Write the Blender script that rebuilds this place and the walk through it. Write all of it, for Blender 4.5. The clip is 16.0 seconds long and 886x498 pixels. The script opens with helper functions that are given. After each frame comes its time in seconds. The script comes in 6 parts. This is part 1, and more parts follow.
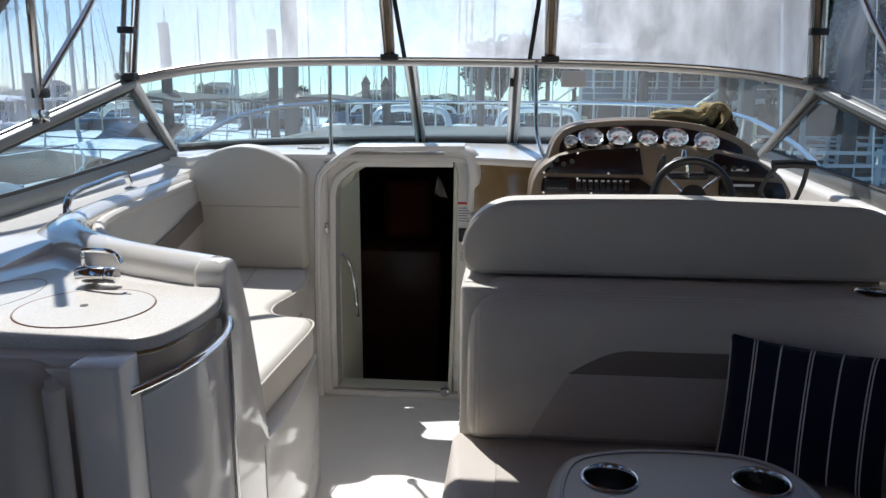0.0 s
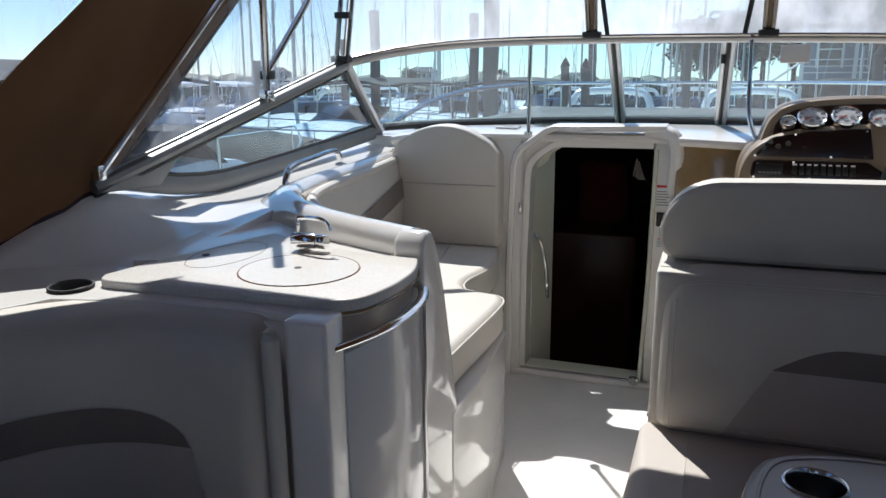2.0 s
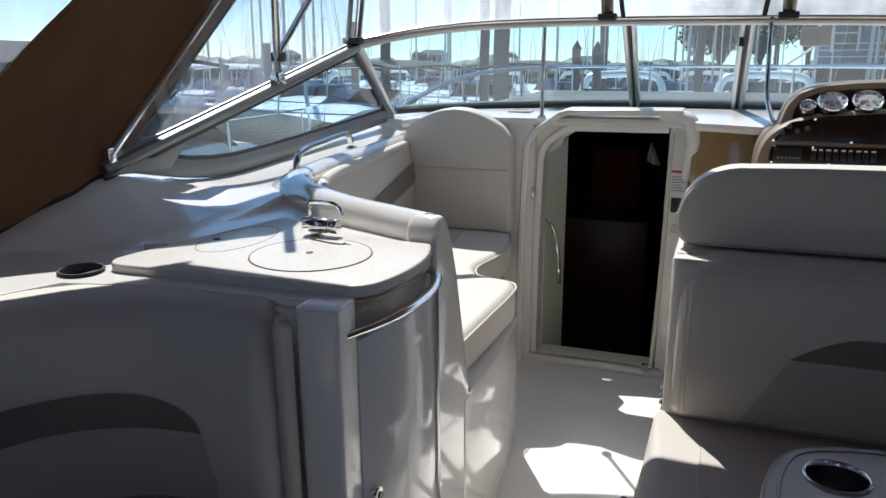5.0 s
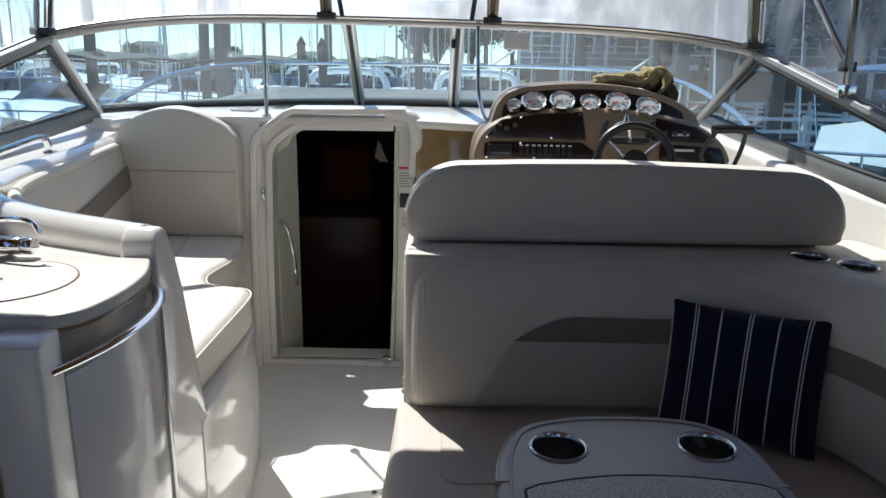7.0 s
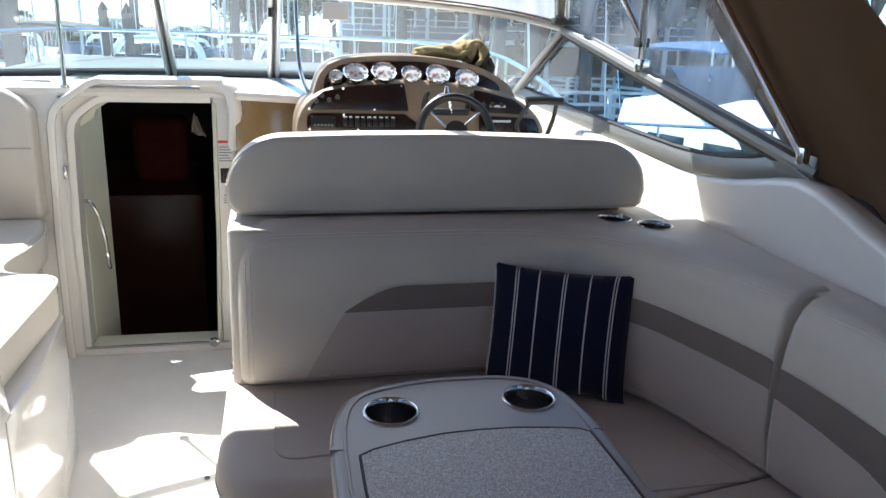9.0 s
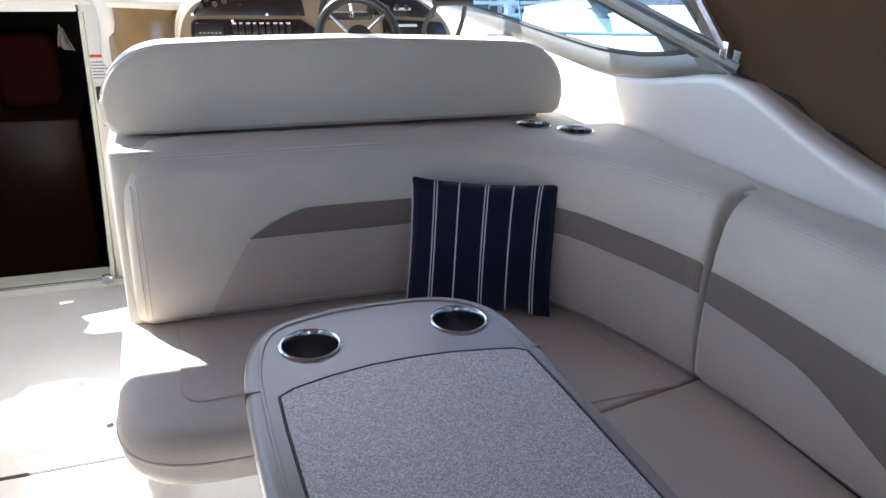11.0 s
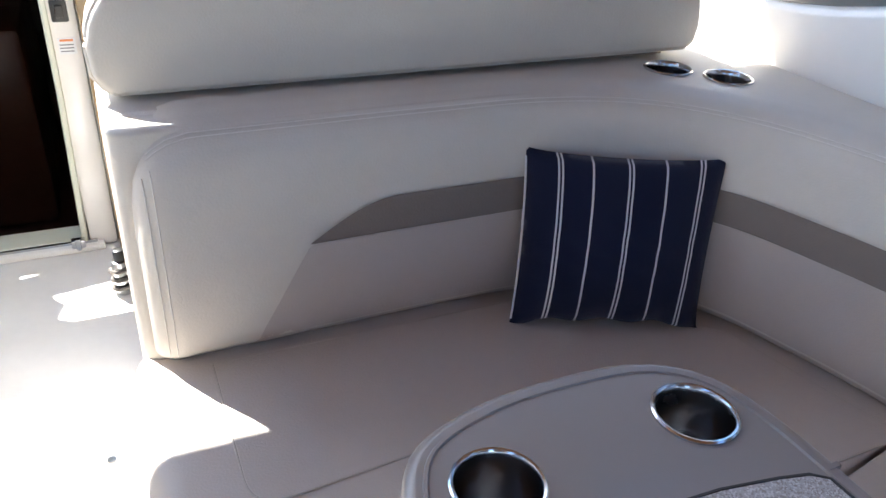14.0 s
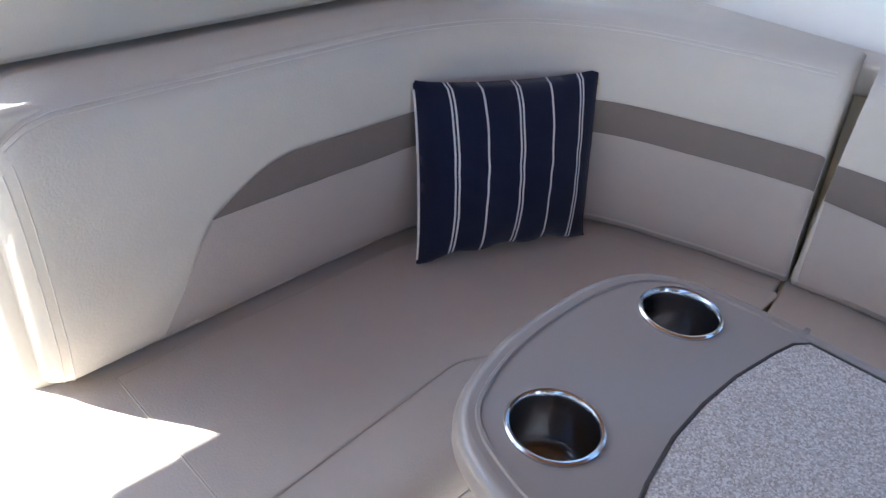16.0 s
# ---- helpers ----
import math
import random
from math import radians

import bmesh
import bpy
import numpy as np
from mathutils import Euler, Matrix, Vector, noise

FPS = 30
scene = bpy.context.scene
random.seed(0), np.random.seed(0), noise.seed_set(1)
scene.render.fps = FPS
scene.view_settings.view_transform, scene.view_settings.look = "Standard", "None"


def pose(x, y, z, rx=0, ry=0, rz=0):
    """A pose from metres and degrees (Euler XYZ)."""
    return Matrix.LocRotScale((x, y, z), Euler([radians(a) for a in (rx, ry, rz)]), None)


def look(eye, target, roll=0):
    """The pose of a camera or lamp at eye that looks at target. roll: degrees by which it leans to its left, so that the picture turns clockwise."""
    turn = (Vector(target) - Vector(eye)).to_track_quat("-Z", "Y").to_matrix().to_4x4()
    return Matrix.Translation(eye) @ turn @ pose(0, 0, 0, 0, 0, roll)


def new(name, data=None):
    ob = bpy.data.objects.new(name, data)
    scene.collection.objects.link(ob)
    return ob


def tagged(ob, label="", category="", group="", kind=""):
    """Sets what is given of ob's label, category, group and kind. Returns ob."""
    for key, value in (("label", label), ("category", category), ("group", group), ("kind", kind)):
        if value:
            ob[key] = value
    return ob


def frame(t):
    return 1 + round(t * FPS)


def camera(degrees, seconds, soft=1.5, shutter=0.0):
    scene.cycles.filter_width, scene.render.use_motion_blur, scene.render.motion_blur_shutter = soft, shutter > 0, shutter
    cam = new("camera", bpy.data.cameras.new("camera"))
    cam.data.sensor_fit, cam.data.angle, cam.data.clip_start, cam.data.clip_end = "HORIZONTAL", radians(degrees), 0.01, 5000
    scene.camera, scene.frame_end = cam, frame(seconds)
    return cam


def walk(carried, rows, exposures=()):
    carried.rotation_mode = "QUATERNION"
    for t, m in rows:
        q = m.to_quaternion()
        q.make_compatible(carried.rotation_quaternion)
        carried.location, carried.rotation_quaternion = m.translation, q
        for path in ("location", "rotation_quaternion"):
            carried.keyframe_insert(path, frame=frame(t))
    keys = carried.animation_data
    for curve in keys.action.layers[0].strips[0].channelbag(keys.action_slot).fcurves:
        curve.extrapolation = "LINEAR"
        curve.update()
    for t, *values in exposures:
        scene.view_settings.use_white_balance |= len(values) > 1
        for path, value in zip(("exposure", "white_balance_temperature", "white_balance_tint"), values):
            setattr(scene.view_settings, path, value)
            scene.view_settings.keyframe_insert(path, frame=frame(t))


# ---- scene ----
cam = camera(61.6, 16.0)
PATH = [
    (0, (0.201, 0.406, 1.379), (0.031, 2.35, 0.94), 0.3),
    (0.5, (0.199, 0.407, 1.374), (-0.055, 2.341, 0.929), -0.0),
    (1, (0.192, 0.408, 1.369), (-0.201, 2.314, 0.908), -0.1),
    (1.5, (0.195, 0.405, 1.367), (-0.332, 2.276, 0.893), -0.6),
    (2, (0.198, 0.4, 1.365), (-0.468, 2.224, 0.885), -0.6),
    (2.5, (0.194, 0.4, 1.362), (-0.565, 2.184, 0.872), -0.1),
    (3, (0.189, 0.399, 1.357), (-0.63, 2.152, 0.852), -0.0),
    (5.5, (0.18, 0.431, 1.367), (-0.377, 2.278, 0.839), -0.8),
    (6, (0.182, 0.444, 1.372), (-0.167, 2.34, 0.842), -0.4),
    (6.5, (0.186, 0.454, 1.369), (0.03, 2.377, 0.841), 0.1),
    (7, (0.187, 0.456, 1.372), (0.183, 2.385, 0.843), 1.1),
    (7.5, (0.186, 0.454, 1.37), (0.331, 2.376, 0.837), 1.9),
    (8, (0.191, 0.455, 1.369), (0.469, 2.356, 0.815), 2.6),
    (8.5, (0.196, 0.454, 1.368), (0.584, 2.33, 0.794), 2.5),
    (9, (0.195, 0.447, 1.367), (0.64, 2.308, 0.785), 2.5),
    (9.5, (0.204, 0.439, 1.36), (0.749, 2.27, 0.769), 2.2),
    (10, (0.207, 0.444, 1.345), (0.853, 2.226, 0.707), 2.9),
    (12.5, (0.183, 0.87, 1.296), (0.871, 2.498, 0.359), 1.9),
    (13, (0.146, 0.944, 1.298), (0.902, 2.533, 0.347), 3.3),
    (13.5, (0.117, 1.069, 1.289), (0.871, 2.658, 0.336), 3.6),
    (14, (0.097, 1.177, 1.278), (0.858, 2.724, 0.263), 3.9),
    (14.5, (0.013, 1.242, 1.27), (0.921, 2.669, 0.202), 3.1),
    (15, (-0.084, 1.283, 1.265), (1.001, 2.557, 0.17), 2.8),
    (15.5, (-0.095, 1.327, 1.261), (1.081, 2.514, 0.162), 4.8),
    (16, (-0.073, 1.361, 1.246), (1.152, 2.477, 0.126), 5.2),
]
EXPOSURES = [(0, 0.15, 5950, 9), (5.3, 0.2, 5980, 8), (7, 0.38, 6030, 7), (9, 1.42, 6080, 7), (10, 1.86, 6080, 8), (12.5, 2.46, 6070, 9), (14.5, 2.56, 6070, 9), (16, 2.78, 6060, 8)]
walk(cam, [(t, look(eye, target, roll)) for t, eye, target, roll in PATH], EXPOSURES)

# world, sun and sky
SUN_EL, SUN_AZ = radians(54), radians(-32)      # height; angle from the bow, port is negative
TRIM = radians(-1.7)                             # the boat rides bow-up: the marina lies tilted against it
EXT = Matrix.Rotation(TRIM, 4, "X") @ Matrix.Translation((0, 0, -1.3))   # marina frame, water at its z = 0
world = bpy.data.worlds.new("sky")
scene.world = world
world.use_nodes = True
wn, wl = world.node_tree.nodes, world.node_tree.links
sky = wn.new("ShaderNodeTexSky")
sky.sky_type = "NISHITA"
sky.sun_disc = False
sky.sun_elevation, sky.sun_rotation = SUN_EL, SUN_AZ
sky.altitude, sky.air_density, sky.dust_density, sky.ozone_density = 0, 0.9, 0.0, 4.0
wc, wm = wn.new("ShaderNodeTexCoord"), wn.new("ShaderNodeMapping")
wm.inputs["Rotation"].default_value = (-TRIM, 0, 0)
wl.new(wc.outputs["Generated"], wm.inputs["Vector"])
wl.new(wm.outputs["Vector"], sky.inputs["Vector"])
wl.new(sky.outputs["Color"], wn["Background"].inputs["Color"])
wn["Background"].inputs["Strength"].default_value = 0.12
sun_data = bpy.data.lights.new("sun", "SUN")
sun_data.energy, sun_data.angle, sun_data.color = 5.0, radians(0.5), (1.0, 0.95, 0.88)
sun = new("sun", sun_data)
to_sun = Vector((math.sin(SUN_AZ) * math.cos(SUN_EL), math.cos(SUN_AZ) * math.cos(SUN_EL), math.sin(SUN_EL)))
sun.matrix_world = look(to_sun * 30, (0, 0, 0))


# ---- materials ----
def material(name, color, rough=0.5, metal=0.0, vary=0.0, scale=6.0, bump=0.0, bump_scale=120.0, coat=0.0, color2=None, spec=0.5, sheen=0.0):
    """A principled material with two scales of colour variation and a fine relief."""
    m = bpy.data.materials.new(name)
    m.use_nodes = True
    nodes, links = m.node_tree.nodes, m.node_tree.links
    p = nodes["Principled BSDF"]
    p.inputs["Roughness"].default_value, p.inputs["Metallic"].default_value = rough, metal
    p.inputs["Coat Weight"].default_value, p.inputs["Coat Roughness"].default_value = coat, 0.08
    p.inputs["Specular IOR Level"].default_value, p.inputs["Sheen Weight"].default_value = spec, sheen
    p.inputs["Base Color"].default_value = (*color, 1)
    tc = nodes.new("ShaderNodeTexCoord")
    if vary:
        n1, n2, mixn = nodes.new("ShaderNodeTexNoise"), nodes.new("ShaderNodeTexNoise"), nodes.new("ShaderNodeMix")
        n1.inputs["Scale"].default_value, n1.inputs["Detail"].default_value = scale, 6
        n2.inputs["Scale"].default_value, n2.inputs["Detail"].default_value = scale * 9, 3
        add = nodes.new("ShaderNodeMath")
        add.operation = "MULTIPLY_ADD"
        add.inputs[1].default_value = 0.35
        links.new(tc.outputs["Object"], n1.inputs["Vector"])
        links.new(tc.outputs["Object"], n2.inputs["Vector"])
        links.new(n2.outputs["Fac"], add.inputs[0])
        links.new(n1.outputs["Fac"], add.inputs[2])
        ramp = nodes.new("ShaderNodeMapRange")
        ramp.inputs["From Min"].default_value, ramp.inputs["From Max"].default_value = 0.4, 0.95
        links.new(add.outputs[0], ramp.inputs["Value"])
        mixn.data_type = "RGBA"
        dark = color2 or tuple(c * (1 - vary) for c in color)
        mixn.inputs["A"].default_value, mixn.inputs["B"].default_value = (*color, 1), (*dark, 1)
        links.new(ramp.outputs["Result"], mixn.inputs["Factor"])
        links.new(mixn.outputs["Result"], p.inputs["Base Color"])
        rr = nodes.new("ShaderNodeMapRange")
        rr.inputs["To Min"].default_value, rr.inputs["To Max"].default_value = max(rough - 0.06, 0.02), min(rough + 0.1, 1)
        links.new(n1.outputs["Fac"], rr.inputs["Value"])
        links.new(rr.outputs["Result"], p.inputs["Roughness"])
    if bump:
        nb, b = nodes.new("ShaderNodeTexNoise"), nodes.new("ShaderNodeBump")
        nb.inputs["Scale"].default_value, nb.inputs["Detail"].default_value = bump_scale, 4
        b.inputs["Strength"].default_value, b.inputs["Distance"].default_value = bump, 0.004
        links.new(tc.outputs["Object"], nb.inputs["Vector"])
        links.new(nb.outputs["Fac"], b.inputs["Height"])
        links.new(b.outputs["Normal"], p.inputs["Normal"])
    return m


GEL = material("gelcoat", (0.86, 0.825, 0.77), 0.2, vary=0.06, scale=3, coat=0.5, bump=0.02, bump_scale=30)
GELGLOSS = material("polished_gelcoat", (0.86, 0.825, 0.77), 0.07, vary=0.05, scale=3, coat=1.0, bump=0.05, bump_scale=7)
LIDLINE = material("brown_joint", (0.20, 0.11, 0.07), 0.6)
GEL_FLOOR = material("nonskid_gelcoat", (0.87, 0.84, 0.79), 0.45, vary=0.1, scale=4, bump=0.25, bump_scale=420)
VINYL = material("cream_vinyl", (0.66, 0.61, 0.53), 0.48, vary=0.07, scale=5, bump=0.16, bump_scale=260)
VINYL_LOW = material("beige_vinyl", (0.57, 0.505, 0.44), 0.5, vary=0.07, scale=5, bump=0.2, bump_scale=260)
VINYL_PANEL = material("tan_vinyl_panel", (0.53, 0.462, 0.405), 0.5, vary=0.06, scale=5, bump=0.2, bump_scale=260)
VINYL_STRIPE = material("taupe_vinyl", (0.215, 0.178, 0.15), 0.5, vary=0.08, scale=6, bump=0.2, bump_scale=260)
THREAD = material("seam_thread", (0.50, 0.45, 0.385), 0.8)
STITCH = material("pale_stitching", (0.74, 0.70, 0.63), 0.75)
GROOVE = material("dark_joint", (0.05, 0.045, 0.04), 0.7)
RAILGREY = material("grey_window_rail", (0.26, 0.26, 0.25), 0.4, 0.5, vary=0.15, scale=9)
WELL = material("dark_steel_well", (0.42, 0.41, 0.40), 0.22, 1.0, vary=0.2, scale=14)
STEEL = material("stainless", (0.62, 0.62, 0.62), 0.16, 1.0, vary=0.1, scale=14)
CHROME = material("chrome", (0.78, 0.78, 0.78), 0.05, 1.0)
ALU = material("window_frame_aluminium", (0.56, 0.56, 0.55), 0.36, 0.7, vary=0.12, scale=10)
GASKET = material("black_rubber", (0.03, 0.03, 0.03), 0.6)
BLACK = material("black_plastic", (0.018, 0.017, 0.016), 0.35, vary=0.2, scale=30, bump=0.06)
DARKPANEL = material("burl_dark_gloss", (0.012, 0.008, 0.007), 0.22, vary=0.6, scale=14, coat=0.15, color2=(0.024, 0.011, 0.009))
TAN = material("tan_console", (0.29, 0.215, 0.14), 0.42, vary=0.08, scale=8, bump=0.12, bump_scale=300)
TANGLOSS = material("tan_gloss_panel", (0.36, 0.25, 0.12), 0.1, vary=0.35, scale=5, coat=0.6, color2=(0.26, 0.16, 0.065))
CANVAS = material("brown_canvas", (0.175, 0.112, 0.070), 0.9, vary=0.2, scale=3, bump=0.35, bump_scale=500, spec=0.1)


def see_light(m, color, share):
    """Lets cloth glow through where the sun is behind it."""
    nodes, links = m.node_tree.nodes, m.node_tree.links
    t, mx, out = nodes.new("ShaderNodeBsdfTranslucent"), nodes.new("ShaderNodeMixShader"), nodes["Material Output"]
    t.inputs["Color"].default_value = (*color, 1)
    mx.inputs["Fac"].default_value = share
    links.new(nodes["Principled BSDF"].outputs[0], mx.inputs[1])
    links.new(t.outputs[0], mx.inputs[2])
    links.new(mx.outputs[0], out.inputs["Surface"])


see_light(CANVAS, (0.27, 0.17, 0.10), 0.4)
PIPING = material("dark_piping", (0.03, 0.015, 0.02), 0.7)
TABLEGREY = material("table_rim", (0.305, 0.262, 0.228), 0.28, coat=0.15, bump=0.03, bump_scale=300)
OLIVE_DARK = material("brown_lining", (0.10, 0.07, 0.045), 0.9, vary=0.35, scale=9, bump=0.4, bump_scale=220, spec=0.1)
OLIVE = material("olive_canvas", (0.42, 0.34, 0.18), 0.9, vary=0.35, scale=9, bump=0.4, bump_scale=220, spec=0.1)
CREAMWALL = material("cream_liner", (0.70, 0.70, 0.58), 0.4, vary=0.06, scale=4)
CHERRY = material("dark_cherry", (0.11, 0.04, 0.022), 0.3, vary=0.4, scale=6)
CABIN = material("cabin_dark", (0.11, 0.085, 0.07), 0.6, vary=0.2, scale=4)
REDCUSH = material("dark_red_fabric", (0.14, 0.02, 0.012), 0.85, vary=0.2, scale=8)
WHITE = material("white_paint", (0.78, 0.78, 0.77), 0.4, vary=0.05)
RED = material("red_print", (0.6, 0.05, 0.03), 0.6)
ORANGE = material("orange_print", (0.75, 0.25, 0.08), 0.6)
INK = material("grey_print", (0.25, 0.25, 0.25), 0.7)
DIAL = material("gauge_face", (0.50, 0.51, 0.52), 0.4)
SHADEGLASS = material("dark_tinted_glass", (0.02, 0.028, 0.035), 0.06, spec=0.6)
PILING = material("weathered_piling", (0.17, 0.15, 0.13), 0.9, vary=0.4, scale=3, bump=0.5, bump_scale=20)
DOCKWOOD = material("dock_boards", (0.30, 0.27, 0.24), 0.85, vary=0.3, scale=4)
HULL = material("boat_white", (0.86, 0.87, 0.88), 0.25, vary=0.08, scale=1.5, coat=0.3)
HULLBLUE = material("boat_blue", (0.03, 0.06, 0.14), 0.3, vary=0.2, scale=1.5)
COVERBLUE = material("blue_cover", (0.05, 0.13, 0.25), 0.85, vary=0.2, scale=3)
COVERBLACK = material("black_cover", (0.015, 0.016, 0.02), 0.8, vary=0.3, scale=3)
LEAF = material("leaves", (0.04, 0.065, 0.025), 0.6, vary=0.5, scale=2)
BARK = material("bark", (0.16, 0.13, 0.10), 0.95, vary=0.4, scale=5)
GRASS = material("grass_bank", (0.06, 0.09, 0.03), 0.95, vary=0.4, scale=0.6)
SIDING = material("blue_grey_siding", (0.19, 0.24, 0.30), 0.7, vary=0.1, scale=1)
SIDINGW = material("pale_siding", (0.55, 0.56, 0.56), 0.7, vary=0.1, scale=1)
ROOF = material("grey_shingle", (0.11, 0.11, 0.12), 0.9, vary=0.3, scale=3)


def striped_fabric():
    m = material("navy_striped_fabric", (0.010, 0.013, 0.034), 0.9, bump=0.3, bump_scale=420, spec=0.15, sheen=0.15)
    nodes, links = m.node_tree.nodes, m.node_tree.links
    p = nodes["Principled BSDF"]
    uv, sep = nodes.new("ShaderNodeTexCoord"), nodes.new("ShaderNodeSeparateXYZ")
    links.new(uv.outputs["UV"], sep.inputs[0])
    total = None
    # centre and half width of each white stripe, across the cloth
    for c, w in ((0.185, 0.0045), (0.203, 0.0045), (0.342, 0.005), (0.505, 0.0045), (0.523, 0.0045), (0.677, 0.005), (0.832, 0.0045), (0.850, 0.0045)):
        sub, ab, lt = nodes.new("ShaderNodeMath"), nodes.new("ShaderNodeMath"), nodes.new("ShaderNodeMath")
        sub.operation, ab.operation, lt.operation = "SUBTRACT", "ABSOLUTE", "LESS_THAN"
        sub.inputs[1].default_value, lt.inputs[1].default_value = c, w
        links.new(sep.outputs["X"], sub.inputs[0])
        links.new(sub.outputs[0], ab.inputs[0])
        links.new(ab.outputs[0], lt.inputs[0])
        if total is None:
            total = lt
        else:
            add = nodes.new("ShaderNodeMath")
            add.operation = "MAXIMUM"
            links.new(total.outputs[0], add.inputs[0])
            links.new(lt.outputs[0], add.inputs[1])
            total = add
    mx = nodes.new("ShaderNodeMix")
    mx.data_type = "RGBA"
    mx.inputs["A"].default_value, mx.inputs["B"].default_value = (0.010, 0.013, 0.034, 1), (0.62, 0.62, 0.62, 1)
    links.new(total.outputs[0], mx.inputs["Factor"])
    links.new(mx.outputs["Result"], p.inputs["Base Color"])
    return m


def speckle(name, base, a, b, rough):
    """A laminate of pale ground with fine light and dark chips."""
    m = material(name, base, rough, bump=0.05, bump_scale=300)
    nodes, links = m.node_tree.nodes, m.node_tree.links
    tc, v, ramp = nodes.new("ShaderNodeTexCoord"), nodes.new("ShaderNodeTexVoronoi"), nodes.new("ShaderNodeValToRGB")
    v.inputs["Scale"].default_value = 520
    links.new(tc.outputs["Object"], v.inputs["Vector"])
    sep = nodes.new("ShaderNodeSeparateColor")
    links.new(v.outputs["Color"], sep.inputs[0])
    links.new(sep.outputs[0], ramp.inputs["Fac"])
    ramp.color_ramp.interpolation = "CONSTANT"
    e = ramp.color_ramp.elements
    e[0].position, e[0].color = 0.0, (*a, 1)
    e[1].position, e[1].color = 0.22, (*base, 1)
    e2 = e.new(0.72)
    e2.color = (*b, 1)
    links.new(ramp.outputs["Color"], nodes["Principled BSDF"].inputs["Base Color"])
    return m


def clear_sheet(name, haze, tint=(1, 1, 1), streak=0.0, gloss=0.03, grey=0.85):
    """A see-through sheet: clear, with some milky scatter that wrinkles and streaks vary, and a faint gloss."""
    m = bpy.data.materials.new(name)
    m.use_nodes = True
    nodes, links = m.node_tree.nodes, m.node_tree.links
    nodes.clear()
    out, tr, tl, df = (nodes.new("ShaderNode" + k) for k in ("OutputMaterial", "BsdfTransparent", "BsdfTranslucent", "BsdfDiffuse"))
    gl, fr, pw = nodes.new("ShaderNodeBsdfGlossy"), nodes.new("ShaderNodeLayerWeight"), nodes.new("ShaderNodeMath")
    m1, m2, m3 = (nodes.new("ShaderNodeMixShader") for _ in range(3))
    tr.inputs["Color"].default_value = (*tint, 1)
    tl.inputs["Color"].default_value = df.inputs["Color"].default_value = (grey, grey, grey, 1)
    gl.inputs["Roughness"].default_value = gloss
    m1.inputs["Fac"].default_value = 0.35
    links.new(tl.outputs[0], m1.inputs[1])
    links.new(df.outputs[0], m1.inputs[2])
    links.new(tr.outputs[0], m2.inputs[1])
    links.new(m1.outputs[0], m2.inputs[2])
    if streak:
        tc, mp, n = nodes.new("ShaderNodeTexCoord"), nodes.new("ShaderNodeMapping"), nodes.new("ShaderNodeTexNoise")
        mp.inputs["Scale"].default_value = (7, 7, 1.6)
        mp.inputs["Rotation"].default_value = (0, 0.5, 0.3)
        n.inputs["Scale"].default_value, n.inputs["Detail"].default_value, n.inputs["Distortion"].default_value = 1.3, 8, 0.25
        rg = nodes.new("ShaderNodeMapRange")
        rg.inputs["From Min"].default_value, rg.inputs["From Max"].default_value = 0.36, 0.75
        rg.inputs["To Min"].default_value, rg.inputs["To Max"].default_value = haze, haze + streak
        links.new(tc.outputs["Object"], mp.inputs["Vector"])
        links.new(mp.outputs["Vector"], n.inputs["Vector"])
        links.new(n.outputs["Fac"], rg.inputs["Value"])
        links.new(rg.outputs["Result"], m2.inputs["Fac"])
        b = nodes.new("ShaderNodeBump")
        b.inputs["Strength"].default_value, b.inputs["Distance"].default_value = 0.9, 0.05
        links.new(n.outputs["Fac"], b.inputs["Height"])
        links.new(b.outputs["Normal"], gl.inputs["Normal"])
    else:
        m2.inputs["Fac"].default_value = haze
    fr.inputs["Blend"].default_value = 0.5
    pw.operation = "POWER"
    pw.inputs[1].default_value = 4.0
    lift = nodes.new("ShaderNodeMapRange")
    lift.inputs["To Min"].default_value, lift.inputs["To Max"].default_value = 0.04, 0.7
    links.new(fr.outputs["Facing"], pw.inputs[0])
    links.new(pw.outputs[0], lift.inputs["Value"])
    links.new(lift.outputs["Result"], m3.inputs["Fac"])
    links.new(m2.outputs[0], m3.inputs[1])
    links.new(gl.outputs[0], m3.inputs[2])
    links.new(m3.outputs[0], out.inputs["Surface"])
    return m


STRIPED = striped_fabric()
SPECK = speckle("speckled_laminate", (0.50, 0.46, 0.41), (0.37, 0.32, 0.27), (0.68, 0.645, 0.595), 0.4)
COUNTER = speckle("counter_laminate", (0.72, 0.675, 0.61), (0.66, 0.61, 0.54), (0.77, 0.735, 0.68), 0.25)
GLASS = clear_sheet("windscreen_glass", 0.055, (0.72, 0.95, 0.97))
CLEAR = clear_sheet("clear_vinyl_front", 0.40, (0.97, 0.97, 0.97), streak=0.40, grey=0.97)
CLEARSIDE = clear_sheet("clear_vinyl_side", 0.15, (0.95, 0.96, 0.97), streak=0.35, grey=0.9)


def water_material():
    m = material("harbour_water", (0.025, 0.035, 0.032), 0.06, spec=0.5)
    nodes, links = m.node_tree.nodes, m.node_tree.links
    tc, n, b = nodes.new("ShaderNodeTexCoord"), nodes.new("ShaderNodeTexNoise"), nodes.new("ShaderNodeBump")
    n.inputs["Scale"].default_value, n.inputs["Detail"].default_value = 2.2, 6
    b.inputs["Strength"].default_value, b.inputs["Distance"].default_value = 0.6, 0.15
    links.new(tc.outputs["Object"], n.inputs["Vector"])
    links.new(n.outputs["Fac"], b.inputs["Height"])
    links.new(b.outputs["Normal"], nodes["Principled BSDF"].inputs["Normal"])
    return m


WATER = water_material()


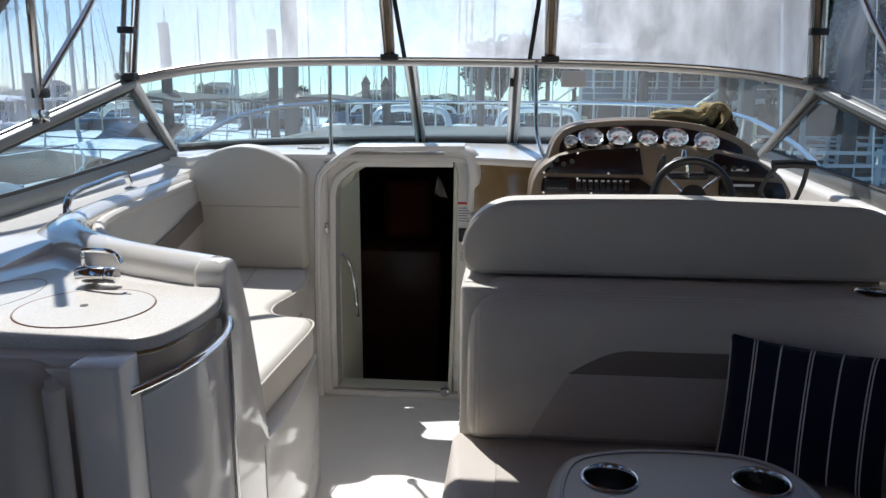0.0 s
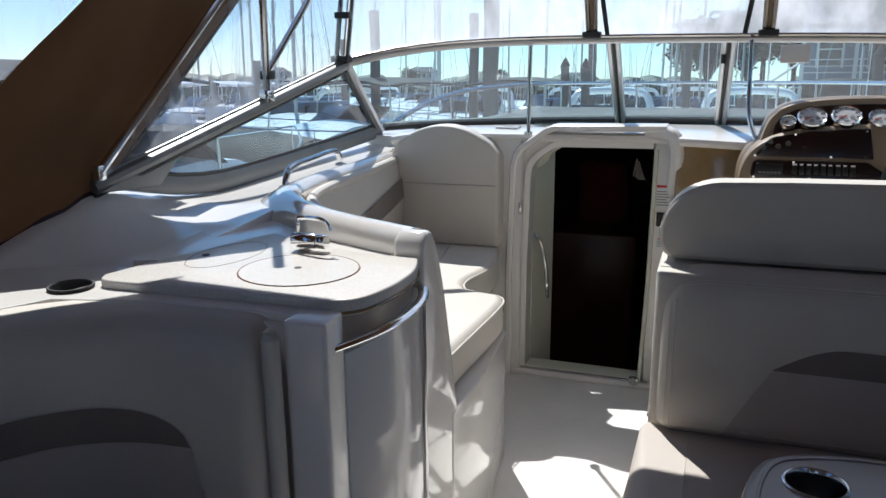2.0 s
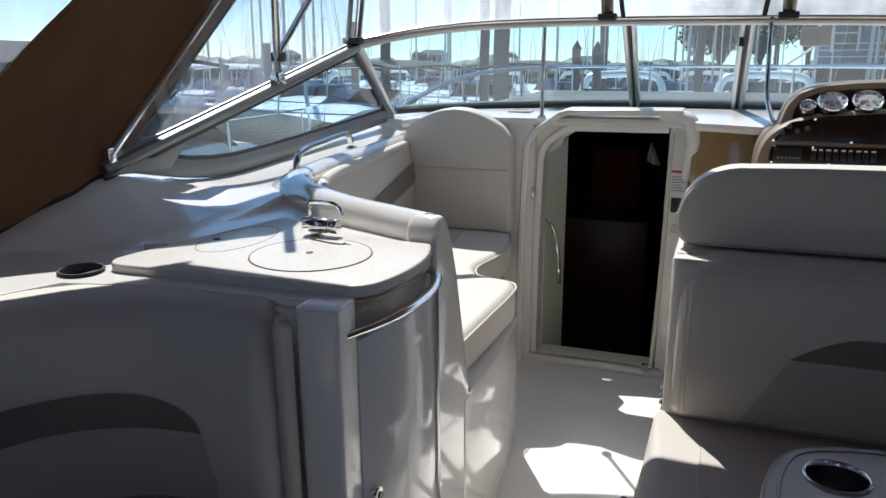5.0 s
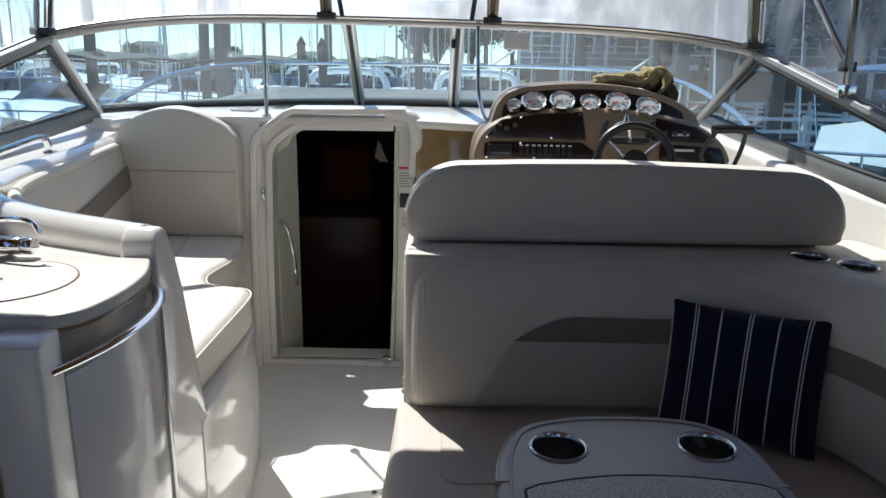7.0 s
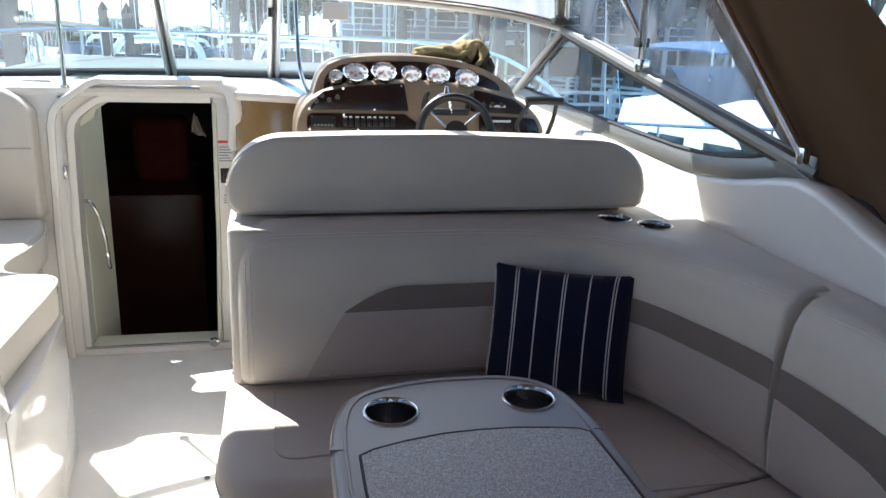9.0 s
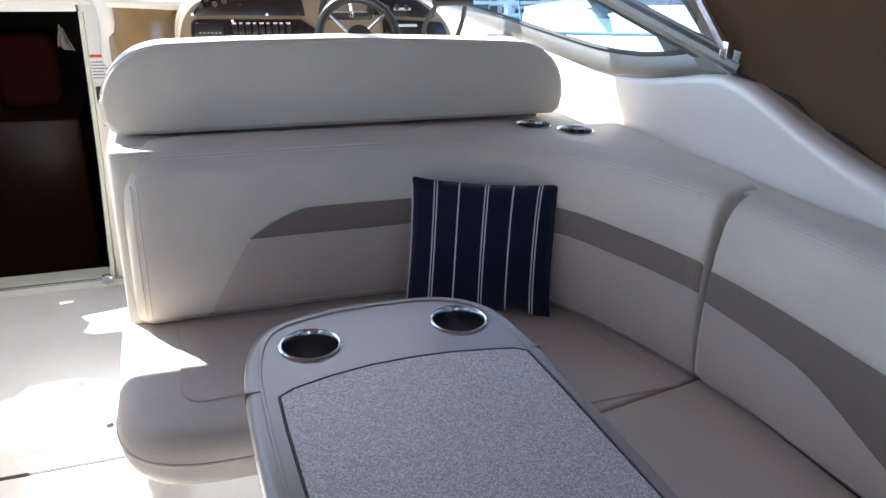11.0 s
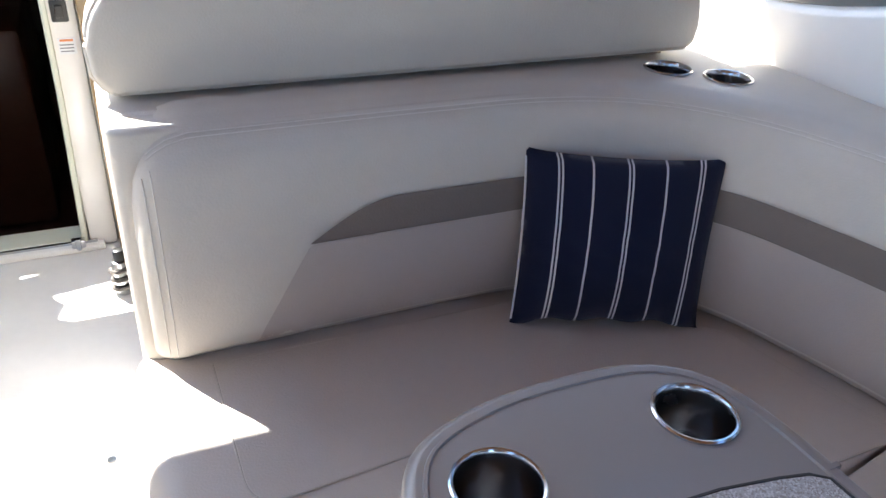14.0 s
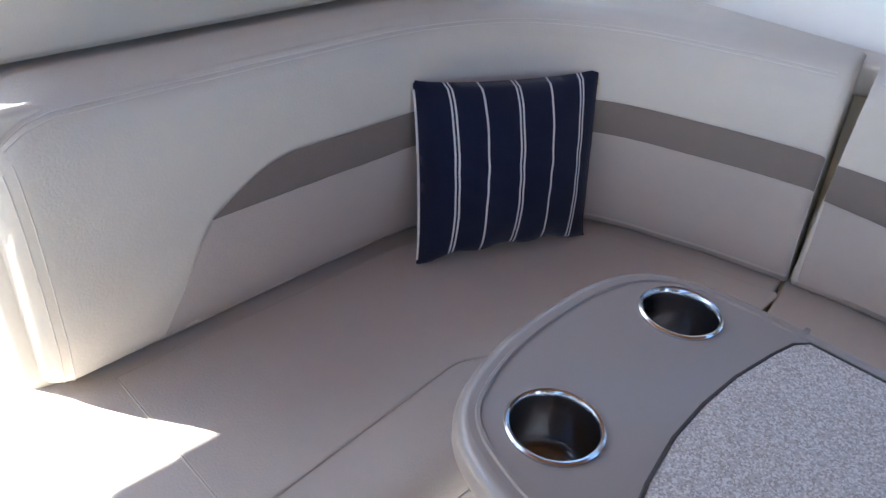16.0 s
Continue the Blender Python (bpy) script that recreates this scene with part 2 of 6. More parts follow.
# ---- mesh helpers ----
def thing(name, label, category, group="", kind="", at=(0, 0, 0)):
    ob = tagged(new(name), label, category, group, kind)
    ob.location = at
    return ob


def link_mesh(name, bm, mat, parent=None, label="", smooth=True, sharp=35):
    bmesh.ops.recalc_face_normals(bm, faces=bm.faces)
    me = bpy.data.meshes.new(name)
    for f in bm.faces:
        f.smooth = smooth
    if smooth:
        for e in bm.edges:
            if len(e.link_faces) == 2 and e.calc_face_angle(0) > radians(sharp):
                e.smooth = False
    bm.to_mesh(me)
    bm.free()
    me.materials.append(mat)
    ob = new(name, me)
    if parent is not None:
        ob.parent = parent
        base = parent
        off = Vector()
        while base is not None:
            off += base.location
            base = base.parent
        ob.matrix_parent_inverse = Matrix.Identity(4)
        me.transform(Matrix.Translation(-off))
    if label:
        ob["label"] = label
    return ob


def part(name, bm, mat, parent, label="", smooth=True, sharp=35):
    return link_mesh(name, bm, mat, parent, label, smooth, sharp)


def whole(name, bm, mat, label, category, group="", kind="", smooth=True, sharp=35):
    return tagged(link_mesh(name, bm, mat, None, "", smooth, sharp), label, category, group, kind)


def bevelled(bm, width, segs=3, angle=30):
    if width > 0:
        es = [e for e in bm.edges if len(e.link_faces) == 2 and e.calc_face_angle(0) > radians(angle)]
        bmesh.ops.bevel(bm, geom=es, offset=width, segments=segs, profile=0.5, affect="EDGES", clamp_overlap=True)
    return bm


def box(x0, x1, y0, y1, z0, z1, bevel=0.0, segs=2):
    bm = bmesh.new()
    bmesh.ops.create_cube(bm, size=1)
    for v in bm.verts:
        v.co = ((x0 + x1) / 2 + v.co.x * (x1 - x0), (y0 + y1) / 2 + v.co.y * (y1 - y0), (z0 + z1) / 2 + v.co.z * (z1 - z0))
    return bevelled(bm, bevel, segs)


def prism(outline, lo, hi, axis="z", bevel=0.0, segs=3):
    """An outline extruded along an axis; the outline's pairs are the two other axes in order."""
    bm = bmesh.new()

    def put(p, h):
        a, b = p
        return {"z": (a, b, h), "y": (a, h, b), "x": (h, a, b)}[axis]

    low, high = [bm.verts.new(put(p, lo)) for p in outline], [bm.verts.new(put(p, hi)) for p in outline]
    n = len(outline)
    bm.faces.new(low)
    bm.faces.new(high)
    for i in range(n):
        bm.faces.new((low[i], low[(i + 1) % n], high[(i + 1) % n], high[i]))
    bmesh.ops.recalc_face_normals(bm, faces=bm.faces)
    return bevelled(bm, bevel, segs)


def cushion(outline, z0, z1, r, segs=6, tight=None):
    """A stuffed pad: an outline with generously rounded upper and lower edges; tight(x, y) tells where it butts against a neighbour."""
    pts = [Vector(p) for p in outline]
    n = len(pts)
    area = sum(pts[i].x * pts[(i + 1) % n].y - pts[(i + 1) % n].x * pts[i].y for i in range(n))
    turn = 1 if area > 0 else -1
    inward = []
    for i in range(n):
        a, b = (pts[i] - pts[i - 1]), (pts[(i + 1) % n] - pts[i])
        w = (a.normalized() + b.normalized()).normalized()
        inward.append(Vector((-w.y, w.x)) * turn)
    rr = [0.007 if tight and tight(p.x, p.y) else r for p in pts]
    rings = []
    for k in range(segs + 1):
        c, d = math.cos(math.pi / 2 * k / segs), math.sin(math.pi / 2 * k / segs)
        rings.append([(*(p + n_in * q * (1 - d)), z0 + q * (1 - c)) for p, n_in, q in zip(pts, inward, rr)])
    for k in range(segs + 1):
        c, d = math.cos(math.pi / 2 * k / segs), math.sin(math.pi / 2 * k / segs)
        rings.append([(*(p + n_in * q * (1 - c)), z1 - q + q * d) for p, n_in, q in zip(pts, inward, rr)])
    return loft(rings)


def smooth_path(points, steps=6, closed=False):
    """A Catmull-Rom curve through the points."""
    pts = [Vector(p) for p in points]
    n, out = len(pts), []
    for i in range(n if closed else n - 1):
        if closed:
            p0, p1, p2, p3 = pts[i - 1], pts[i], pts[(i + 1) % n], pts[(i + 2) % n]
        else:
            p0, p1, p2, p3 = pts[max(i - 1, 0)], pts[i], pts[i + 1], pts[min(i + 2, n - 1)]
        for k in range(steps):
            t = k / steps
            out.append(0.5 * ((2 * p1) + (p2 - p0) * t + (2 * p0 - 5 * p1 + 4 * p2 - p3) * t * t + (3 * p1 - p0 - 3 * p2 + p3) * t ** 3))
    if not closed:
        out.append(pts[-1])
    return out


def tube(points, radius, sides=10, bm=None, flat=1.0, up=(0, 0, 1)):
    """A round bar along a polyline, closed at both ends; radius may be a list; flat squeezes it along its second axis."""
    bm = bm or bmesh.new()
    pts = [Vector(p) for p in points]
    rings = []
    for i, p in enumerate(pts):
        way = (pts[min(i + 1, len(pts) - 1)] - pts[max(i - 1, 0)]).normalized()
        side = way.cross(Vector(up))
        if side.length < 0.05:
            side = way.cross(Vector((1, 0, 0)))
        side.normalize()
        top = side.cross(way).normalized()
        r = radius[i] if isinstance(radius, (list, tuple)) else radius
        rings.append([bm.verts.new(p + r * (math.cos(a) * side + flat * math.sin(a) * top)) for a in (2 * math.pi * k / sides for k in range(sides))])
    for a, b in zip(rings, rings[1:]):
        for k in range(sides):
            bm.faces.new((a[k], a[(k + 1) % sides], b[(k + 1) % sides], b[k]))
    bm.faces.new(rings[0])
    bm.faces.new(rings[-1])
    return bm


def loft(rings, closed=True, caps=True, bm=None):
    bm = bm or bmesh.new()
    vs = [[bm.verts.new(p) for p in r] for r in rings]
    n = len(vs[0])
    for a, b in zip(vs, vs[1:]):
        for k in range(n if closed else n - 1):
            bm.faces.new((a[k], a[(k + 1) % n], b[(k + 1) % n], b[k]))
    if caps and closed:
        bm.faces.new(vs[0])
        bm.faces.new(vs[-1])
    return bm


def sheet(fn, nu, nv, thick=0.0):
    """A grid surface from fn(u, v), u and v from 0 to 1, with an optional thickness."""
    bm = bmesh.new()
    vs = [[bm.verts.new(fn(i / nu, j / nv)) for j in range(nv + 1)] for i in range(nu + 1)]
    for i in range(nu):
        for j in range(nv):
            bm.faces.new((vs[i][j], vs[i + 1][j], vs[i + 1][j + 1], vs[i][j + 1]))
    if thick:
        bmesh.ops.recalc_face_normals(bm, faces=bm.faces)
        bmesh.ops.solidify(bm, geom=bm.faces[:], thickness=thick)
    return bm


def cyl(center, r, lo, hi, axis="z", sides=24, r2=None, bevel=0.0):
    out = [(math.cos(2 * math.pi * k / sides), math.sin(2 * math.pi * k / sides)) for k in range(sides)]
    cx, cy, cz = center
    bm = bmesh.new()
    rings = []
    for h, rr in ((lo, r), (hi, r if r2 is None else r2)):
        ring = []
        for a, b in out:
            ring.append(bm.verts.new({"z": (cx + rr * a, cy + rr * b, h), "y": (cx + rr * a, h, cz + rr * b), "x": (h, cy + rr * a, cz + rr * b)}[axis]))
        rings.append(ring)
    for k in range(sides):
        bm.faces.new((rings[0][k], rings[0][(k + 1) % sides], rings[1][(k + 1) % sides], rings[1][k]))
    bm.faces.new(rings[0])
    bm.faces.new(rings[1])
    bmesh.ops.recalc_face_normals(bm, faces=bm.faces)
    return bevelled(bm, bevel, 2, 50)


def arc2(cx, cy, r, a0, a1, n=8, ry=None):
    return [(cx + r * math.cos(radians(a0 + (a1 - a0) * k / n)), cy + (ry or r) * math.sin(radians(a0 + (a1 - a0) * k / n))) for k in range(n + 1)]


def round_poly(points, n=5):
    """A closed outline with each corner (x, y, radius) rounded."""
    out, m = [], len(points)
    for i in range(m):
        p0, p1, p2 = (Vector(points[(i + k) % m][:2]) for k in (-1, 0, 1))
        r = points[i][2]
        if r <= 0:
            out.append(tuple(p1))
            continue
        a, b = (p0 - p1).normalized(), (p2 - p1).normalized()
        half = a.angle(b) / 2
        d = min(r / math.tan(half), (p0 - p1).length * 0.49, (p2 - p1).length * 0.49)
        s, e = p1 + a * d, p1 + b * d
        for k in range(n + 1):
            t = k / n
            out.append(tuple((1 - t) ** 2 * s + 2 * t * (1 - t) * p1 + t * t * e))
    return out


# ---- large structure of the boat ----
MID = 0.08           # the boat's centre line


def lerp_table(table, v):
    if v <= table[0][0]:
        return table[0][1]
    for (a, p), (b, q) in zip(table, table[1:]):
        if v <= b:
            t = (v - a) / (b - a)
            return p + (q - p) * t
    return table[-1][1]


def coam_z(y):
    return sum(coam_raw(y + d) for d in (-0.08, -0.04, 0.0, 0.04, 0.08)) / 5


def coam_raw(y):
    return lerp_table(((-1.2, 0.84), (1.0, 0.87), (1.41, 0.915), (1.64, 0.962), (1.82, 1.02), (1.93, 1.055), (2.05, 1.03), (2.23, 0.985), (2.43, 0.972), (2.78, 0.995), (3.23, 1.03), (3.7, 1.07)), y)


def glass_top(x):
    d = x - MID
    return Vector((x, 3.50 - 0.30 * (d / 1.3) ** 2 - 0.25 * abs(d / 1.3) ** 6, 1.455 - 0.02 * (d / 1.1) ** 2 - 0.07 * abs(d / 1.24) ** 6 - 0.012 * d))


def glass_foot(x):
    d = x - MID
    return Vector((x, 4.02 - 0.30 * (d / 1.35) ** 2 - 0.15 * abs(d / 1.35) ** 6, 1.098 - 0.02 * (d / 1.3) ** 2))


CORNER_P, CORNER_S = glass_top(-1.16), glass_top(1.26)
FOOT_P, FOOT_S = glass_foot(-1.27), Vector((1.275, 3.68, 1.085))
TIP_P, TIP_S = Vector((-1.352, 1.925, 1.062)), Vector((1.478, 1.96, 1.062))

floor = whole("floor", box(-1.3, 1.42, -1.4, 3.62, -0.06, 0.0), GEL_FLOOR, "white non-skid moulded cockpit floor", "floor", kind="structure")
part("hatch_joint", box(-0.62, 0.1, 2.36, 2.372, -0.001, 0.002), GROOVE, floor)
for sx, sy in ((-0.528, 2.515), (-0.02, 2.52), (-0.702, 3.70 - 0.19)):
    part("floor_screw", cyl((sx, sy, 0), 0.009, 0.0, 0.004, sides=12), STEEL, floor)

# hull sides and coamings
for side, name in ((-1, "coaming_port"), (1, "coaming_starboard")):
    outer = -1.36 if side < 0 else 1.475
    ys = [-1.4 + 5.42 * k / 66 for k in range(67)]
    rings = []
    for y in ys:
        z = coam_z(y)
        if side > 0:
            outer = 1.475 - 0.19 * min(1, max(0, (y - 2.1) / 1.6)) ** 1.2
        fore = max(0.0, (y - 2.9) / 0.9)
        if side < 0:
            inner = lerp_table(((-1.4, -1.12), (1.2, -1.06), (1.8, -1.0), (2.2, -0.98), (2.5, -1.07), (3.4, -1.15), (3.8, -1.15)), y)
            zi = lerp_table(((-1.4, 0.86), (1.5, 0.92), (1.9, 0.935), (2.25, 0.97), (2.6, 0.985), (3.4, 1.0), (3.8, 1.05)), y)
            ring = [(outer - 0.05, y, -0.9), (outer - 0.05, y, z - 0.06), (outer - 0.03, y, z - 0.01), (outer, y, z)]
            for k in range(1, 9):
                t = k / 9
                ring.append((outer + (inner - outer) * t, y, z + (zi - z) * (t ** 0.8) - 0.035 * math.sin(math.pi * t) * (1 if y < 2.2 else 0.3)))
            ring += [(inner, y, zi), (inner + 0.006, y, zi - 0.01), (inner + 0.006, y, 0.0)]
        else:
            inner = lerp_table(((-1.4, 1.40), (1.6, 1.40), (2.0, 1.415), (2.4, 1.41), (2.75, 1.35), (2.9, 1.30), (3.8, 1.18)), y)
            ring = [(outer + 0.05, y, -0.9), (outer + 0.05, y, z - 0.06), (outer + 0.03, y, z - 0.01), (outer, y, z)]
            for k in range(1, 5):
                t = k / 5
                ring.append((outer + (inner + 0.025 - outer) * t, y, z + 0.004 * t))
            ring += [(inner + 0.012, y, z), (inner + 0.004, y, z - 0.006), (inner, y, z - 0.02), (inner - 0.005, y, 0.5), (inner - 0.005, y, 0.3), (inner - 0.005, y, 0.1), (inner - 0.005, y, 0.05), (inner - 0.005, y, 0.0)]
        rings.append(ring)
    whole(name, loft(rings, closed=False), GEL, "glossy white moulded cockpit side coaming", "coaming", kind="structure", sharp=50)

# bulkhead round the companionway, with the door opening
bulk = thing("wall_bulkhead", "white moulded bulkhead with the cabin doorway", "wall", kind="structure")
part("panel", box(-1.3, -0.70, 3.50, 3.60, 0, 1.06, 0.01), GEL, bulk)
part("panel", box(-0.70, -0.565, 3.472, 3.62, 0, 1.075, 0.018), GEL, bulk)
part("panel", box(-0.025, 0.062, 3.50, 3.62, 0, 1.075, 0.014), GEL, bulk)
part("panel", box(-0.565, -0.025, 3.54, 3.62, 1.03, 1.085, 0.008), GEL, bulk)
part("panel", box(0.062, 1.4, 3.52, 3.62, 0, 1.0), GEL, bulk)
part("threshold", box(-0.6, 0.02, 3.47, 3.60, 0.0, 0.022, 0.006), GEL, bulk)
part("track", box(-0.56, 0.0, 3.49, 3.50, 0.022, 0.03), STEEL, bulk)


def moulding(path, y0, y1, width, mat, parent, name, label=""):
    """A frame of rectangular section that follows a path in the bulkhead's plane."""
    pts = [Vector((p[0], p[1])) for p in path]
    rings = []
    for i, p in enumerate(pts):
        a = (pts[i] - pts[i - 1]).normalized() if i else (pts[1] - pts[0]).normalized()
        b = (pts[i + 1] - pts[i]).normalized() if i < len(pts) - 1 else a
        n = Vector((-(a + b).y, (a + b).x)).normalized()
        w = width / max(0.5, n.dot(Vector((-a.y, a.x))))
        q = p + n * w
        rings.append([(p.x, y0 + 0.006, p.y), (p.x * 0.7 + q.x * 0.3, y0, p.y * 0.7 + q.y * 0.3), (p.x * 0.2 + q.x * 0.8, y0, p.y * 0.2 + q.y * 0.8), (q.x, y0 + 0.008, q.y), (q.x, y1, q.y), (p.x, y1, p.y)])
    return part(name, loft(rings), mat, parent, label)


arch = [(-0.545, 0.03), (-0.543, 0.5), (-0.532, 0.90), (-0.525, 0.94), (-0.508, 0.967), (-0.478, 0.992), (-0.437, 1.02), (-0.415, 1.027), (-0.03, 1.03)]
door_frame = thing("door_frame", "white moulded frame round the cabin doorway", "door frame", kind="structure")
moulding(arch, 3.50, 3.60, 0.03, GEL, door_frame, "inner_moulding")
outer_arch = [(-0.60, 0.0), (-0.60, 0.5), (-0.585, 0.94), (-0.575, 0.985), (-0.552, 1.015), (-0.455, 1.084), (-0.425, 1.095), (0.02, 1.1)]
moulding(outer_arch, 3.455, 3.56, 0.028, GEL, door_frame, "outer_moulding")
moulding([(-0.025, 1.03), (-0.03, 0.5), (-0.045, 0.03)], 3.49, 3.60, 0.018, CREAMWALL, door_frame, "jamb")
moulding([(-0.03, 0.032), (-0.54, 0.032)], 3.50, 3.60, 0.022, CREAMWALL, door_frame, "sill")
for hz in (0.74,):
    part("hinge", box(-0.573, -0.558, 3.462, 3.474, hz, hz + 0.05, 0.003), STEEL, door_frame)

part("corner_gusset", prism([(-0.555, 1.035), (-0.555, 0.90), (-0.478, 0.955), (-0.466, 0.987), (-0.43, 1.012), (-0.40, 1.035)], 3.60, 3.70, "y"), CREAMWALL, door_frame)
part("corner_fill", prism([(-0.605, 0.88), (-0.55, 0.88), (-0.545, 0.95), (-0.50, 1.0), (-0.43, 1.048), (-0.40, 1.09), (-0.605, 1.07)], 3.515, 3.60, "y"), GEL, door_frame)
# the dash's rounded corner that sweeps down into the jamb
part("jamb_sweep", tube(smooth_path([(-0.06, 3.52, 1.098), (0.0, 3.49, 1.098), (0.045, 3.462, 1.085), (0.062, 3.455, 1.045), (0.066, 3.462, 0.98), (0.055, 3.52, 0.86)], 6), [0.014] + [0.03] * 30, 12), GEL, door_frame)

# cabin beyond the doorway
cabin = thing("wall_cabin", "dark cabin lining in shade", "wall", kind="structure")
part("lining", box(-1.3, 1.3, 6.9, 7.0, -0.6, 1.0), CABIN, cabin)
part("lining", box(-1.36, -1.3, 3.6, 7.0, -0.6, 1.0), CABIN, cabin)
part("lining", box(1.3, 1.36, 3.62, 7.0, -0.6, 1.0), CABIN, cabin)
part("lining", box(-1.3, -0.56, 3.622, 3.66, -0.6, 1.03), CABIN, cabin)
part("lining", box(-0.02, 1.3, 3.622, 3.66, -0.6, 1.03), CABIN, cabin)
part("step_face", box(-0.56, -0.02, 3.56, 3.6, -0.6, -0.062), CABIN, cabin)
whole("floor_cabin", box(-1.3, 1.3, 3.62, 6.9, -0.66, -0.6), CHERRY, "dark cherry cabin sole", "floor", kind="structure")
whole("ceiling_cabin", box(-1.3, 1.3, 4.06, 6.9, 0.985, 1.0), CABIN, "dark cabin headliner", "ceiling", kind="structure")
part("liner", prism([(-0.565, 3.6), (-0.54, 3.6), (-0.488, 3.80), (-0.52, 3.80)], -0.58, 1.0), CREAMWALL, cabin, "cream liner beside the cabin steps", smooth=False)

# deck ahead of the bulkhead, dash shelf
shelf_rings = []
for k in range(41):
    x = -1.13 + 2.53 * k / 40
    f = glass_foot(x)
    back = lerp_table(((-1.3, 3.36), (-1.16, 3.38), (-0.90, 3.42), (-0.66, 3.46), (-0.60, 3.47), (-0.5, 3.47), (0.0, 3.49), (0.07, 3.42), (0.35, 3.40), (1.4, 3.40)), x)
    back = min(back, f.y - 0.05)
    lip = lerp_table(((-1.3, 1.04), (-1.0, 1.09), (-0.62, 1.085), (0.0, 1.088), (0.1, 1.086), (1.4, 1.04)), x)
    shelf_rings.append([(x, back + 0.01, lip - 0.035), (x, back, lip - 0.02), (x, back + 0.004, lip - 0.006), (x, back + 0.02, lip), (x, (back + f.y) / 2, lip + 0.006), (x, f.y + 0.08, f.z - 0.006), (x, f.y + 0.08, f.z - 0.04), (x, back + 0.05, lip - 0.04)])
dash = whole("dash_shelf", loft(shelf_rings), GEL, "white moulded dash shelf under the windscreen", "dash shelf", kind="structure")
# an opening added in the dash so that sunlight falls through
cutter = new("cutter", bpy.data.meshes.new("cutter"))
inlet_bm = box(-0.58, -0.04, 3.74, 3.95, 0.9, 1.3)
inlet_bm.to_mesh(cutter.data)
inlet_bm.free()
mod = dash.modifiers.new("hatch", "BOOLEAN")
mod.object, mod.operation, mod.solver = cutter, "DIFFERENCE", "EXACT"
cut_mesh = bpy.data.meshes.new_from_object(dash.evaluated_get(bpy.context.evaluated_depsgraph_get()))
dash.modifiers.clear()
dash.data = cut_mesh
bpy.data.objects.remove(cutter)
light_pane = part("sun_inlet_pane", box(-0.585, -0.035, 3.735, 3.955, 1.097, 1.101), GLASS, dash, "clear pane over an added sun opening in the dash")
light_pane.visible_shadow = False
deck_rings = []
for k in range(25):
    y = 4.02 + 5.0 * k / 24
    w = 1.42 * math.sqrt(max(0.001, 1 - ((y - 3.6) / 5.6) ** 2.2))
    zc = 1.055 - 0.035 * (y - 3.6)
    deck_rings.append([(MID - w - 0.05, y, -0.9), (MID - w - 0.04, y, zc - 0.12), (MID - w, y, zc - 0.06), (MID - w * 0.6, y, zc), (MID, y, zc + 0.005), (MID + w * 0.6, y, zc), (MID + w, y, zc - 0.06), (MID + w + 0.04, y, zc - 0.12), (MID + w + 0.05, y, -0.9)])
whole("foredeck", loft(deck_rings, closed=False), GEL, "white moulded foredeck of the boat", "deck", kind="structure")

# stern end behind the walker
stern = thing("wall_stern", "white moulded stern bench front", "wall", kind="structure")
part("transom", box(-1.4, 1.5, -1.5, -1.4, -0.9, 0.86, 0.02), GEL, stern)
part("bench_front", box(-1.0, 0.7, -1.4, -0.95, 0, 0.45, 0.02), GEL, stern)
# unseen canvas sheets added to hold back stern light; a slot stays open
part("aft_light_block", box(0.25, 1.45, -1.47, -1.46, 0.86, 2.06), CANVAS, stern, "unseen brown canvas sheet added to cut light from astern")
part("aft_light_block", box(-0.75, -0.20, -1.47, -1.46, 0.86, 2.06), CANVAS, stern, "unseen brown canvas sheet added to cut light from astern")
part("aft_light_block", box(-1.4, -0.75, -1.47, -1.46, 0.86, 2.06), CANVAS, stern, "unseen brown canvas sheet added to cut light from astern")
for bx in (-1.43, 1.53):
    part("quarter_light_block", box(bx - 0.005, bx + 0.005, -1.46, -0.12, 0.80, 2.06), CANVAS, stern, "unseen brown canvas sheet added to cut light from the quarter")

# ---- windscreen ----
windscreen = thing("windscreen", "framed three-pane boat windscreen with side wings", "windscreen", kind="structure")


def pane(fa, fb, label, mat=GLASS, n=14, inset=0.015):
    bm = sheet(lambda u, v: fa(u).lerp(fb(u), inset + (1 - 2 * inset) * v), n, 3)
    ob = part("pane", bm, mat, windscreen, label)
    ob.visible_shadow = False
    return ob


def span(a, b, f):
    return lambda u: f(a + (b - a) * u)


pane(span(-1.15, -0.225, glass_top), span(-1.26, -0.24, glass_foot), "clear curved port windscreen pane")
pane(span(-0.185, 0.205, glass_top), span(-0.205, 0.20, glass_foot), "clear centre windscreen pane")
pane(span(0.245, 1.25, glass_top), span(0.24, 1.27, glass_foot), "clear curved starboard windscreen pane")


def wing_low(u, tip, foot):
    p = Vector(tip).lerp(foot, u)
    p.z = coam_z(p.y) + 0.03 + 0.015 * (1 - u)
    return p


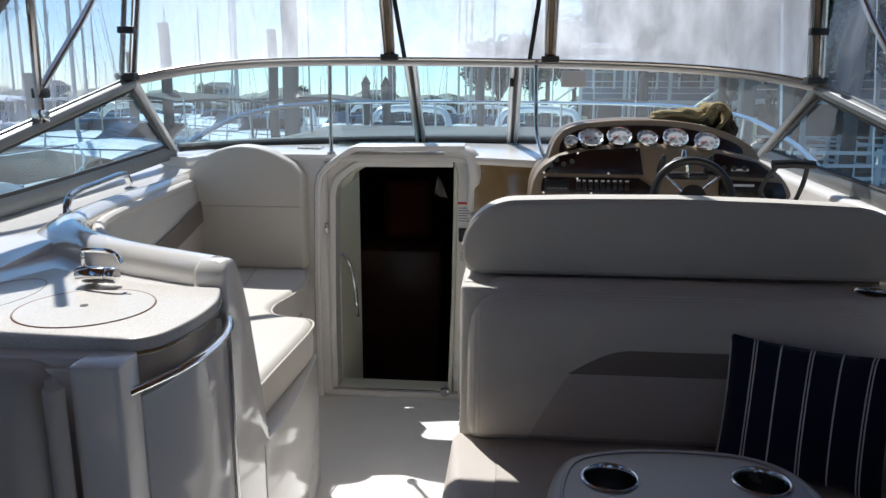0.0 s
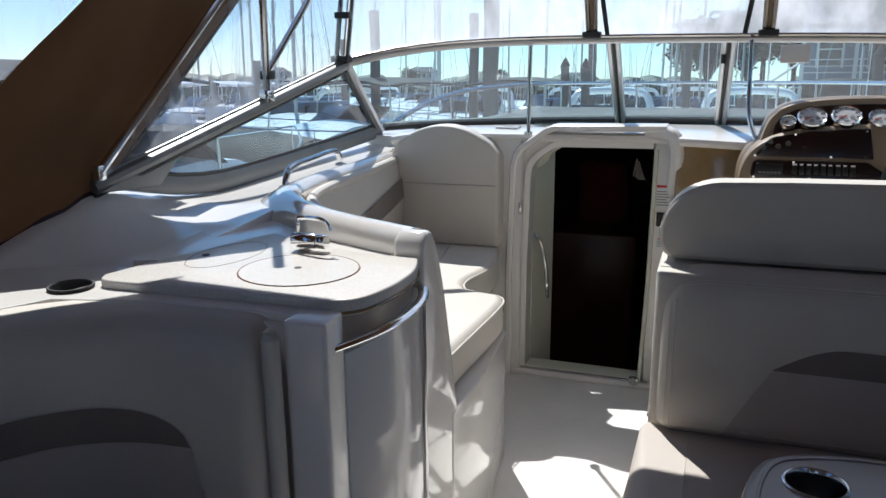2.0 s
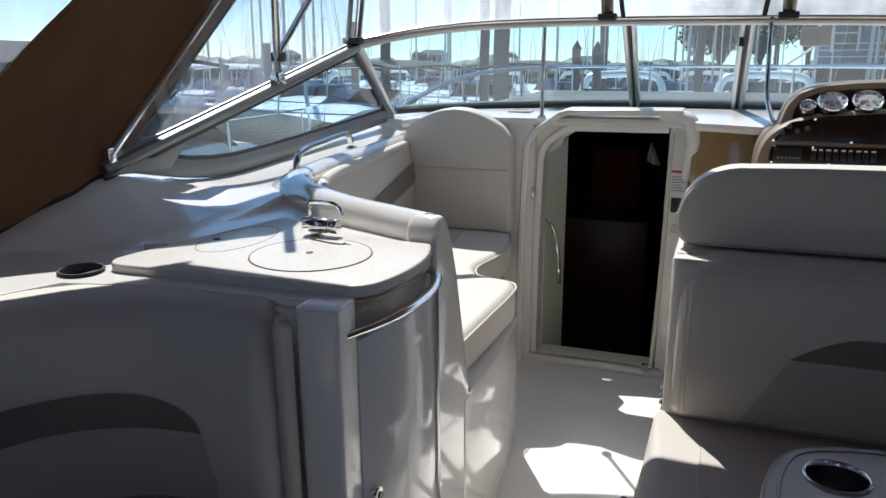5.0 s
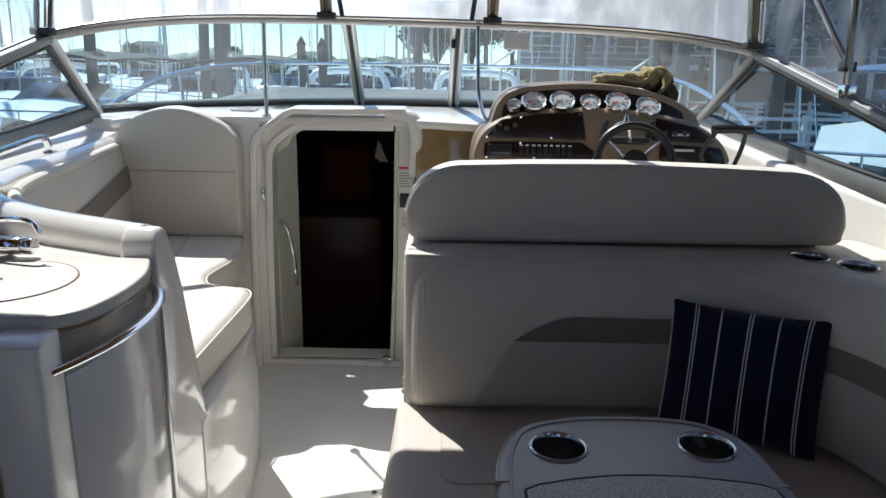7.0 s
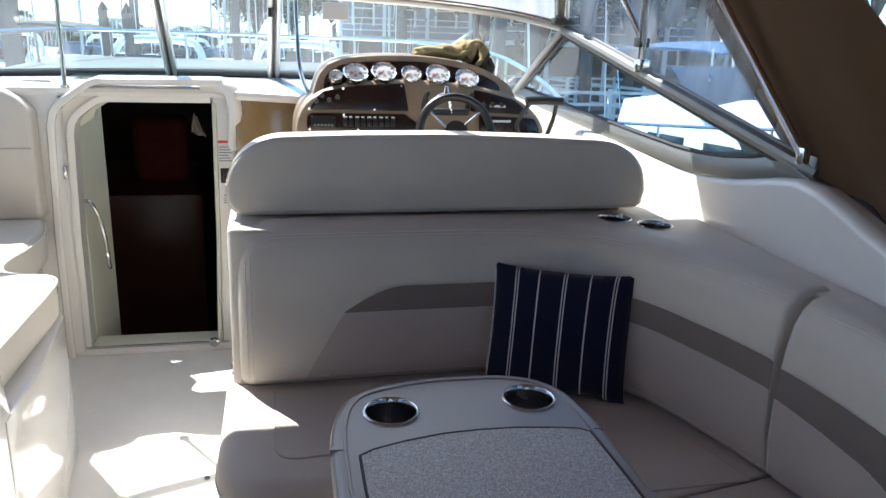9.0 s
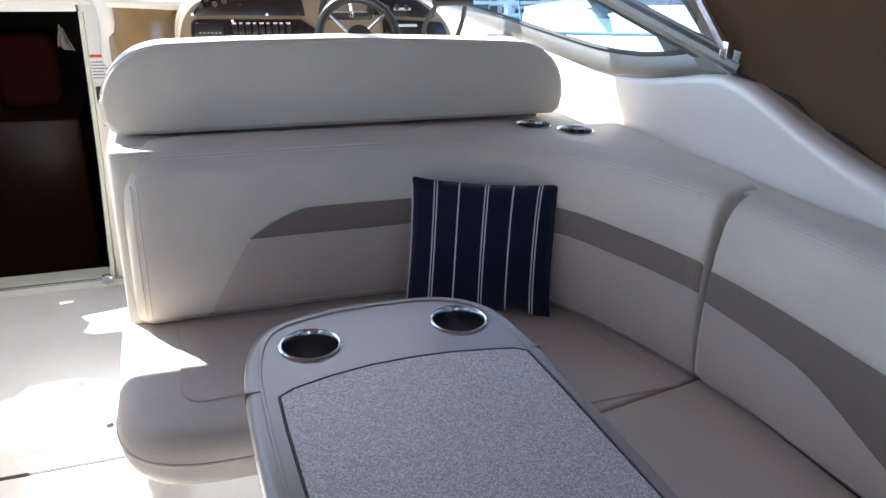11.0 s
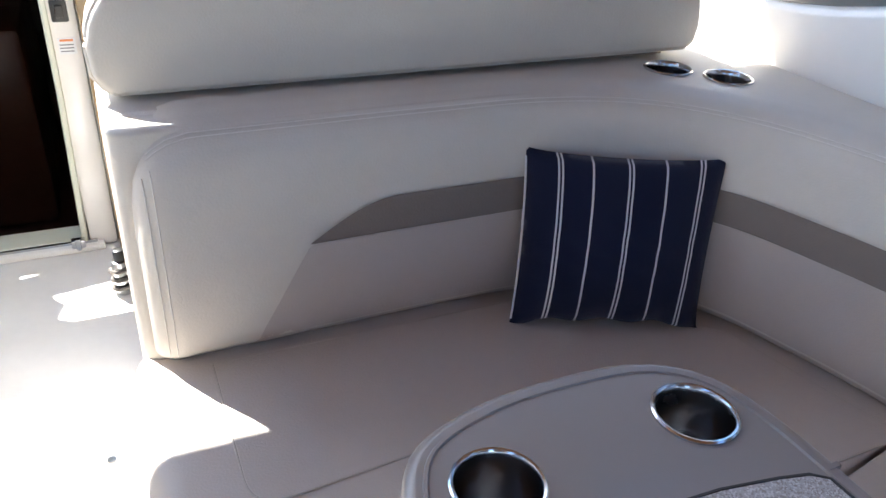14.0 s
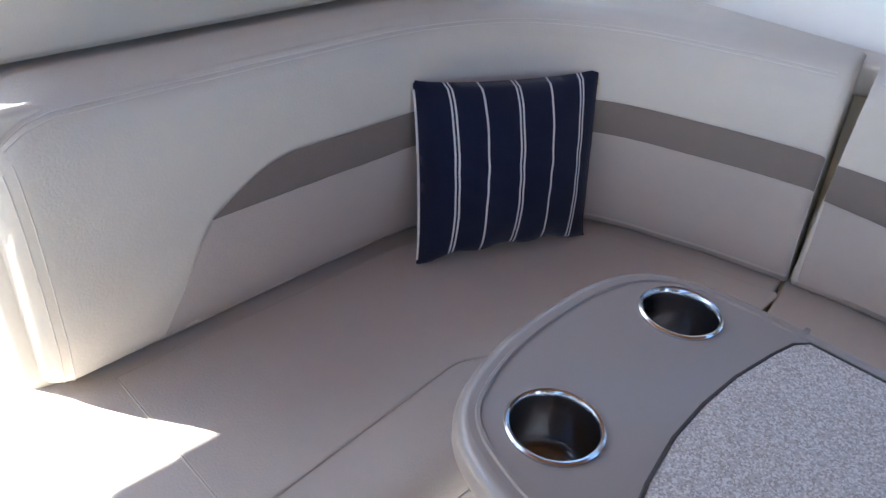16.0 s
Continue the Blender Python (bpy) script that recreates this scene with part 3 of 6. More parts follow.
for tip, corner, foot in ((TIP_P, CORNER_P, FOOT_P), (TIP_S, CORNER_S, FOOT_S)):
    # the wing: a long triangle between the sloping rail, the coaming and the corner post
    pane(lambda u: Vector(tip).lerp(corner, u), lambda u: wing_low(u, tip, foot), "clear triangular wing window", inset=0.03)
    part("sloping_rail", tube([Vector(tip).lerp(corner, t / 8) + Vector((0, 0, -0.006)) for t in range(9)], 0.023, 10, flat=0.9), RAILGREY, windscreen)
    part("rail_cap", tube([Vector(tip).lerp(corner, t / 8) + Vector((0, 0, 0.016)) for t in range(9)], 0.006, 8), RAILGREY, windscreen)
    part("gasket", tube([Vector(tip).lerp(corner, t / 8) + Vector((0, 0, -0.028)) for t in range(9)], 0.009, 6), GASKET, windscreen)
    sgn = -1 if tip.x < 0 else 1
    part("lower_rail", loft([[wing_low(t / 24, tip, foot) + Vector((-sgn * a, 0, b)) for a, b in ((-0.004, 0.022), (0.008, 0.020), (0.014, 0.012), (0.020, -0.034), (0.016, -0.042), (-0.004, -0.042))] for t in range(25)]), RAILGREY, windscreen)
    part("gasket", tube([wing_low(t / 16, tip, foot) + Vector((-0.01 * sgn, 0, 0.02)) for t in range(1, 17)], 0.007, 6), GASKET, windscreen)
    part("nose_plate", prism([(tip.y - 0.01, 1.045), (tip.y + 0.05, 1.062), (tip.y + 0.36, 1.132), (tip.y + 0.22, 1.03)], tip.x - 0.012 + 0.02 * (-sgn), tip.x + 0.012 + 0.02 * (-sgn), "x", 0.003), RAILGREY, windscreen)
    part("corner_post", tube([corner, foot], 0.026, 8, flat=0.6), ALU if sgn < 0 else RAILGREY, windscreen)
    part("gasket", tube([corner + Vector((0, -0.03, -0.02)), foot + Vector((0, -0.03, 0.0))], 0.008, 6), GASKET, windscreen)
part("top_rail", tube([glass_top(-1.16 + 2.42 * k / 48) for k in range(49)], 0.017, 10), ALU, windscreen)
part("rail_cap", tube([glass_top(-1.16 + 2.42 * k / 48) + Vector((0, -0.012, 0.012)) for k in range(49)], 0.008, 8), STEEL, windscreen)
part("foot_gasket", tube([glass_foot(-1.25 + 2.6 * k / 40) + Vector((0, -0.006, 0.014)) for k in range(41)], 0.02, 8), GASKET, windscreen)
for xt, xb in ((-0.222, -0.238), (-0.19, -0.21), (0.208, 0.20), (0.24, 0.232)):
    part("mullion", tube([glass_top(xt), glass_foot(xb)], 0.0115, 6, flat=1.3), ALU, windscreen)
part("gasket", tube([glass_top(-0.206), glass_foot(-0.224)], 0.006, 6), GASKET, windscreen)
part("gasket", tube([glass_top(0.224), glass_foot(0.216)], 0.006, 6), GASKET, windscreen)
part("latch", box(0.198, 0.216, 3.56, 3.6, 1.36, 1.41, 0.004), BLACK, windscreen)
part("plate", box(0.40, 0.50, 3.44, 3.455, 1.36, 1.425, 0.006), WHITE, windscreen, "white mirror mount plate")

# ---- canvas enclosure ----
ROOF_Y, ROOF_Z = 3.07, 2.06
enclosure = thing("ceiling_canvas_top", "brown canvas cockpit top on stainless bows", "canvas top", kind="structure")
roof = sheet(lambda u, v: Vector((0.058 + (u - 0.5) * 2.62, -1.5 + (ROOF_Y + 1.5) * v, ROOF_Z + 0.07 * math.sin(math.pi * u) - 0.02 * math.sin(2 * math.pi * v * 3) ** 2)), 30, 120, 0.006)
# unseen opening added in the port side of the canvas top to admit sun
roof_faces = [f for f in roof.faces if f.calc_center_median().x < -0.42 and 2.285 < f.calc_center_median().y < 2.76]
bmesh.ops.delete(roof, geom=roof_faces, context="FACES")
part("roof", roof, CANVAS, enclosure)
sun_opening = part("sun_opening_pane", sheet(lambda u, v: Vector((-1.235 + 0.85 * u, 2.25 + 0.54 * v, ROOF_Z + 0.03)), 2, 2), CLEARSIDE, enclosure)
sun_opening.visible_shadow = False


def side_x(side, z):
    base = -1.362 if side < 0 else 1.477
    return base - side * 0.13 * (z - 1.05)


def lean(side, z):
    """Where the canvas strip's fore edge stands at height z."""
    return 1.945 + 1.10 * (z - 1.06) if side < 0 else 1.975 + 1.17 * (z - 1.068)


for side in (-1, 1):
    nm = "port" if side < 0 else "starboard"

    def strip(u, v, side=side):
        # u runs aft to fore along the coaming, v up to the roof
        y0 = -0.1 + 2.06 * u + (0.035 if side > 0 else 0)
        z0 = coam_z(y0) - 0.004 + 0.005 * math.sin(u * 85)
        z = z0 + (ROOF_Z - z0) * v
        rake = (1.10 if side < 0 else 1.17) + 0.22 * (1 - u)
        y = y0 + (z - z0) * rake
        wob = 0.010 * math.sin(14 * (y - 1.2 * z)) * min(1, 2 * v) + 0.018 * math.sin(y * 9 + z * 4) * math.sin(math.pi * min(1, v * 3 + 0.1)) + 0.006 * math.sin(y * 31 - z * 17)
        wob *= min(1.0, 0.1 + 9 * (1 - u))
        return Vector((side_x(side, z) + wob, y, z))

    whole("canvas_curtain", sheet(lambda u, v: strip(0.62 + 0.38 * u if v < 0 else u * 0.40 + 0.60, v), 40, 24, 0.004), CANVAS,
          "brown canvas side curtain with dark piped edge", "canvas curtain", "canvas side curtains")
    edge = [strip(1.0, v / 16) + Vector((0.004 * -side, 0, 0)) for v in range(17)]
    low = [strip(0.60 + 0.40 * k / 30, 0) + Vector((0.004 * -side, 0, 0)) for k in range(31)]
    trim = thing("curtain_piping", "dark piping along the canvas curtain's edge", "piping", "curtain pipings")
    part("fore_piping", tube(edge, 0.006, 6), PIPING, trim)
    part("low_piping", tube(low, 0.007, 6), PIPING, trim)
    heights = [1.10 + (ROOF_Z - 0.02 - 1.10) * k / 10 for k in range(11)]
    pole = [Vector((side_x(side, z) - 0.04 * side, (1.93 + 1.06 * (z - 1.11) if side < 0 else 1.985 + 1.01 * (z - 1.114)), z)) for z in heights]
    bow = thing("bow_pole", "polished stainless canopy pole on the canvas curtain", "canopy pole", "canopy poles")
    part("pole", tube(pole, 0.0125, 10), STEEL, bow)
    part("foot", box(pole[0].x - 0.011, pole[0].x + 0.011, pole[0].y - 0.014, pole[0].y + 0.014, pole[0].z - 0.02, pole[0].z + 0.02, 0.004), CHROME, bow)
    # clear panel behind the strip and the pale arch tube beyond it
    # the canvas sheet furthest aft is unseen, added to darken the cockpit
    whole("canvas_curtain", sheet(lambda u, v: strip(u * 0.46, v) + Vector((0.008 * side, 0, 0)), 20, 12, 0.004), CANVAS,
          "unseen brown canvas sheet aft of the clear panel, added to cut light", "canvas curtain", "canvas side curtains")
    aft = whole("clear_curtain", sheet(lambda u, v: strip(0.45 + u * 0.15, v) + Vector((0.006 * side, 0, 0)), 10, 10), CLEARSIDE,
                "crinkled clear vinyl aft side curtain", "clear curtain", "clear side curtains")
    aft.visible_shadow = False
    x = side_x(side, 1.3) + 0.16 * side
    whole("radar_arch", tube([(x, 0.35, 0.9), (x, 0.95, 1.15), (x, 1.5, 1.52), (x, 1.72, 1.75)], 0.09, 16), GEL,
          "white moulded arch leg outside the curtain", "arch leg", "arch legs")
    # side clear panel between the strip, the wing rail and the front corner
    tip, corner = (TIP_P, CORNER_P) if side < 0 else (TIP_S, CORNER_S)

    def panel(u, v, tip=tip, corner=corner, side=side):
        low_p = Vector(tip).lerp(corner, u) + Vector((0, 0, 0.02))
        hi = Vector((side_x(side, ROOF_Z) * 0.98, lean(side, ROOF_Z) + 0.45 * u, ROOF_Z))
        hi.y = min(hi.y, 3.25)
        p = low_p.lerp(hi, v)
        p.x += 0.010 * math.sin(9 * u + 14 * v) * math.sin(math.pi * v)
        return p

    clear = whole("clear_curtain", sheet(panel, 14, 14), CLEARSIDE, "crinkled clear vinyl side curtain", "clear curtain", "clear side curtains")
    clear.visible_shadow = False
    # stainless poles of the folding frame
    base = Vector(tip).lerp(corner, 0.60) + Vector((-0.01 * side, 0, 0.02))
    frame_set = thing("canopy_frame", "stainless folding canopy frame with black clips", "canopy frame", "canopy frames")
    part("main_pole", tube([base, base + Vector((-0.045 * side, -0.06, 0.25)), base + Vector((-0.13 * side, -0.17, 0.80))], 0.0125, 10), STEEL, frame_set)
    part("brace_pole", tube([base + Vector((-0.008 * side, -0.005, 0.075)), base + Vector((-0.06 * side, 0.18, 0.30)), base + Vector((-0.12 * side, 0.42, 0.62))], 0.011, 10), STEEL, frame_set, "dark stainless brace")
    part("deck_hinge", box(base.x - 0.018, base.x + 0.018, base.y - 0.022, base.y + 0.022, base.z - 0.02, base.z + 0.02, 0.005), CHROME, frame_set)
    part("clip", box(base.x - 0.017 - 0.01 * side, base.x + 0.017 - 0.01 * side, base.y - 0.025, base.y + 0.02, base.z + 0.055, base.z + 0.085, 0.004), BLACK, frame_set)

# front clear panels from the windscreen's top rail up to the roof, with poles between them
seams = [-1.16, -0.285, 0.355, 1.24]


def front_sheet(x, v):
    low_p = glass_top(x) + Vector((0, 0, 0.018))
    hi = Vector((MID + (x - MID) * 0.93, ROOF_Y, ROOF_Z + 0.05))
    p = low_p.lerp(hi, v)
    p.y += 0.012 * math.sin(7 * x + 3 * v) * math.sin(math.pi * v)
    return p


for a, b in zip(seams, seams[1:]):
    pan = whole("clear_front_panel", sheet(lambda u, v: front_sheet(a + (b - a) * u, v), 14, 10), CLEAR, "hazy clear vinyl front panel above the windscreen", "clear curtain", "clear front panels")
    pan.visible_shadow = False
for i, x in enumerate(seams):
    post = thing("front_pole", "double stainless pole between the clear front panels", "canopy pole", "front canopy poles")
    for dx in (-0.014, 0.014):
        part("pole", tube([front_sheet(x + dx, 0.01) + Vector((0, -0.02, 0)), front_sheet(x + dx * 1.4, 0.5) + Vector((0, -0.02, 0)), front_sheet(x + dx * 1.6, 1.0) + Vector((0, -0.02, 0))], 0.0095, 8), STEEL, post)
    part("webbing", tube([front_sheet(x, 0.0) + Vector((0, -0.012, 0)), front_sheet(x, 1.0) + Vector((0, -0.012, 0))], 0.012, 4, flat=0.3), TAN, post)
    if i in (0, 3):
        q = front_sheet(x, 0.22) + Vector((0, -0.035, 0))
        part("clip", box(q.x - 0.03, q.x + 0.03, q.y - 0.015, q.y + 0.015, q.z - 0.012, q.z + 0.012, 0.004), BLACK, post)
    q = front_sheet(x, 0.0)
    part("foot", box(q.x - 0.035, q.x + 0.035, q.y - 0.045, q.y + 0.0, q.z - 0.012, q.z + 0.012, 0.004), GASKET, post)
for x0, x1 in ((-0.225, -0.265), (0.275, 0.33)):
    whole("strap", tube([front_sheet(x0, 0.0) + Vector((0, -0.03, 0)), front_sheet((x0 + x1) / 2, 0.3) + Vector((0, -0.05, 0)), front_sheet(x1, 0.8) + Vector((0, -0.03, 0))], 0.009, 6, flat=0.35), COVERBLACK,
          "black webbing strap hanging from the canopy", "strap", "black straps")

# stainless support rods of the windscreen
rod = thing("support_rod", "slim stainless rod propping the windscreen", "support rod", "windscreen rods")
part("rod", tube([(-0.53, 3.44, 1.085), (-0.528, 3.44, 1.45)], 0.0085, 10), STEEL, rod)
part("foot", cyl((-0.53, 3.44, 0), 0.018, 1.083, 1.094), STEEL, rod)
rod = thing("support_rod", "bent stainless rod propping the windscreen", "support rod", "windscreen rods")
part("rod", tube(smooth_path([(0.36, 3.30, 1.06), (0.335, 3.34, 1.10), (0.31, 3.40, 1.18), (0.305, 3.44, 1.28), (0.30, 3.46, 1.445)], 5), 0.0085, 10), STEEL, rod)


# ---- lounges ----
class Run:
    """A plan curve with its length, and the outward side of it."""

    def __init__(self, points, steps=10, flip=1):
        self.p = smooth_path([(x, y, 0) for x, y in points], steps)
        self.d = [0.0]
        for a, b in zip(self.p, self.p[1:]):
            self.d.append(self.d[-1] + (b - a).length)
        self.length, self.flip = self.d[-1], flip

    def at(self, s):
        s = min(max(s, 0), self.length - 1e-6)
        i = max(k for k in range(len(self.d) - 1) if self.d[k] <= s)
        a, b = self.p[i], self.p[i + 1]
        lo, hi = self.p[max(i - 1, 0)], self.p[min(i + 2, len(self.p) - 1)]
        way = (hi - lo).normalized()
        return a.lerp(b, (s - self.d[i]) / (self.d[i + 1] - self.d[i])), Vector((-way.y, way.x, 0)) * self.flip


PROFILE = ((0.034, 0.0), (0.002, 0.028), (-0.008, 0.10), (-0.008, 0.20), (-0.002, 0.29), (0.010, 0.345), (0.026, 0.372), (0.050, 0.390), (0.085, 0.398), (0.13, 0.398))


def backrest(owner, run, z0, height, label, s0=0.0, s1=None, round_start=0.0, round_end=0.0, stripe=None, stitched=True, rake_end=0.0, rake_start=0.0):
    """A stuffed backrest along a run; stripe: (height curve low, high, s start, s end, panel edge at the foot, open end)."""
    s1 = run.length if s1 is None else s1

    def surf(s, v, out=0.0):
        # v from 0 (foot) to 1 (back of the top)
        k = v * (len(PROFILE) - 1)
        i = min(int(k), len(PROFILE) - 2)
        t = k - i
        off = PROFILE[i][0] * (1 - t) + PROFILE[i + 1][0] * t
        z = PROFILE[i][1] * (1 - t) + PROFILE[i + 1][1] * t
        top = 1.0
        back = 0.0
        for d, r in ((s - s0, round_start), (s1 - s, round_end)):
            if r and d < r:
                q = max(0.0, 1 - d / r)
                top = min(top, 1 - (1 - math.sqrt(max(0, 1 - q * q))) * r * 1.0 / 0.398)
            e = 0.045 if r != 0 and r >= 0.06 else 0.008
            if d < e:
                q = max(0.0, 1 - d / e)
                back = max(back, e * (1 - math.sqrt(max(0.0, 1 - q * q))))
        share = (s - s0) / (s1 - s0)
        s += (rake_end * share ** 8 + rake_start * (1 - share) ** 8) * z / 0.398
        p, n = run.at(s)
        return p + n * (off + back - out) + Vector((0, 0, z0 + z * (height / 0.398) * top))

    n = max(16, int((s1 - s0) / 0.03))
    cuts = sorted(set([s0 + 0.045 * (1 - math.cos(math.pi / 2 * k / 5)) for k in range(6)] + [s0 + (s1 - s0) * k / n for k in range(n + 1) if 0.045 < (s1 - s0) * k / n < (s1 - s0) - 0.045] + [s1 - 0.045 * (1 - math.cos(math.pi / 2 * k / 5)) for k in range(6)]))
    rings = [[surf(s, j / 27) for j in range(28)] + [run.at(s)[0] + run.at(s)[1] * 0.13 + Vector((0, 0, z0))] for s in cuts]
    ob = part("backrest", loft(rings), VINYL, owner, label, sharp=60)

    def zv(z):
        # the profile's share for a height above the foot
        return float(np.interp((z - z0) * 0.398 / height, PROFILE_Z, np.linspace(0, 1, 200)))

    def patch(f_low, f_high, sa, sb, mat, nm, out, ns=40):
        bm = bmesh.new()
        vs = []
        for i in range(ns + 1):
            s = sa + (sb - sa) * i / ns
            lo, hi = f_low(s), f_high(s)
            vs.append([bm.verts.new(surf(s, zv(lo) + (zv(hi) - zv(lo)) * j / 6, out)) for j in range(7)])
        for a, b in zip(vs, vs[1:]):
            for j in range(6):
                bm.faces.new((a[j], b[j], b[j + 1], a[j + 1]))
        part(nm, bm, mat, ob)

    if stripe:
        low, high, sa, sb, foot = stripe
        patch(low, high, sa, sb, VINYL_STRIPE, "stripe", 0.003, 130)
        patch(lambda s: z0 + 0.004, lambda s: low(s) - 0.001 if s >= sa else z0 + 0.004 + (low(sa) - z0 - 0.004) * max(0.0, (s - foot) / (sa - foot)) ** 0.85, foot, sb, VINYL_PANEL, "lower_panel", 0.0026, 130)
    # a double row of stitching under the top edge
    for dv in (0.69, 0.72) if stitched else ():
        seam = [surf(s, dv, 0.0008) for s in cuts[4:-4]]
        part("stitching", tube(seam, 0.0011, 4), STITCH, ob)
        if round_start >= 0.06:
            part("end_stitching", tube([surf(s0 + 0.020 + (dv - 0.69) * 0.4, 0.06 + 0.56 * k / 24, 0.0008) for k in range(25)], 0.0011, 4), STITCH, ob)
    return ob, surf


def _profile_z():
    out = []
    for k in range(200):
        f = k / 199 * (len(PROFILE) - 1)
        i = min(int(f), len(PROFILE) - 2)
        out.append(PROFILE[i][1] * (1 - f + i) + PROFILE[i + 1][1] * (f - i))
    return out


PROFILE_Z = _profile_z()
SEAT_Z = 0.439

run_helm = Run([(0.106, 2.226), (0.35, 2.231), (0.62, 2.234), (0.815, 2.226), (0.983, 2.168), (1.102, 2.037), (1.167, 1.868), (1.200, 1.752), (1.219, 1.662), (1.2355, 1.567)])
L = run_helm.length - 0.0964


def band_low(s):
    return 0.648 + 0.008 * min(1.0, max(0.0, (s - 0.6) / 0.3))


def band_high(s):
    a = 0.262
    t = min(1.0, max(0.0, (s - a) / 0.16))
    return 0.650 + 0.064 * math.sin(t * math.pi / 2) + 0.006 * min(1.0, max(0.0, (s - 0.6) / 0.3))


lounge = thing("lounge", "cream and beige vinyl L-shaped lounge with taupe stripe", "lounge")
backrest(lounge, run_helm, SEAT_Z, 0.426, "cream vinyl curved lounge backrest with taupe stripe", s1=L, round_start=0.10, round_end=0.012, rake_end=-0.022,
         stripe=(band_low, band_high, 0.262, L - 0.001, 0.157))
run_aft = Run([(1.2205, 1.656), (1.2365, 1.56), (1.246, 1.43), (1.253, 1.1), (1.253, 0.5), (1.248, -0.6)])


def aft_low(s):
    t = min(1.0, max(0.0, (s - 0.20) / 0.34))
    return 0.645 - 0.02 * min(1.0, s / 0.2) - 0.095 * t * t * (3 - 2 * t)


def aft_high(s):
    return 0.712 - 0.03 * min(1.0, max(0.0, s / 0.8))


backrest(lounge, run_aft, SEAT_Z, 0.426, "cream vinyl straight lounge backrest with taupe stripe", round_start=0.014, rake_start=-0.022,
         stripe=(aft_low, aft_high, 0.012, 0.85, 0.008))
# top ledge behind the backrests
ledge = thing("lounge_ledge", "cream vinyl padded ledge behind the lounge with two cup holders", "ledge", kind="structure")
ledge_outline = [(0.088, 2.335), (0.60, 2.335), (0.86, 2.31), (1.05, 2.215), (1.17, 2.05), (1.245, 1.86), (1.315, 1.66), (1.335, 1.4), (1.335, -0.6), (1.396, -0.6), (1.396, 2.4), (1.36, 2.52), (0.088, 2.52)]
part("top", prism(ledge_outline, 0.80, 0.857, "z", 0.008), VINYL, ledge)
CUP_LEDGE = ((1.138, 2.325), (1.221, 2.243))


def cup(parent, x, y, z, r=0.046, depth=0.07, mat=STEEL):
    n = 40

    def lathe(prof):
        bm = bmesh.new()
        return loft([[(x + rr * math.cos(2 * math.pi * k / n), y + rr * math.sin(2 * math.pi * k / n), zz) for k in range(n)] for rr, zz in prof], True, False, bm)

    part("cup_rim", lathe([(r * 1.15, z - 0.001), (r * 1.14, z + 0.0025), (r * 1.09, z + 0.0042), (r * 1.03, z + 0.0035), (r * 0.985, z + 0.0005), (r * 0.965, z - 0.006)]), mat, parent, "polished steel rim")
    part("cup_well", lathe([(r * 0.97, z - 0.004), (r * 0.945, z - depth * 0.6), (r * 0.92, z - depth + 0.004), (r * 0.86, z - depth), (r * 0.74, z - depth), (r * 0.70, z - depth + 0.004), (r * 0.30, z - depth + 0.002), (0.001, z - depth + 0.002)]), WELL, parent, "dark brushed steel well")
    part("well_ring", lathe([(r * 0.90, z - depth + 0.012), (r * 0.88, z - depth + 0.010), (r * 0.88, z - depth + 0.004), (r * 0.91, z - depth + 0.003)]), mat, parent)


def recess(ob, x, y, r, z_hi, z_lo):
    """Cuts a round well into a part."""
    tool = new("tool", bpy.data.meshes.new("tool"))
    bm = cyl((x - 0, y, 0), r, z_lo, z_hi, sides=40)
    bm.to_mesh(tool.data)
    bm.free()
    mod = ob.modifiers.new("well", "BOOLEAN")
    mod.object, mod.operation, mod.solver = tool, "DIFFERENCE", "EXACT"
    dg = bpy.context.evaluated_depsgraph_get()
    me = bpy.data.meshes.new_from_object(ob.evaluated_get(dg))
    ob.modifiers.clear()
    for poly in me.polygons:
        if abs(poly.normal.z) > 0.999:
            poly.use_smooth = False
    ob.data = me
    bpy.data.objects.remove(tool)


top_part = [c for c in ledge.children if c.name.startswith("top")][0]
for x, y in CUP_LEDGE:
    recess(top_part, x, y, 0.046, 1.0, 0.79)
    cup(ledge, x, y, 0.857, r=0.043, depth=0.055)

# seat cushions of the L-shaped lounge
seat_outline = round_poly([(0.070, 2.30, 0.06), (0.052, 1.785, 0.19), (0.79, 1.76, 0.06), (0.80, 1.605, 0.02), (1.28, 1.682, 0.02), (1.28, 2.32, 0.03)], 8)
seat = part("seat", cushion(seat_outline, 0.305, SEAT_Z, 0.055, 7, lambda x, y: (x > 0.79 and y < 1.73) or y > 2.2 or x > 1.2), VINYL_LOW, lounge, "beige vinyl seat with piped rounded front")
inset = round_poly([(0.19, 2.225, 0.0), (0.188, 1.895, 0.055), (0.60, 1.925, 0.10), (0.80, 1.83, 0.10), (0.86, 1.66, 0.01), (1.20, 1.66, 0.01), (1.12, 1.98, 0.05), (0.95, 2.17, 0.08), (0.75, 2.222, 0.02)], 6)
part("inset_panel", prism(inset, SEAT_Z - 0.002, SEAT_Z + 0.003, "z", 0.002, 1), VINYL_LOW, seat)
part("inset_seam", tube([(x, y, SEAT_Z + 0.001) for x, y in inset] + [(inset[0][0], inset[0][1], SEAT_Z + 0.001)], 0.0022, 5), THREAD, seat)
part("front_piping", tube([(x, y, 0.378) for x, y in seat_outline[7:24]], 0.004, 6), VINYL, seat)
part("seat", cushion(round_poly([(0.80, 1.598, 0.02), (0.80, -0.6, 0.03), (1.28, -0.6, 0.03), (1.28, 1.675, 0.02)], 5), 0.31, SEAT_Z, 0.026, 6, lambda x, y: y > 1.55 or x > 1.2), VINYL_LOW, lounge)
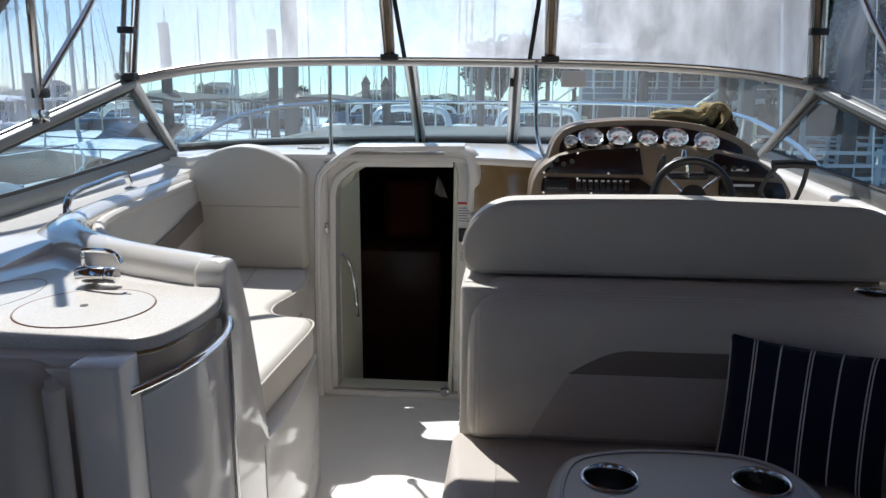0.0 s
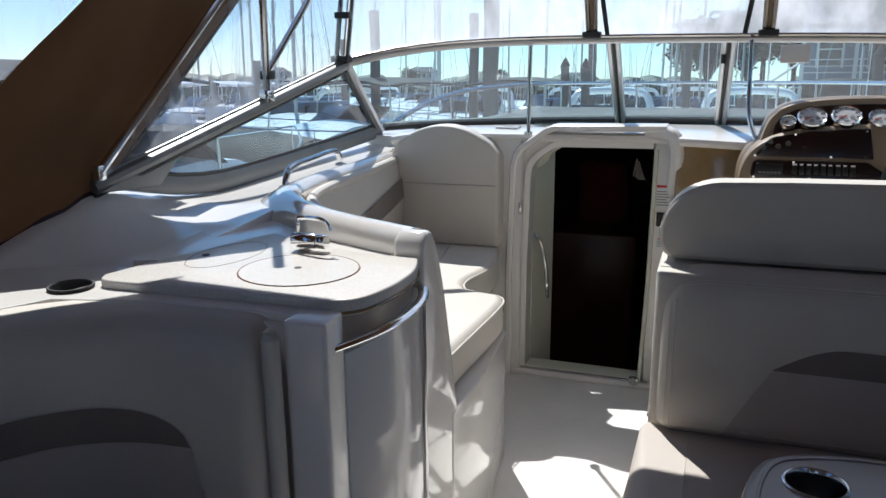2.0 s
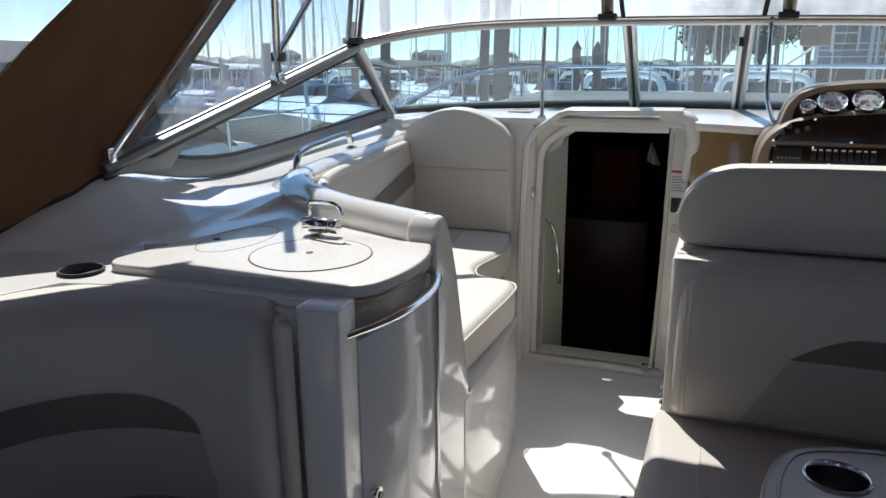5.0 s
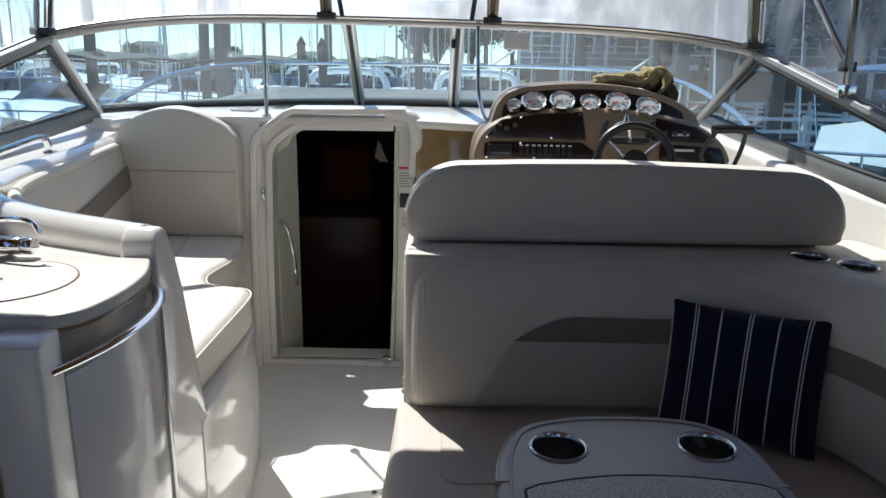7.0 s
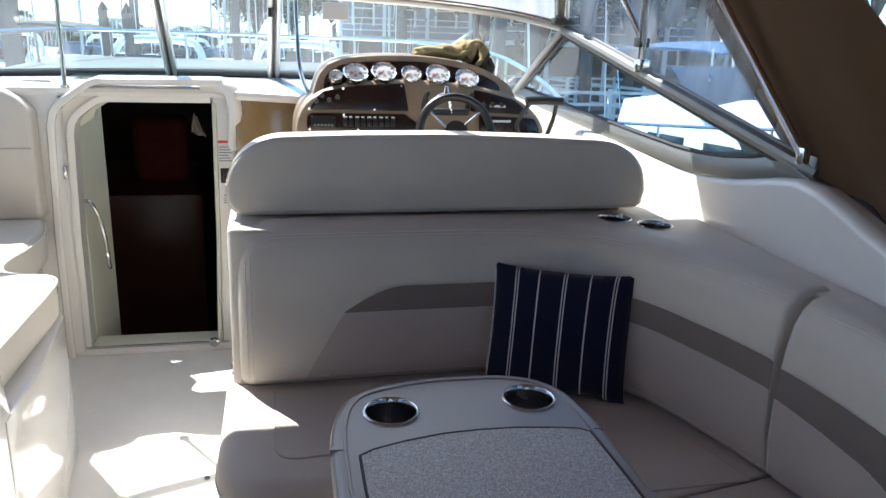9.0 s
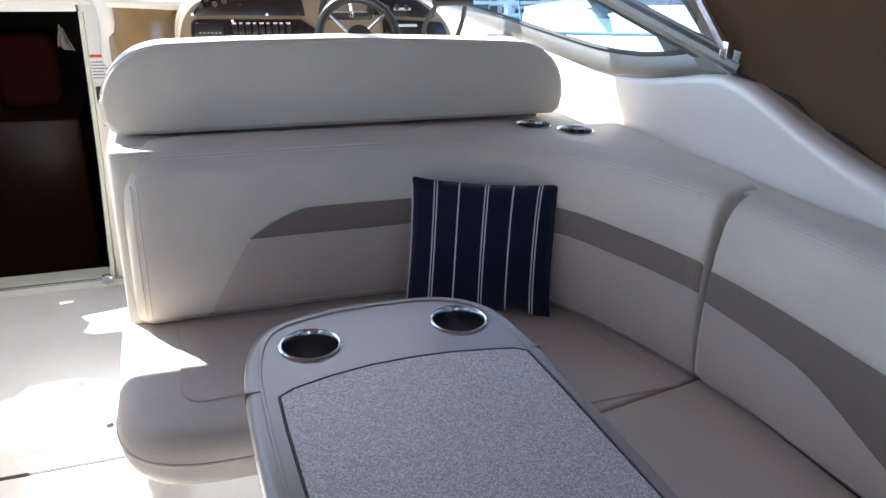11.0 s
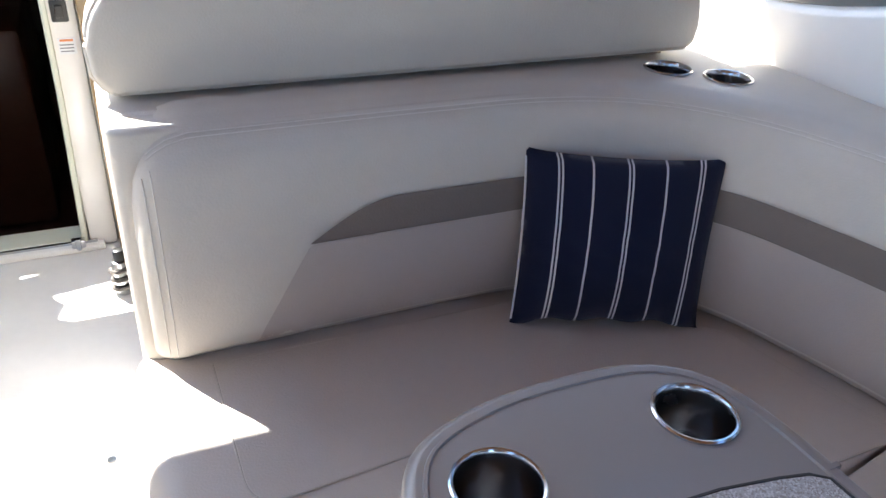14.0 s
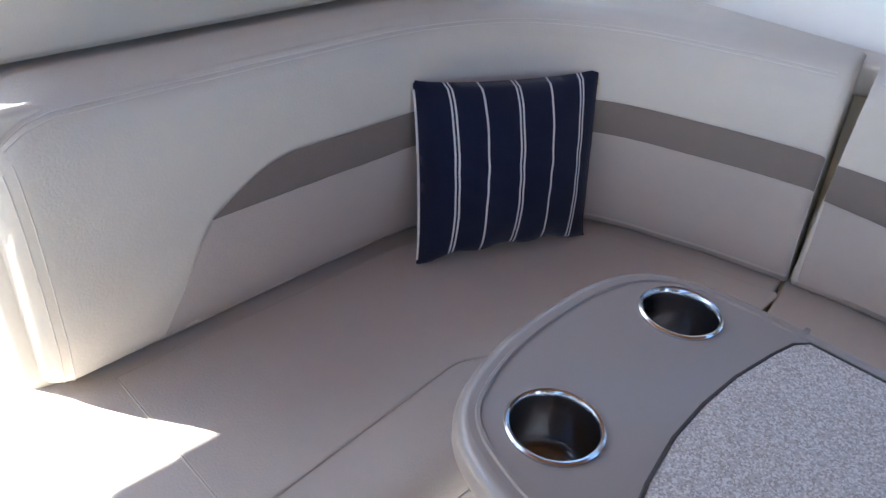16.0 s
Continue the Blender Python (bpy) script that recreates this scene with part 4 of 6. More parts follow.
base = thing("lounge_base", "white moulded lounge seat base", "seat base", kind="structure")
part("front", prism(round_poly([(0.10, 2.25, 0.02), (0.09, 1.84, 0.12), (0.83, 1.79, 0.04), (0.83, -0.6, 0.02), (1.36, -0.6, 0.01), (1.36, 2.3, 0.01)], 6), 0.0, 0.308, "z", 0.006), GEL, base)

# helm seat, seen from behind
helm_seat = thing("helm_bench", "cream vinyl helm bench with wide rounded headrest", "helm bench")
head_outline = [(0.115, 0.868), (0.098, 0.878)] + [(0.083, 0.90), (0.081, 0.945)] + arc2(0.235, 0.94, 0.152, 172, 95, 9, 0.126) + [(0.40, 1.072), (0.65, 1.076), (0.92, 1.070)] + arc2(1.10, 0.935, 0.152, 86, 8, 9, 0.128) + [(1.256, 0.92), (1.250, 0.885), (1.232, 0.874)]
part("headrest", prism(head_outline, 2.385, 2.515, "y", 0.036, 5), VINYL, helm_seat)
hp = [Vector((x, 2.398, z)) for x, z in head_outline]
mid_p = Vector((0.66, 2.398, 0.98))
part("piping", tube([mid_p + (p - mid_p) * 1.0 for p in hp] + [hp[0]], 0.004, 6), VINYL, helm_seat)
# no fitting here: taupe strip that paints the shaded gap below the headrest
part("bracket", prism([(0.15, 0.854), (1.2, 0.854), (1.2, 0.870), (0.15, 0.870)], 2.425, 2.51, "y", 0.002), VINYL_STRIPE, helm_seat, "dark strip standing in for the shade under the headrest")
part("body", prism(round_poly([(0.083, 2.27, 0.04), (1.07, 2.27, 0.01), (1.07, 2.62, 0.05), (0.083, 2.62, 0.09)], 6), 0.30, 0.853, "z", 0.02, 3), VINYL, helm_seat)
part("seat", box(0.1, 1.2, 2.6, 3.0, 0.42, 0.56, 0.04, 3), VINYL, helm_seat)
part("plinth", prism(round_poly([(0.09, 2.26, 0.01), (1.3, 2.26, 0.01), (1.3, 2.95, 0.05), (0.09, 2.95, 0.08)], 6), 0.0, 0.42, "z", 0.01), GEL, helm_seat)
latch = thing("deck_latch", "worn metal latch with grey cord beside the helm bench", "latch")
part("body", cyl((0.058, 3.20, 0), 0.024, 0.0, 0.11, bevel=0.004), STEEL, latch)
part("knob", cyl((0.058, 3.20, 0), 0.016, 0.11, 0.145, bevel=0.004), BLACK, latch)
part("cord", tube([(0.058 + 0.03 * math.cos(a * 0.7), 3.20 + 0.03 * math.sin(a * 0.7), 0.006 + 0.0052 * a / 1.6) for a in range(30)], 0.006, 6), PILING, latch)

# ---- table ----
table = thing("cockpit_table", "grey cockpit table with speckled top and two steel cup holders", "table")
T_Z = 0.70
t_out = smooth_path([(0.275, 1.20, 0), (0.275, 1.45, 0), (0.286, 1.595, 0), (0.326, 1.690, 0), (0.415, 1.732, 0), (0.53, 1.744, 0), (0.650, 1.732, 0), (0.721, 1.682, 0), (0.748, 1.595, 0), (0.753, 1.45, 0), (0.754, 1.2, 0)], 6)
t_out = [(p.x, p.y) for p in t_out] + [(0.748, 0.98)] + arc2(0.65, 0.96, 0.1, 0, -90, 6) + arc2(0.38, 0.96, 0.1, 270, 180, 6)
t_top = part("top", prism(t_out, T_Z - 0.045, T_Z, "z", 0.014, 4), TABLEGREY, table)


def shrink(outline, d):
    pts = [Vector(p) for p in outline]
    out = []
    for i in range(len(pts)):
        w = (pts[(i + 1) % len(pts)] - pts[i - 1]).normalized()
        out.append(tuple(pts[i] + Vector((w.y, -w.x)) * d))
    return out


bead = shrink(t_out, 0.024)
part("bead", tube([(x, y, T_Z - 0.0005) for x, y in bead] + [(*bead[0], T_Z - 0.0005)], 0.0035, 6), TABLEGREY, table)
inlay = [(0.322, 1.482), (0.345, 1.497), (0.40, 1.514), (0.47, 1.527), (0.535, 1.53), (0.60, 1.527), (0.67, 1.516), (0.705, 1.508), (0.722, 1.495), (0.724, 1.40), (0.724, 1.0), (0.322, 1.0), (0.320, 1.4)]
part("inlay", prism(inlay, T_Z - 0.003, T_Z + 0.002, "z", 0.001, 1), SPECK, table, "speckled grey-beige laminate inlay")
part("inlay_joint", tube([(x, y, T_Z + 0.0005) for x, y in inlay] + [(*inlay[0], T_Z + 0.0005)], 0.0028, 6), GROOVE, table)
for x in (0.288, 0.738):
    part("edge_notch", box(x - 0.012, x + 0.012, 1.505, 1.511, T_Z - 0.02, T_Z + 0.0015), TABLEGREY, table)
for x, y in ((0.392, 1.615), (0.654, 1.627)):
    recess(t_top, x, y, 0.047, 1.0, 0.5)
    cup(table, x, y, T_Z, r=0.0445, depth=0.072)
part("post", cyl((0.51, 1.25, 0), 0.035, 0.01, T_Z - 0.045), STEEL, table)
part("foot", cyl((0.51, 1.25, 0), 0.11, 0.0, 0.012, bevel=0.004), STEEL, table)

# ---- striped cushion ----
def pillow():
    n = 36
    bm = bmesh.new()
    uvl = bm.loops.layers.uv.new("UVMap")
    tl, tr, bl, br = Vector((0.767, 2.240, 0.772)), Vector((1.098, 2.072, 0.778)), Vector((0.728, 2.160, 0.432)), Vector((1.072, 2.018, 0.434))
    nrm = (tr - tl).cross(bl - tl).normalized()
    if nrm.y > 0:
        nrm = -nrm
    grids = []
    for sgn in (1, -1):
        g = []
        for i in range(n + 1):
            row = []
            for j in range(n + 1):
                u, v = i / n, j / n
                p = tl.lerp(tr, u).lerp(bl.lerp(br, u), v)
                # edges pulled in between the pointed corners
                pu, pv = 4 * u * (1 - u), 4 * v * (1 - v)
                p += (tr - tl).normalized() * (0.5 - u) * 0.022 * pv ** 0.5 + (bl - tl).normalized() * (0.5 - v) * (0.03 + 0.012 * v) * pu ** 0.5 + (bl - tl).normalized() * 0.004 * v ** 6 * math.sin(23 * u)
                puff = (max(pu, 0) ** 0.45) * (max(pv, 0) ** 0.42)
                wr = 0.0025 * math.sin(17 * u + 5 * math.sin(6 * v)) * math.sin(13 * v + 2) * puff
                p += nrm * ((0.064 if sgn > 0 else -0.016) * puff + wr + 0.002)
                row.append(p)
            g.append(row)
        grids.append(g)
    made = {}

    def vert(sgn, i, j):
        key = (i, j) if i in (0, n) or j in (0, n) else (sgn, i, j)
        if key not in made:
            made[key] = bm.verts.new(grids[sgn][i][j])
        return made[key]

    for sgn in (0, 1):
        for i in range(n):
            for j in range(n):
                f = bm.faces.new((vert(sgn, i, j), vert(sgn, i + 1, j), vert(sgn, i + 1, j + 1), vert(sgn, i, j + 1)))
                for lp, (a, b) in zip(f.loops, ((i, j), (i + 1, j), (i + 1, j + 1), (i, j + 1))):
                    lp[uvl].uv = (a / n * 0.93 + 0.035, b / n)
    for v in bm.verts:
        v.co.z = max(v.co.z, SEAT_Z + 0.001)
    ob = whole("throw_pillow", bm, STRIPED, "navy throw pillow with thin white stripes in the lounge corner", "pillow", sharp=80)
    edge = [grids[0][0][j] for j in range(n + 1)]
    part("edge_stripe", tube([p + nrm * 0.004 for p in edge[2:-2]], 0.0022, 5), WHITE, ob, "white stripe along the seam")
    return ob


pillow()

# ---- port side: galley ----
C_Z = 0.945
galley = thing("galley_cabinet", "glossy white galley cabinet with curved front", "cabinet")
g_front = [(-0.425, 1.53), (-0.402, 1.60), (-0.388, 1.68), (-0.385, 1.76), (-0.392, 1.84), (-0.404, 1.905)]
part("body", prism([(-1.0, 1.50), (-0.46, 1.50)] + [(x - 0.03, y) for x, y in g_front] + [(-0.434, 1.97), (-1.0, 1.97)], 0.0, 0.912, "z", 0.004), GEL, galley)
gdoor = part("door", loft([[(x - 0.028, y, 0.06), (x, y, 0.062), (x, y, 0.838), (x - 0.004, y, 0.845), (x - 0.028, y, 0.845)] for x, y in [(p.x, p.y) for p in smooth_path([(a, b, 0) for a, b in g_front], 5)][2:-2]]), GELGLOSS, galley, "glossy white curved cabinet door")
part("latch", cyl((-0.4, 1.573, 0.517), 0.017, -0.412, -0.394, "x", bevel=0.003), CHROME, gdoor, "chrome round latch")
part("latch_pin", cyl((-0.4, 1.573, 0.517), 0.008, -0.396, -0.391, "x"), BLACK, gdoor)
# grey colour stands in for the worktop's shade on this white recess
part("shadow_gap", loft([[(x - 0.045, y, 0.850), (x - 0.024, y, 0.850), (x - 0.024, y, 0.911), (x - 0.045, y, 0.911)] for x, y in g_front[0:]]), TABLEGREY, galley, "recess under the worktop with its shade put in as grey")
part("hinge_strip", tube([(-0.399, 1.905, 0.05), (-0.399, 1.905, 0.84)], 0.004, 6), STEEL, galley)
rail = smooth_path([(-0.425, 1.515, 0.868), (-0.385, 1.60, 0.872), (-0.362, 1.70, 0.876), (-0.362, 1.79, 0.880), (-0.385, 1.865, 0.884), (-0.41, 1.895, 0.886)], 6)
part("towel_rail", tube(rail, 0.012, 12, flat=0.6), CHROME, galley, "curved chrome rail")
for q in (rail[3], rail[-4]):
    part("rail_stud", tube([q, q + Vector((-0.04, 0, 0))], 0.005, 8), CHROME, galley)
post_p = thing("galley_post", "white moulded post at the end of the galley", "post", kind="structure")
part("post", prism(round_poly([(-0.498, 1.464, 0.016), (-0.414, 1.472, 0.010), (-0.420, 1.552, 0.006), (-0.498, 1.552, 0.006)], 4), 0.0, 0.929, "z", 0.003), GEL, post_p)
part("groove_bead", tube([(-0.512, 1.452, 0.90 * k / 10) for k in range(11)] + [(-0.512, 1.453, 0.912), (-0.512, 1.456, 0.919)], [0.0165] * 11 + [0.013, 0.005], 12), VINYL, post_p, "cream vinyl roll beside the post")
worktop = thing("worktop", "pale speckled galley worktop with sink lid", "worktop")
w_out = [(p.x, p.y) for p in smooth_path([(-0.992, 1.575, 0), (-0.972, 1.545, 0), (-0.925, 1.538, 0), (-0.77, 1.548, 0), (-0.60, 1.553, 0), (-0.47, 1.556, 0), (-0.425, 1.572, 0), (-0.396, 1.61, 0), (-0.378, 1.70, 0), (-0.379, 1.79, 0), (-0.392, 1.85, 0), (-0.410, 1.90, 0)], 5)]
w_out += [(-0.562, 1.91), (-0.749, 1.975), (-0.865, 2.03), (-0.895, 1.95), (-0.93, 1.82), (-0.97, 1.68)]
part("top", prism(w_out, 0.912, C_Z, "z", 0.007, 3), COUNTER, worktop)
part("edge_band", tube([(x, y, 0.919) for x, y in w_out] + [(*w_out[0], 0.919)], 0.0035, 6), TANGLOSS, worktop, "thin brown edge band")
lid_c = (-0.615, 1.732)
lid = [(lid_c[0] + 0.128 * math.cos(a) , lid_c[1] + 0.126 * math.sin(a)) for a in (2 * math.pi * k / 40 for k in range(40))]
part("sink_lid", prism(lid, C_Z - 0.003, C_Z + 0.0015, "z", 0.001, 1), COUNTER, worktop, "oval sink lid set in the worktop")
part("lid_joint", tube([(x, y, C_Z) for x, y in lid] + [(*lid[0], C_Z)], 0.0024, 5), LIDLINE, worktop)
part("lid_hole", cyl((-0.623, 1.739, 0), 0.008, C_Z + 0.001, C_Z + 0.0025, sides=14), GROOVE, worktop)
part("lid_slot", box(-0.63, -0.57, 1.822, 1.827, C_Z, C_Z + 0.002), GROOVE, worktop)
stove = [(-0.845 + 0.07 * math.cos(a), 1.80 + 0.125 * math.sin(a)) for a in (2 * math.pi * k / 40 for k in range(41))]
part("stove_joint", tube([(x, y, C_Z - 0.001) for x, y in stove], 0.0018, 5), VINYL_STRIPE, worktop)
part("stove_hole", cyl((-0.888, 1.776, 0), 0.009, C_Z, C_Z + 0.0015, sides=14), GROOVE, worktop)
faucet = thing("faucet", "chrome folding galley tap", "tap")
fx, fy = -0.690, 1.886
part("base", cyl((fx, fy, 0), 0.016, C_Z, C_Z + 0.016, bevel=0.003), CHROME, faucet)
part("body", cyl((0, fy - 0.003, C_Z + 0.025), 0.018, fx - 0.028, fx + 0.036, "x", bevel=0.003), CHROME, faucet)
part("knob", cyl((0, fy - 0.003, C_Z + 0.025), 0.0175, fx + 0.036, fx + 0.060, "x", bevel=0.004), CHROME, faucet, "ribbed chrome knob")
part("knob_ring", cyl((0, fy - 0.003, C_Z + 0.025), 0.0145, fx + 0.034, fx + 0.038, "x"), BLACK, faucet)
part("spout", tube(smooth_path([(fx - 0.016, fy, C_Z + 0.03), (fx - 0.016, fy, C_Z + 0.066), (fx - 0.009, fy, C_Z + 0.078), (fx + 0.05, fy - 0.014, C_Z + 0.081), (fx + 0.072, fy - 0.018, C_Z + 0.073), (fx + 0.08, fy - 0.019, C_Z + 0.056)], 5), 0.005, 10), CHROME, faucet)
# galley ledge aft of the worktop, and the aft-facing backrest below it
gl = thing("galley_ledge", "white moulded ledge behind the aft lounge", "ledge", kind="structure")
ledge_top = part("ledge", prism([(-0.50, 1.515), (-0.80, 1.502), (-1.01, 1.45), (-1.11, 1.25), (-1.16, 0.96), (-1.18, -0.6), (-1.3, -0.6), (-1.30, 1.60), (-1.02, 1.70), (-0.96, 1.60), (-0.93, 1.556), (-0.50, 1.565)], 0.86, 0.9265, "z", 0.004), GEL, gl)
cupwell = thing("coaming_cup_holder", "dark cup holder let into the white coaming", "cup holder")
CW_Z = 0.9315
recess(ledge_top, -1.027, 1.518, 0.043, 1.0, 0.87)
part("rim", tube([(-1.027 + 0.043 * math.cos(2 * math.pi * k / 32), 1.518 + 0.043 * math.sin(2 * math.pi * k / 32), CW_Z) for k in range(33)], 0.003, 6), GASKET, cupwell)
part("well", loft([[(-1.027 + r * math.cos(2 * math.pi * k / 32), 1.518 + r * math.sin(2 * math.pi * k / 32), CW_Z + z) for k in range(32)] for r, z in ((0.0445, -0.006), (0.0435, 0.0), (0.041, -0.004), (0.039, -0.05), (0.001, -0.0505))], True, False), GASKET, cupwell)

run_port = Run([(-0.530, 1.425), (-0.66, 1.43), (-0.80, 1.405), (-0.92, 1.33), (-1.01, 1.20), (-1.06, 1.02), (-1.09, 0.7), (-1.10, -0.5)], flip=-1)


def port_low(s):
    return 0.672 + 0.012 * min(1, s / 0.4) - 0.03 * max(0, s - 0.45)


def port_high(s):
    t = min(1.0, max(0.0, (s - 0.15) / 0.20))
    return 0.675 + 0.077 * math.sqrt(1 - (1 - t) ** 2) - 0.02 * max(0, s - 0.45)


aft_lounge = thing("aft_lounge", "cream and beige vinyl lounge facing aft with taupe stripe", "lounge")
backrest(aft_lounge, run_port, 0.50, 0.424, "cream vinyl aft lounge backrest with taupe stripe", round_start=0.065,
         stripe=(port_low, port_high, 0.15, run_port.length - 0.3, 0.12), stitched=False)
part("seat", prism(round_poly([(-0.50, 1.40, 0.03), (-0.50, 0.95, 0.06), (-0.62, 0.9, 0.05), (-0.62, -0.5, 0.02), (-1.1, -0.5, 0.01), (-1.08, 0.95, 0.02), (-0.95, 1.33, 0.02), (-0.8, 1.42, 0.02)], 5), 0.36, 0.50, "z", 0.02), VINYL_LOW, aft_lounge)
part("plinth", prism([(-0.53, 1.45), (-0.53, 0.98), (-0.65, 0.93), (-0.65, -0.5), (-1.2, -0.5), (-1.2, 1.45)], 0.0, 0.36), GEL, aft_lounge)

# ---- port side: forward settee ----
divider = thing("settee_wall", "white moulded curved wall round the settee with rounded rim", "settee wall", kind="structure")
rim_run = Run([(-0.445, 1.962), (-0.56, 2.005), (-0.74, 2.085), (-0.90, 2.205), (-1.02, 2.37), (-1.07, 2.6), (-1.10, 2.95), (-1.15, 3.40)])
rings = []
for k in range(81):
    t = k / 80
    p, n = rim_run.at(rim_run.length * t)
    top = 0.999 + 0.012 * math.sin(math.pi * t)
    w = 0.046 - 0.016 * t
    # the outer flank: steep beside the worktop, a wide hollow fillet round the bend, flush with the coaming beyond
    bend = math.exp(-((t - 0.41) / 0.13) ** 2)
    flank = w + 0.14 * bend + 0.03 * max(0.0, t - 0.6)
    foot = lerp_table(((0.0, 0.80), (0.26, 0.88), (0.40, 0.925), (0.55, 0.95), (0.70, 0.968), (1.0, 0.985)), t)
    sec = [(-w, 0.40), (-w, top - 0.035)] + [(-w * math.cos(a), top - 0.035 + 0.035 * math.sin(a)) for a in (math.pi / 2 * j / 5 for j in range(1, 6))]
    for j in range(1, 9):
        a = j / 8
        round_z = top - 0.04 + 0.04 * math.cos(math.pi / 2 * min(1.0, a * 1.6)) - (top - 0.04 - foot) * max(0.0, (a - 0.625) / 0.375)
        round_x = w * math.sin(math.pi / 2 * min(1.0, a * 1.6))
        fil_x, fil_z = flank * a, foot + (top - foot) * (0.5 + 0.5 * math.cos(math.pi * a))
        sec.append((round_x + (fil_x - round_x) * bend, round_z + (fil_z - round_z) * bend))
    sec.append((sec[-1][0], 0.40))
    rings.append([p + n * a + Vector((0, 0, z)) for a, z in sec])
part("rim", loft(rings), GELGLOSS, divider, sharp=70)
side_panel = [(1.908, 0.0), (1.908, 0.955), (1.916, 0.978), (1.937, 0.994), (1.955, 1.0), (1.98, 0.990), (1.998, 0.966), (2.02, 0.925), (2.055, 0.834), (2.09, 0.71), (2.118, 0.61), (2.15, 0.475), (2.30, 0.455), (2.30, 0.0)]
part("end_panel", prism(side_panel, -0.478, -0.402, "x", 0.03, 5), GELGLOSS, divider)
part("infill", prism([(-0.42, 1.91), (-1.03, 1.70), (-1.12, 2.32), (-0.95, 2.28), (-0.74, 2.10), (-0.45, 1.99)], 0.80, 0.940), GEL, divider)
base2 = thing("settee_base", "white moulded settee base beside the walkway", "seat base", kind="structure")
part("base", prism(round_poly([(-0.399, 2.10, 0.0), (-0.399, 2.42, 0.0), (-0.432, 2.76, 0.05), (-0.60, 2.84, 0.05), (-0.70, 3.05, 0.1), (-0.69, 3.50, 0.0), (-1.2, 3.50, 0.0), (-1.1, 2.10, 0.0)], 6), 0.0, 0.47, "z", 0.006), GELGLOSS, base2)
settee = thing("settee", "cream vinyl curved settee with taupe stripe", "settee")
s_out = [(p.x, p.y) for p in smooth_path([(-0.445, 2.17, 0), (-0.436, 2.4, 0), (-0.428, 2.62, 0), (-0.435, 2.72, 0), (-0.470, 2.768, 0), (-0.555, 2.790, 0), (-0.605, 2.82, 0), (-0.628, 2.91, 0), (-0.60, 3.08, 0), (-0.60, 3.25, 0), (-0.645, 3.42, 0)], 5)]
s_out += [(-1.12, 3.42), (-1.06, 2.6), (-0.95, 2.32), (-0.70, 2.12), (-0.50, 2.06)]
set_seat = part("seat", cushion(s_out, 0.472, 0.60, 0.03, 6), VINYL, settee)
part("piping", tube([(x + 0.002, y, 0.588) for x, y in s_out[:-5]], 0.004, 6), VINYL, set_seat)
part("seam", tube([(-0.86, 3.40, 0.601), (-0.79, 3.0, 0.601), (-0.70, 2.6, 0.601), (-0.60, 2.25, 0.601)], 0.0025, 5), THREAD, set_seat)
part("grommet", cyl((-0.46, 2.79, 0.535), 0.014, -0.50, -0.455, "x"), BLACK, set_seat)
a_out = [(-1.135, 0.60), (-1.135, 0.985)] + [(-1.135 + 0.485 * t, 0.985 + 0.145 * math.sin(math.pi * (0.08 + 0.80 * t)) ** 0.9 - 0.02 * t) for t in (k / 14 for k in range(1, 14))] + [(-0.642, 1.00), (-0.642, 0.60)]
sback = part("backrest", prism(a_out, 3.39, 3.49, "y", 0.018, 3), VINYL, settee, "cream vinyl backrest with arched top")
part("seam", tube([(-1.128, 3.388, 0.868), (-0.65, 3.388, 0.868)], 0.0025, 5), THREAD, sback)
side_run = Run([(-0.68, 2.115), (-0.79, 2.18), (-0.90, 2.29), (-0.985, 2.43), (-1.035, 2.65), (-1.065, 2.95), (-1.115, 3.385)])


def wall_cushion(s, z, out=0.0):
    p, n = side_run.at(s)
    bulge = 0.03 * math.sin(math.pi * min(1, max(0, (z - 0.58) / 0.42)))
    return p + n * (0.0 - bulge - out) + Vector((0, 0, z))


sside = part("side_backrest", sheet(lambda u, v: wall_cushion(side_run.length * u, 0.595 + 0.385 * v), 40, 14, 0.004), VINYL, settee, "cream vinyl curved side cushion")
part("top_roll", tube([wall_cushion(side_run.length * k / 30, 0.966, 0.0) for k in range(31)], [0.006] + [0.017] * 29 + [0.012], 10), VINYL, sside)
part("stripe", sheet(lambda u, v: wall_cushion(side_run.length * (0.34 + 0.66 * u), 0.70 + 0.10 * u + (0.075 + 0.01 * u) * v, 0.008), 30, 4, 0.003), VINYL_STRIPE, sside)
part("lower_panel", sheet(lambda u, v: wall_cushion(side_run.length * (0.34 + 0.66 * u), 0.60 + (0.098 + 0.10 * u) * v, 0.007), 30, 4, 0.003), VINYL_LOW, sside)
grab = thing("grab_rail", "stainless grab rail on the white coaming", "grab rail")
part("rail", tube(smooth_path([(-1.118, 2.50, 0.98), (-1.120, 2.515, 1.02), (-1.124, 2.56, 1.040), (-1.132, 2.70, 1.048), (-1.143, 2.88, 1.056), (-1.146, 2.925, 1.045), (-1.148, 2.95, 1.0)], 6), 0.0115, 10), STEEL, grab)
for q in ((-1.118, 2.50, 0.972), (-1.148, 2.95, 0.99)):
    part("foot", cyl(q, 0.022, q[2], q[2] + 0.014, bevel=0.003), STEEL, grab)
tray = thing("dash_vent", "white vent plate on the dash shelf", "vent")
part("plate", box(-0.72, -0.62, 3.60, 3.68, 1.09, 1.099, 0.003), GEL, tray)
part("slot", box(-0.70, -0.64, 3.63, 3.65, 1.0985, 1.1), GROOVE, tray)

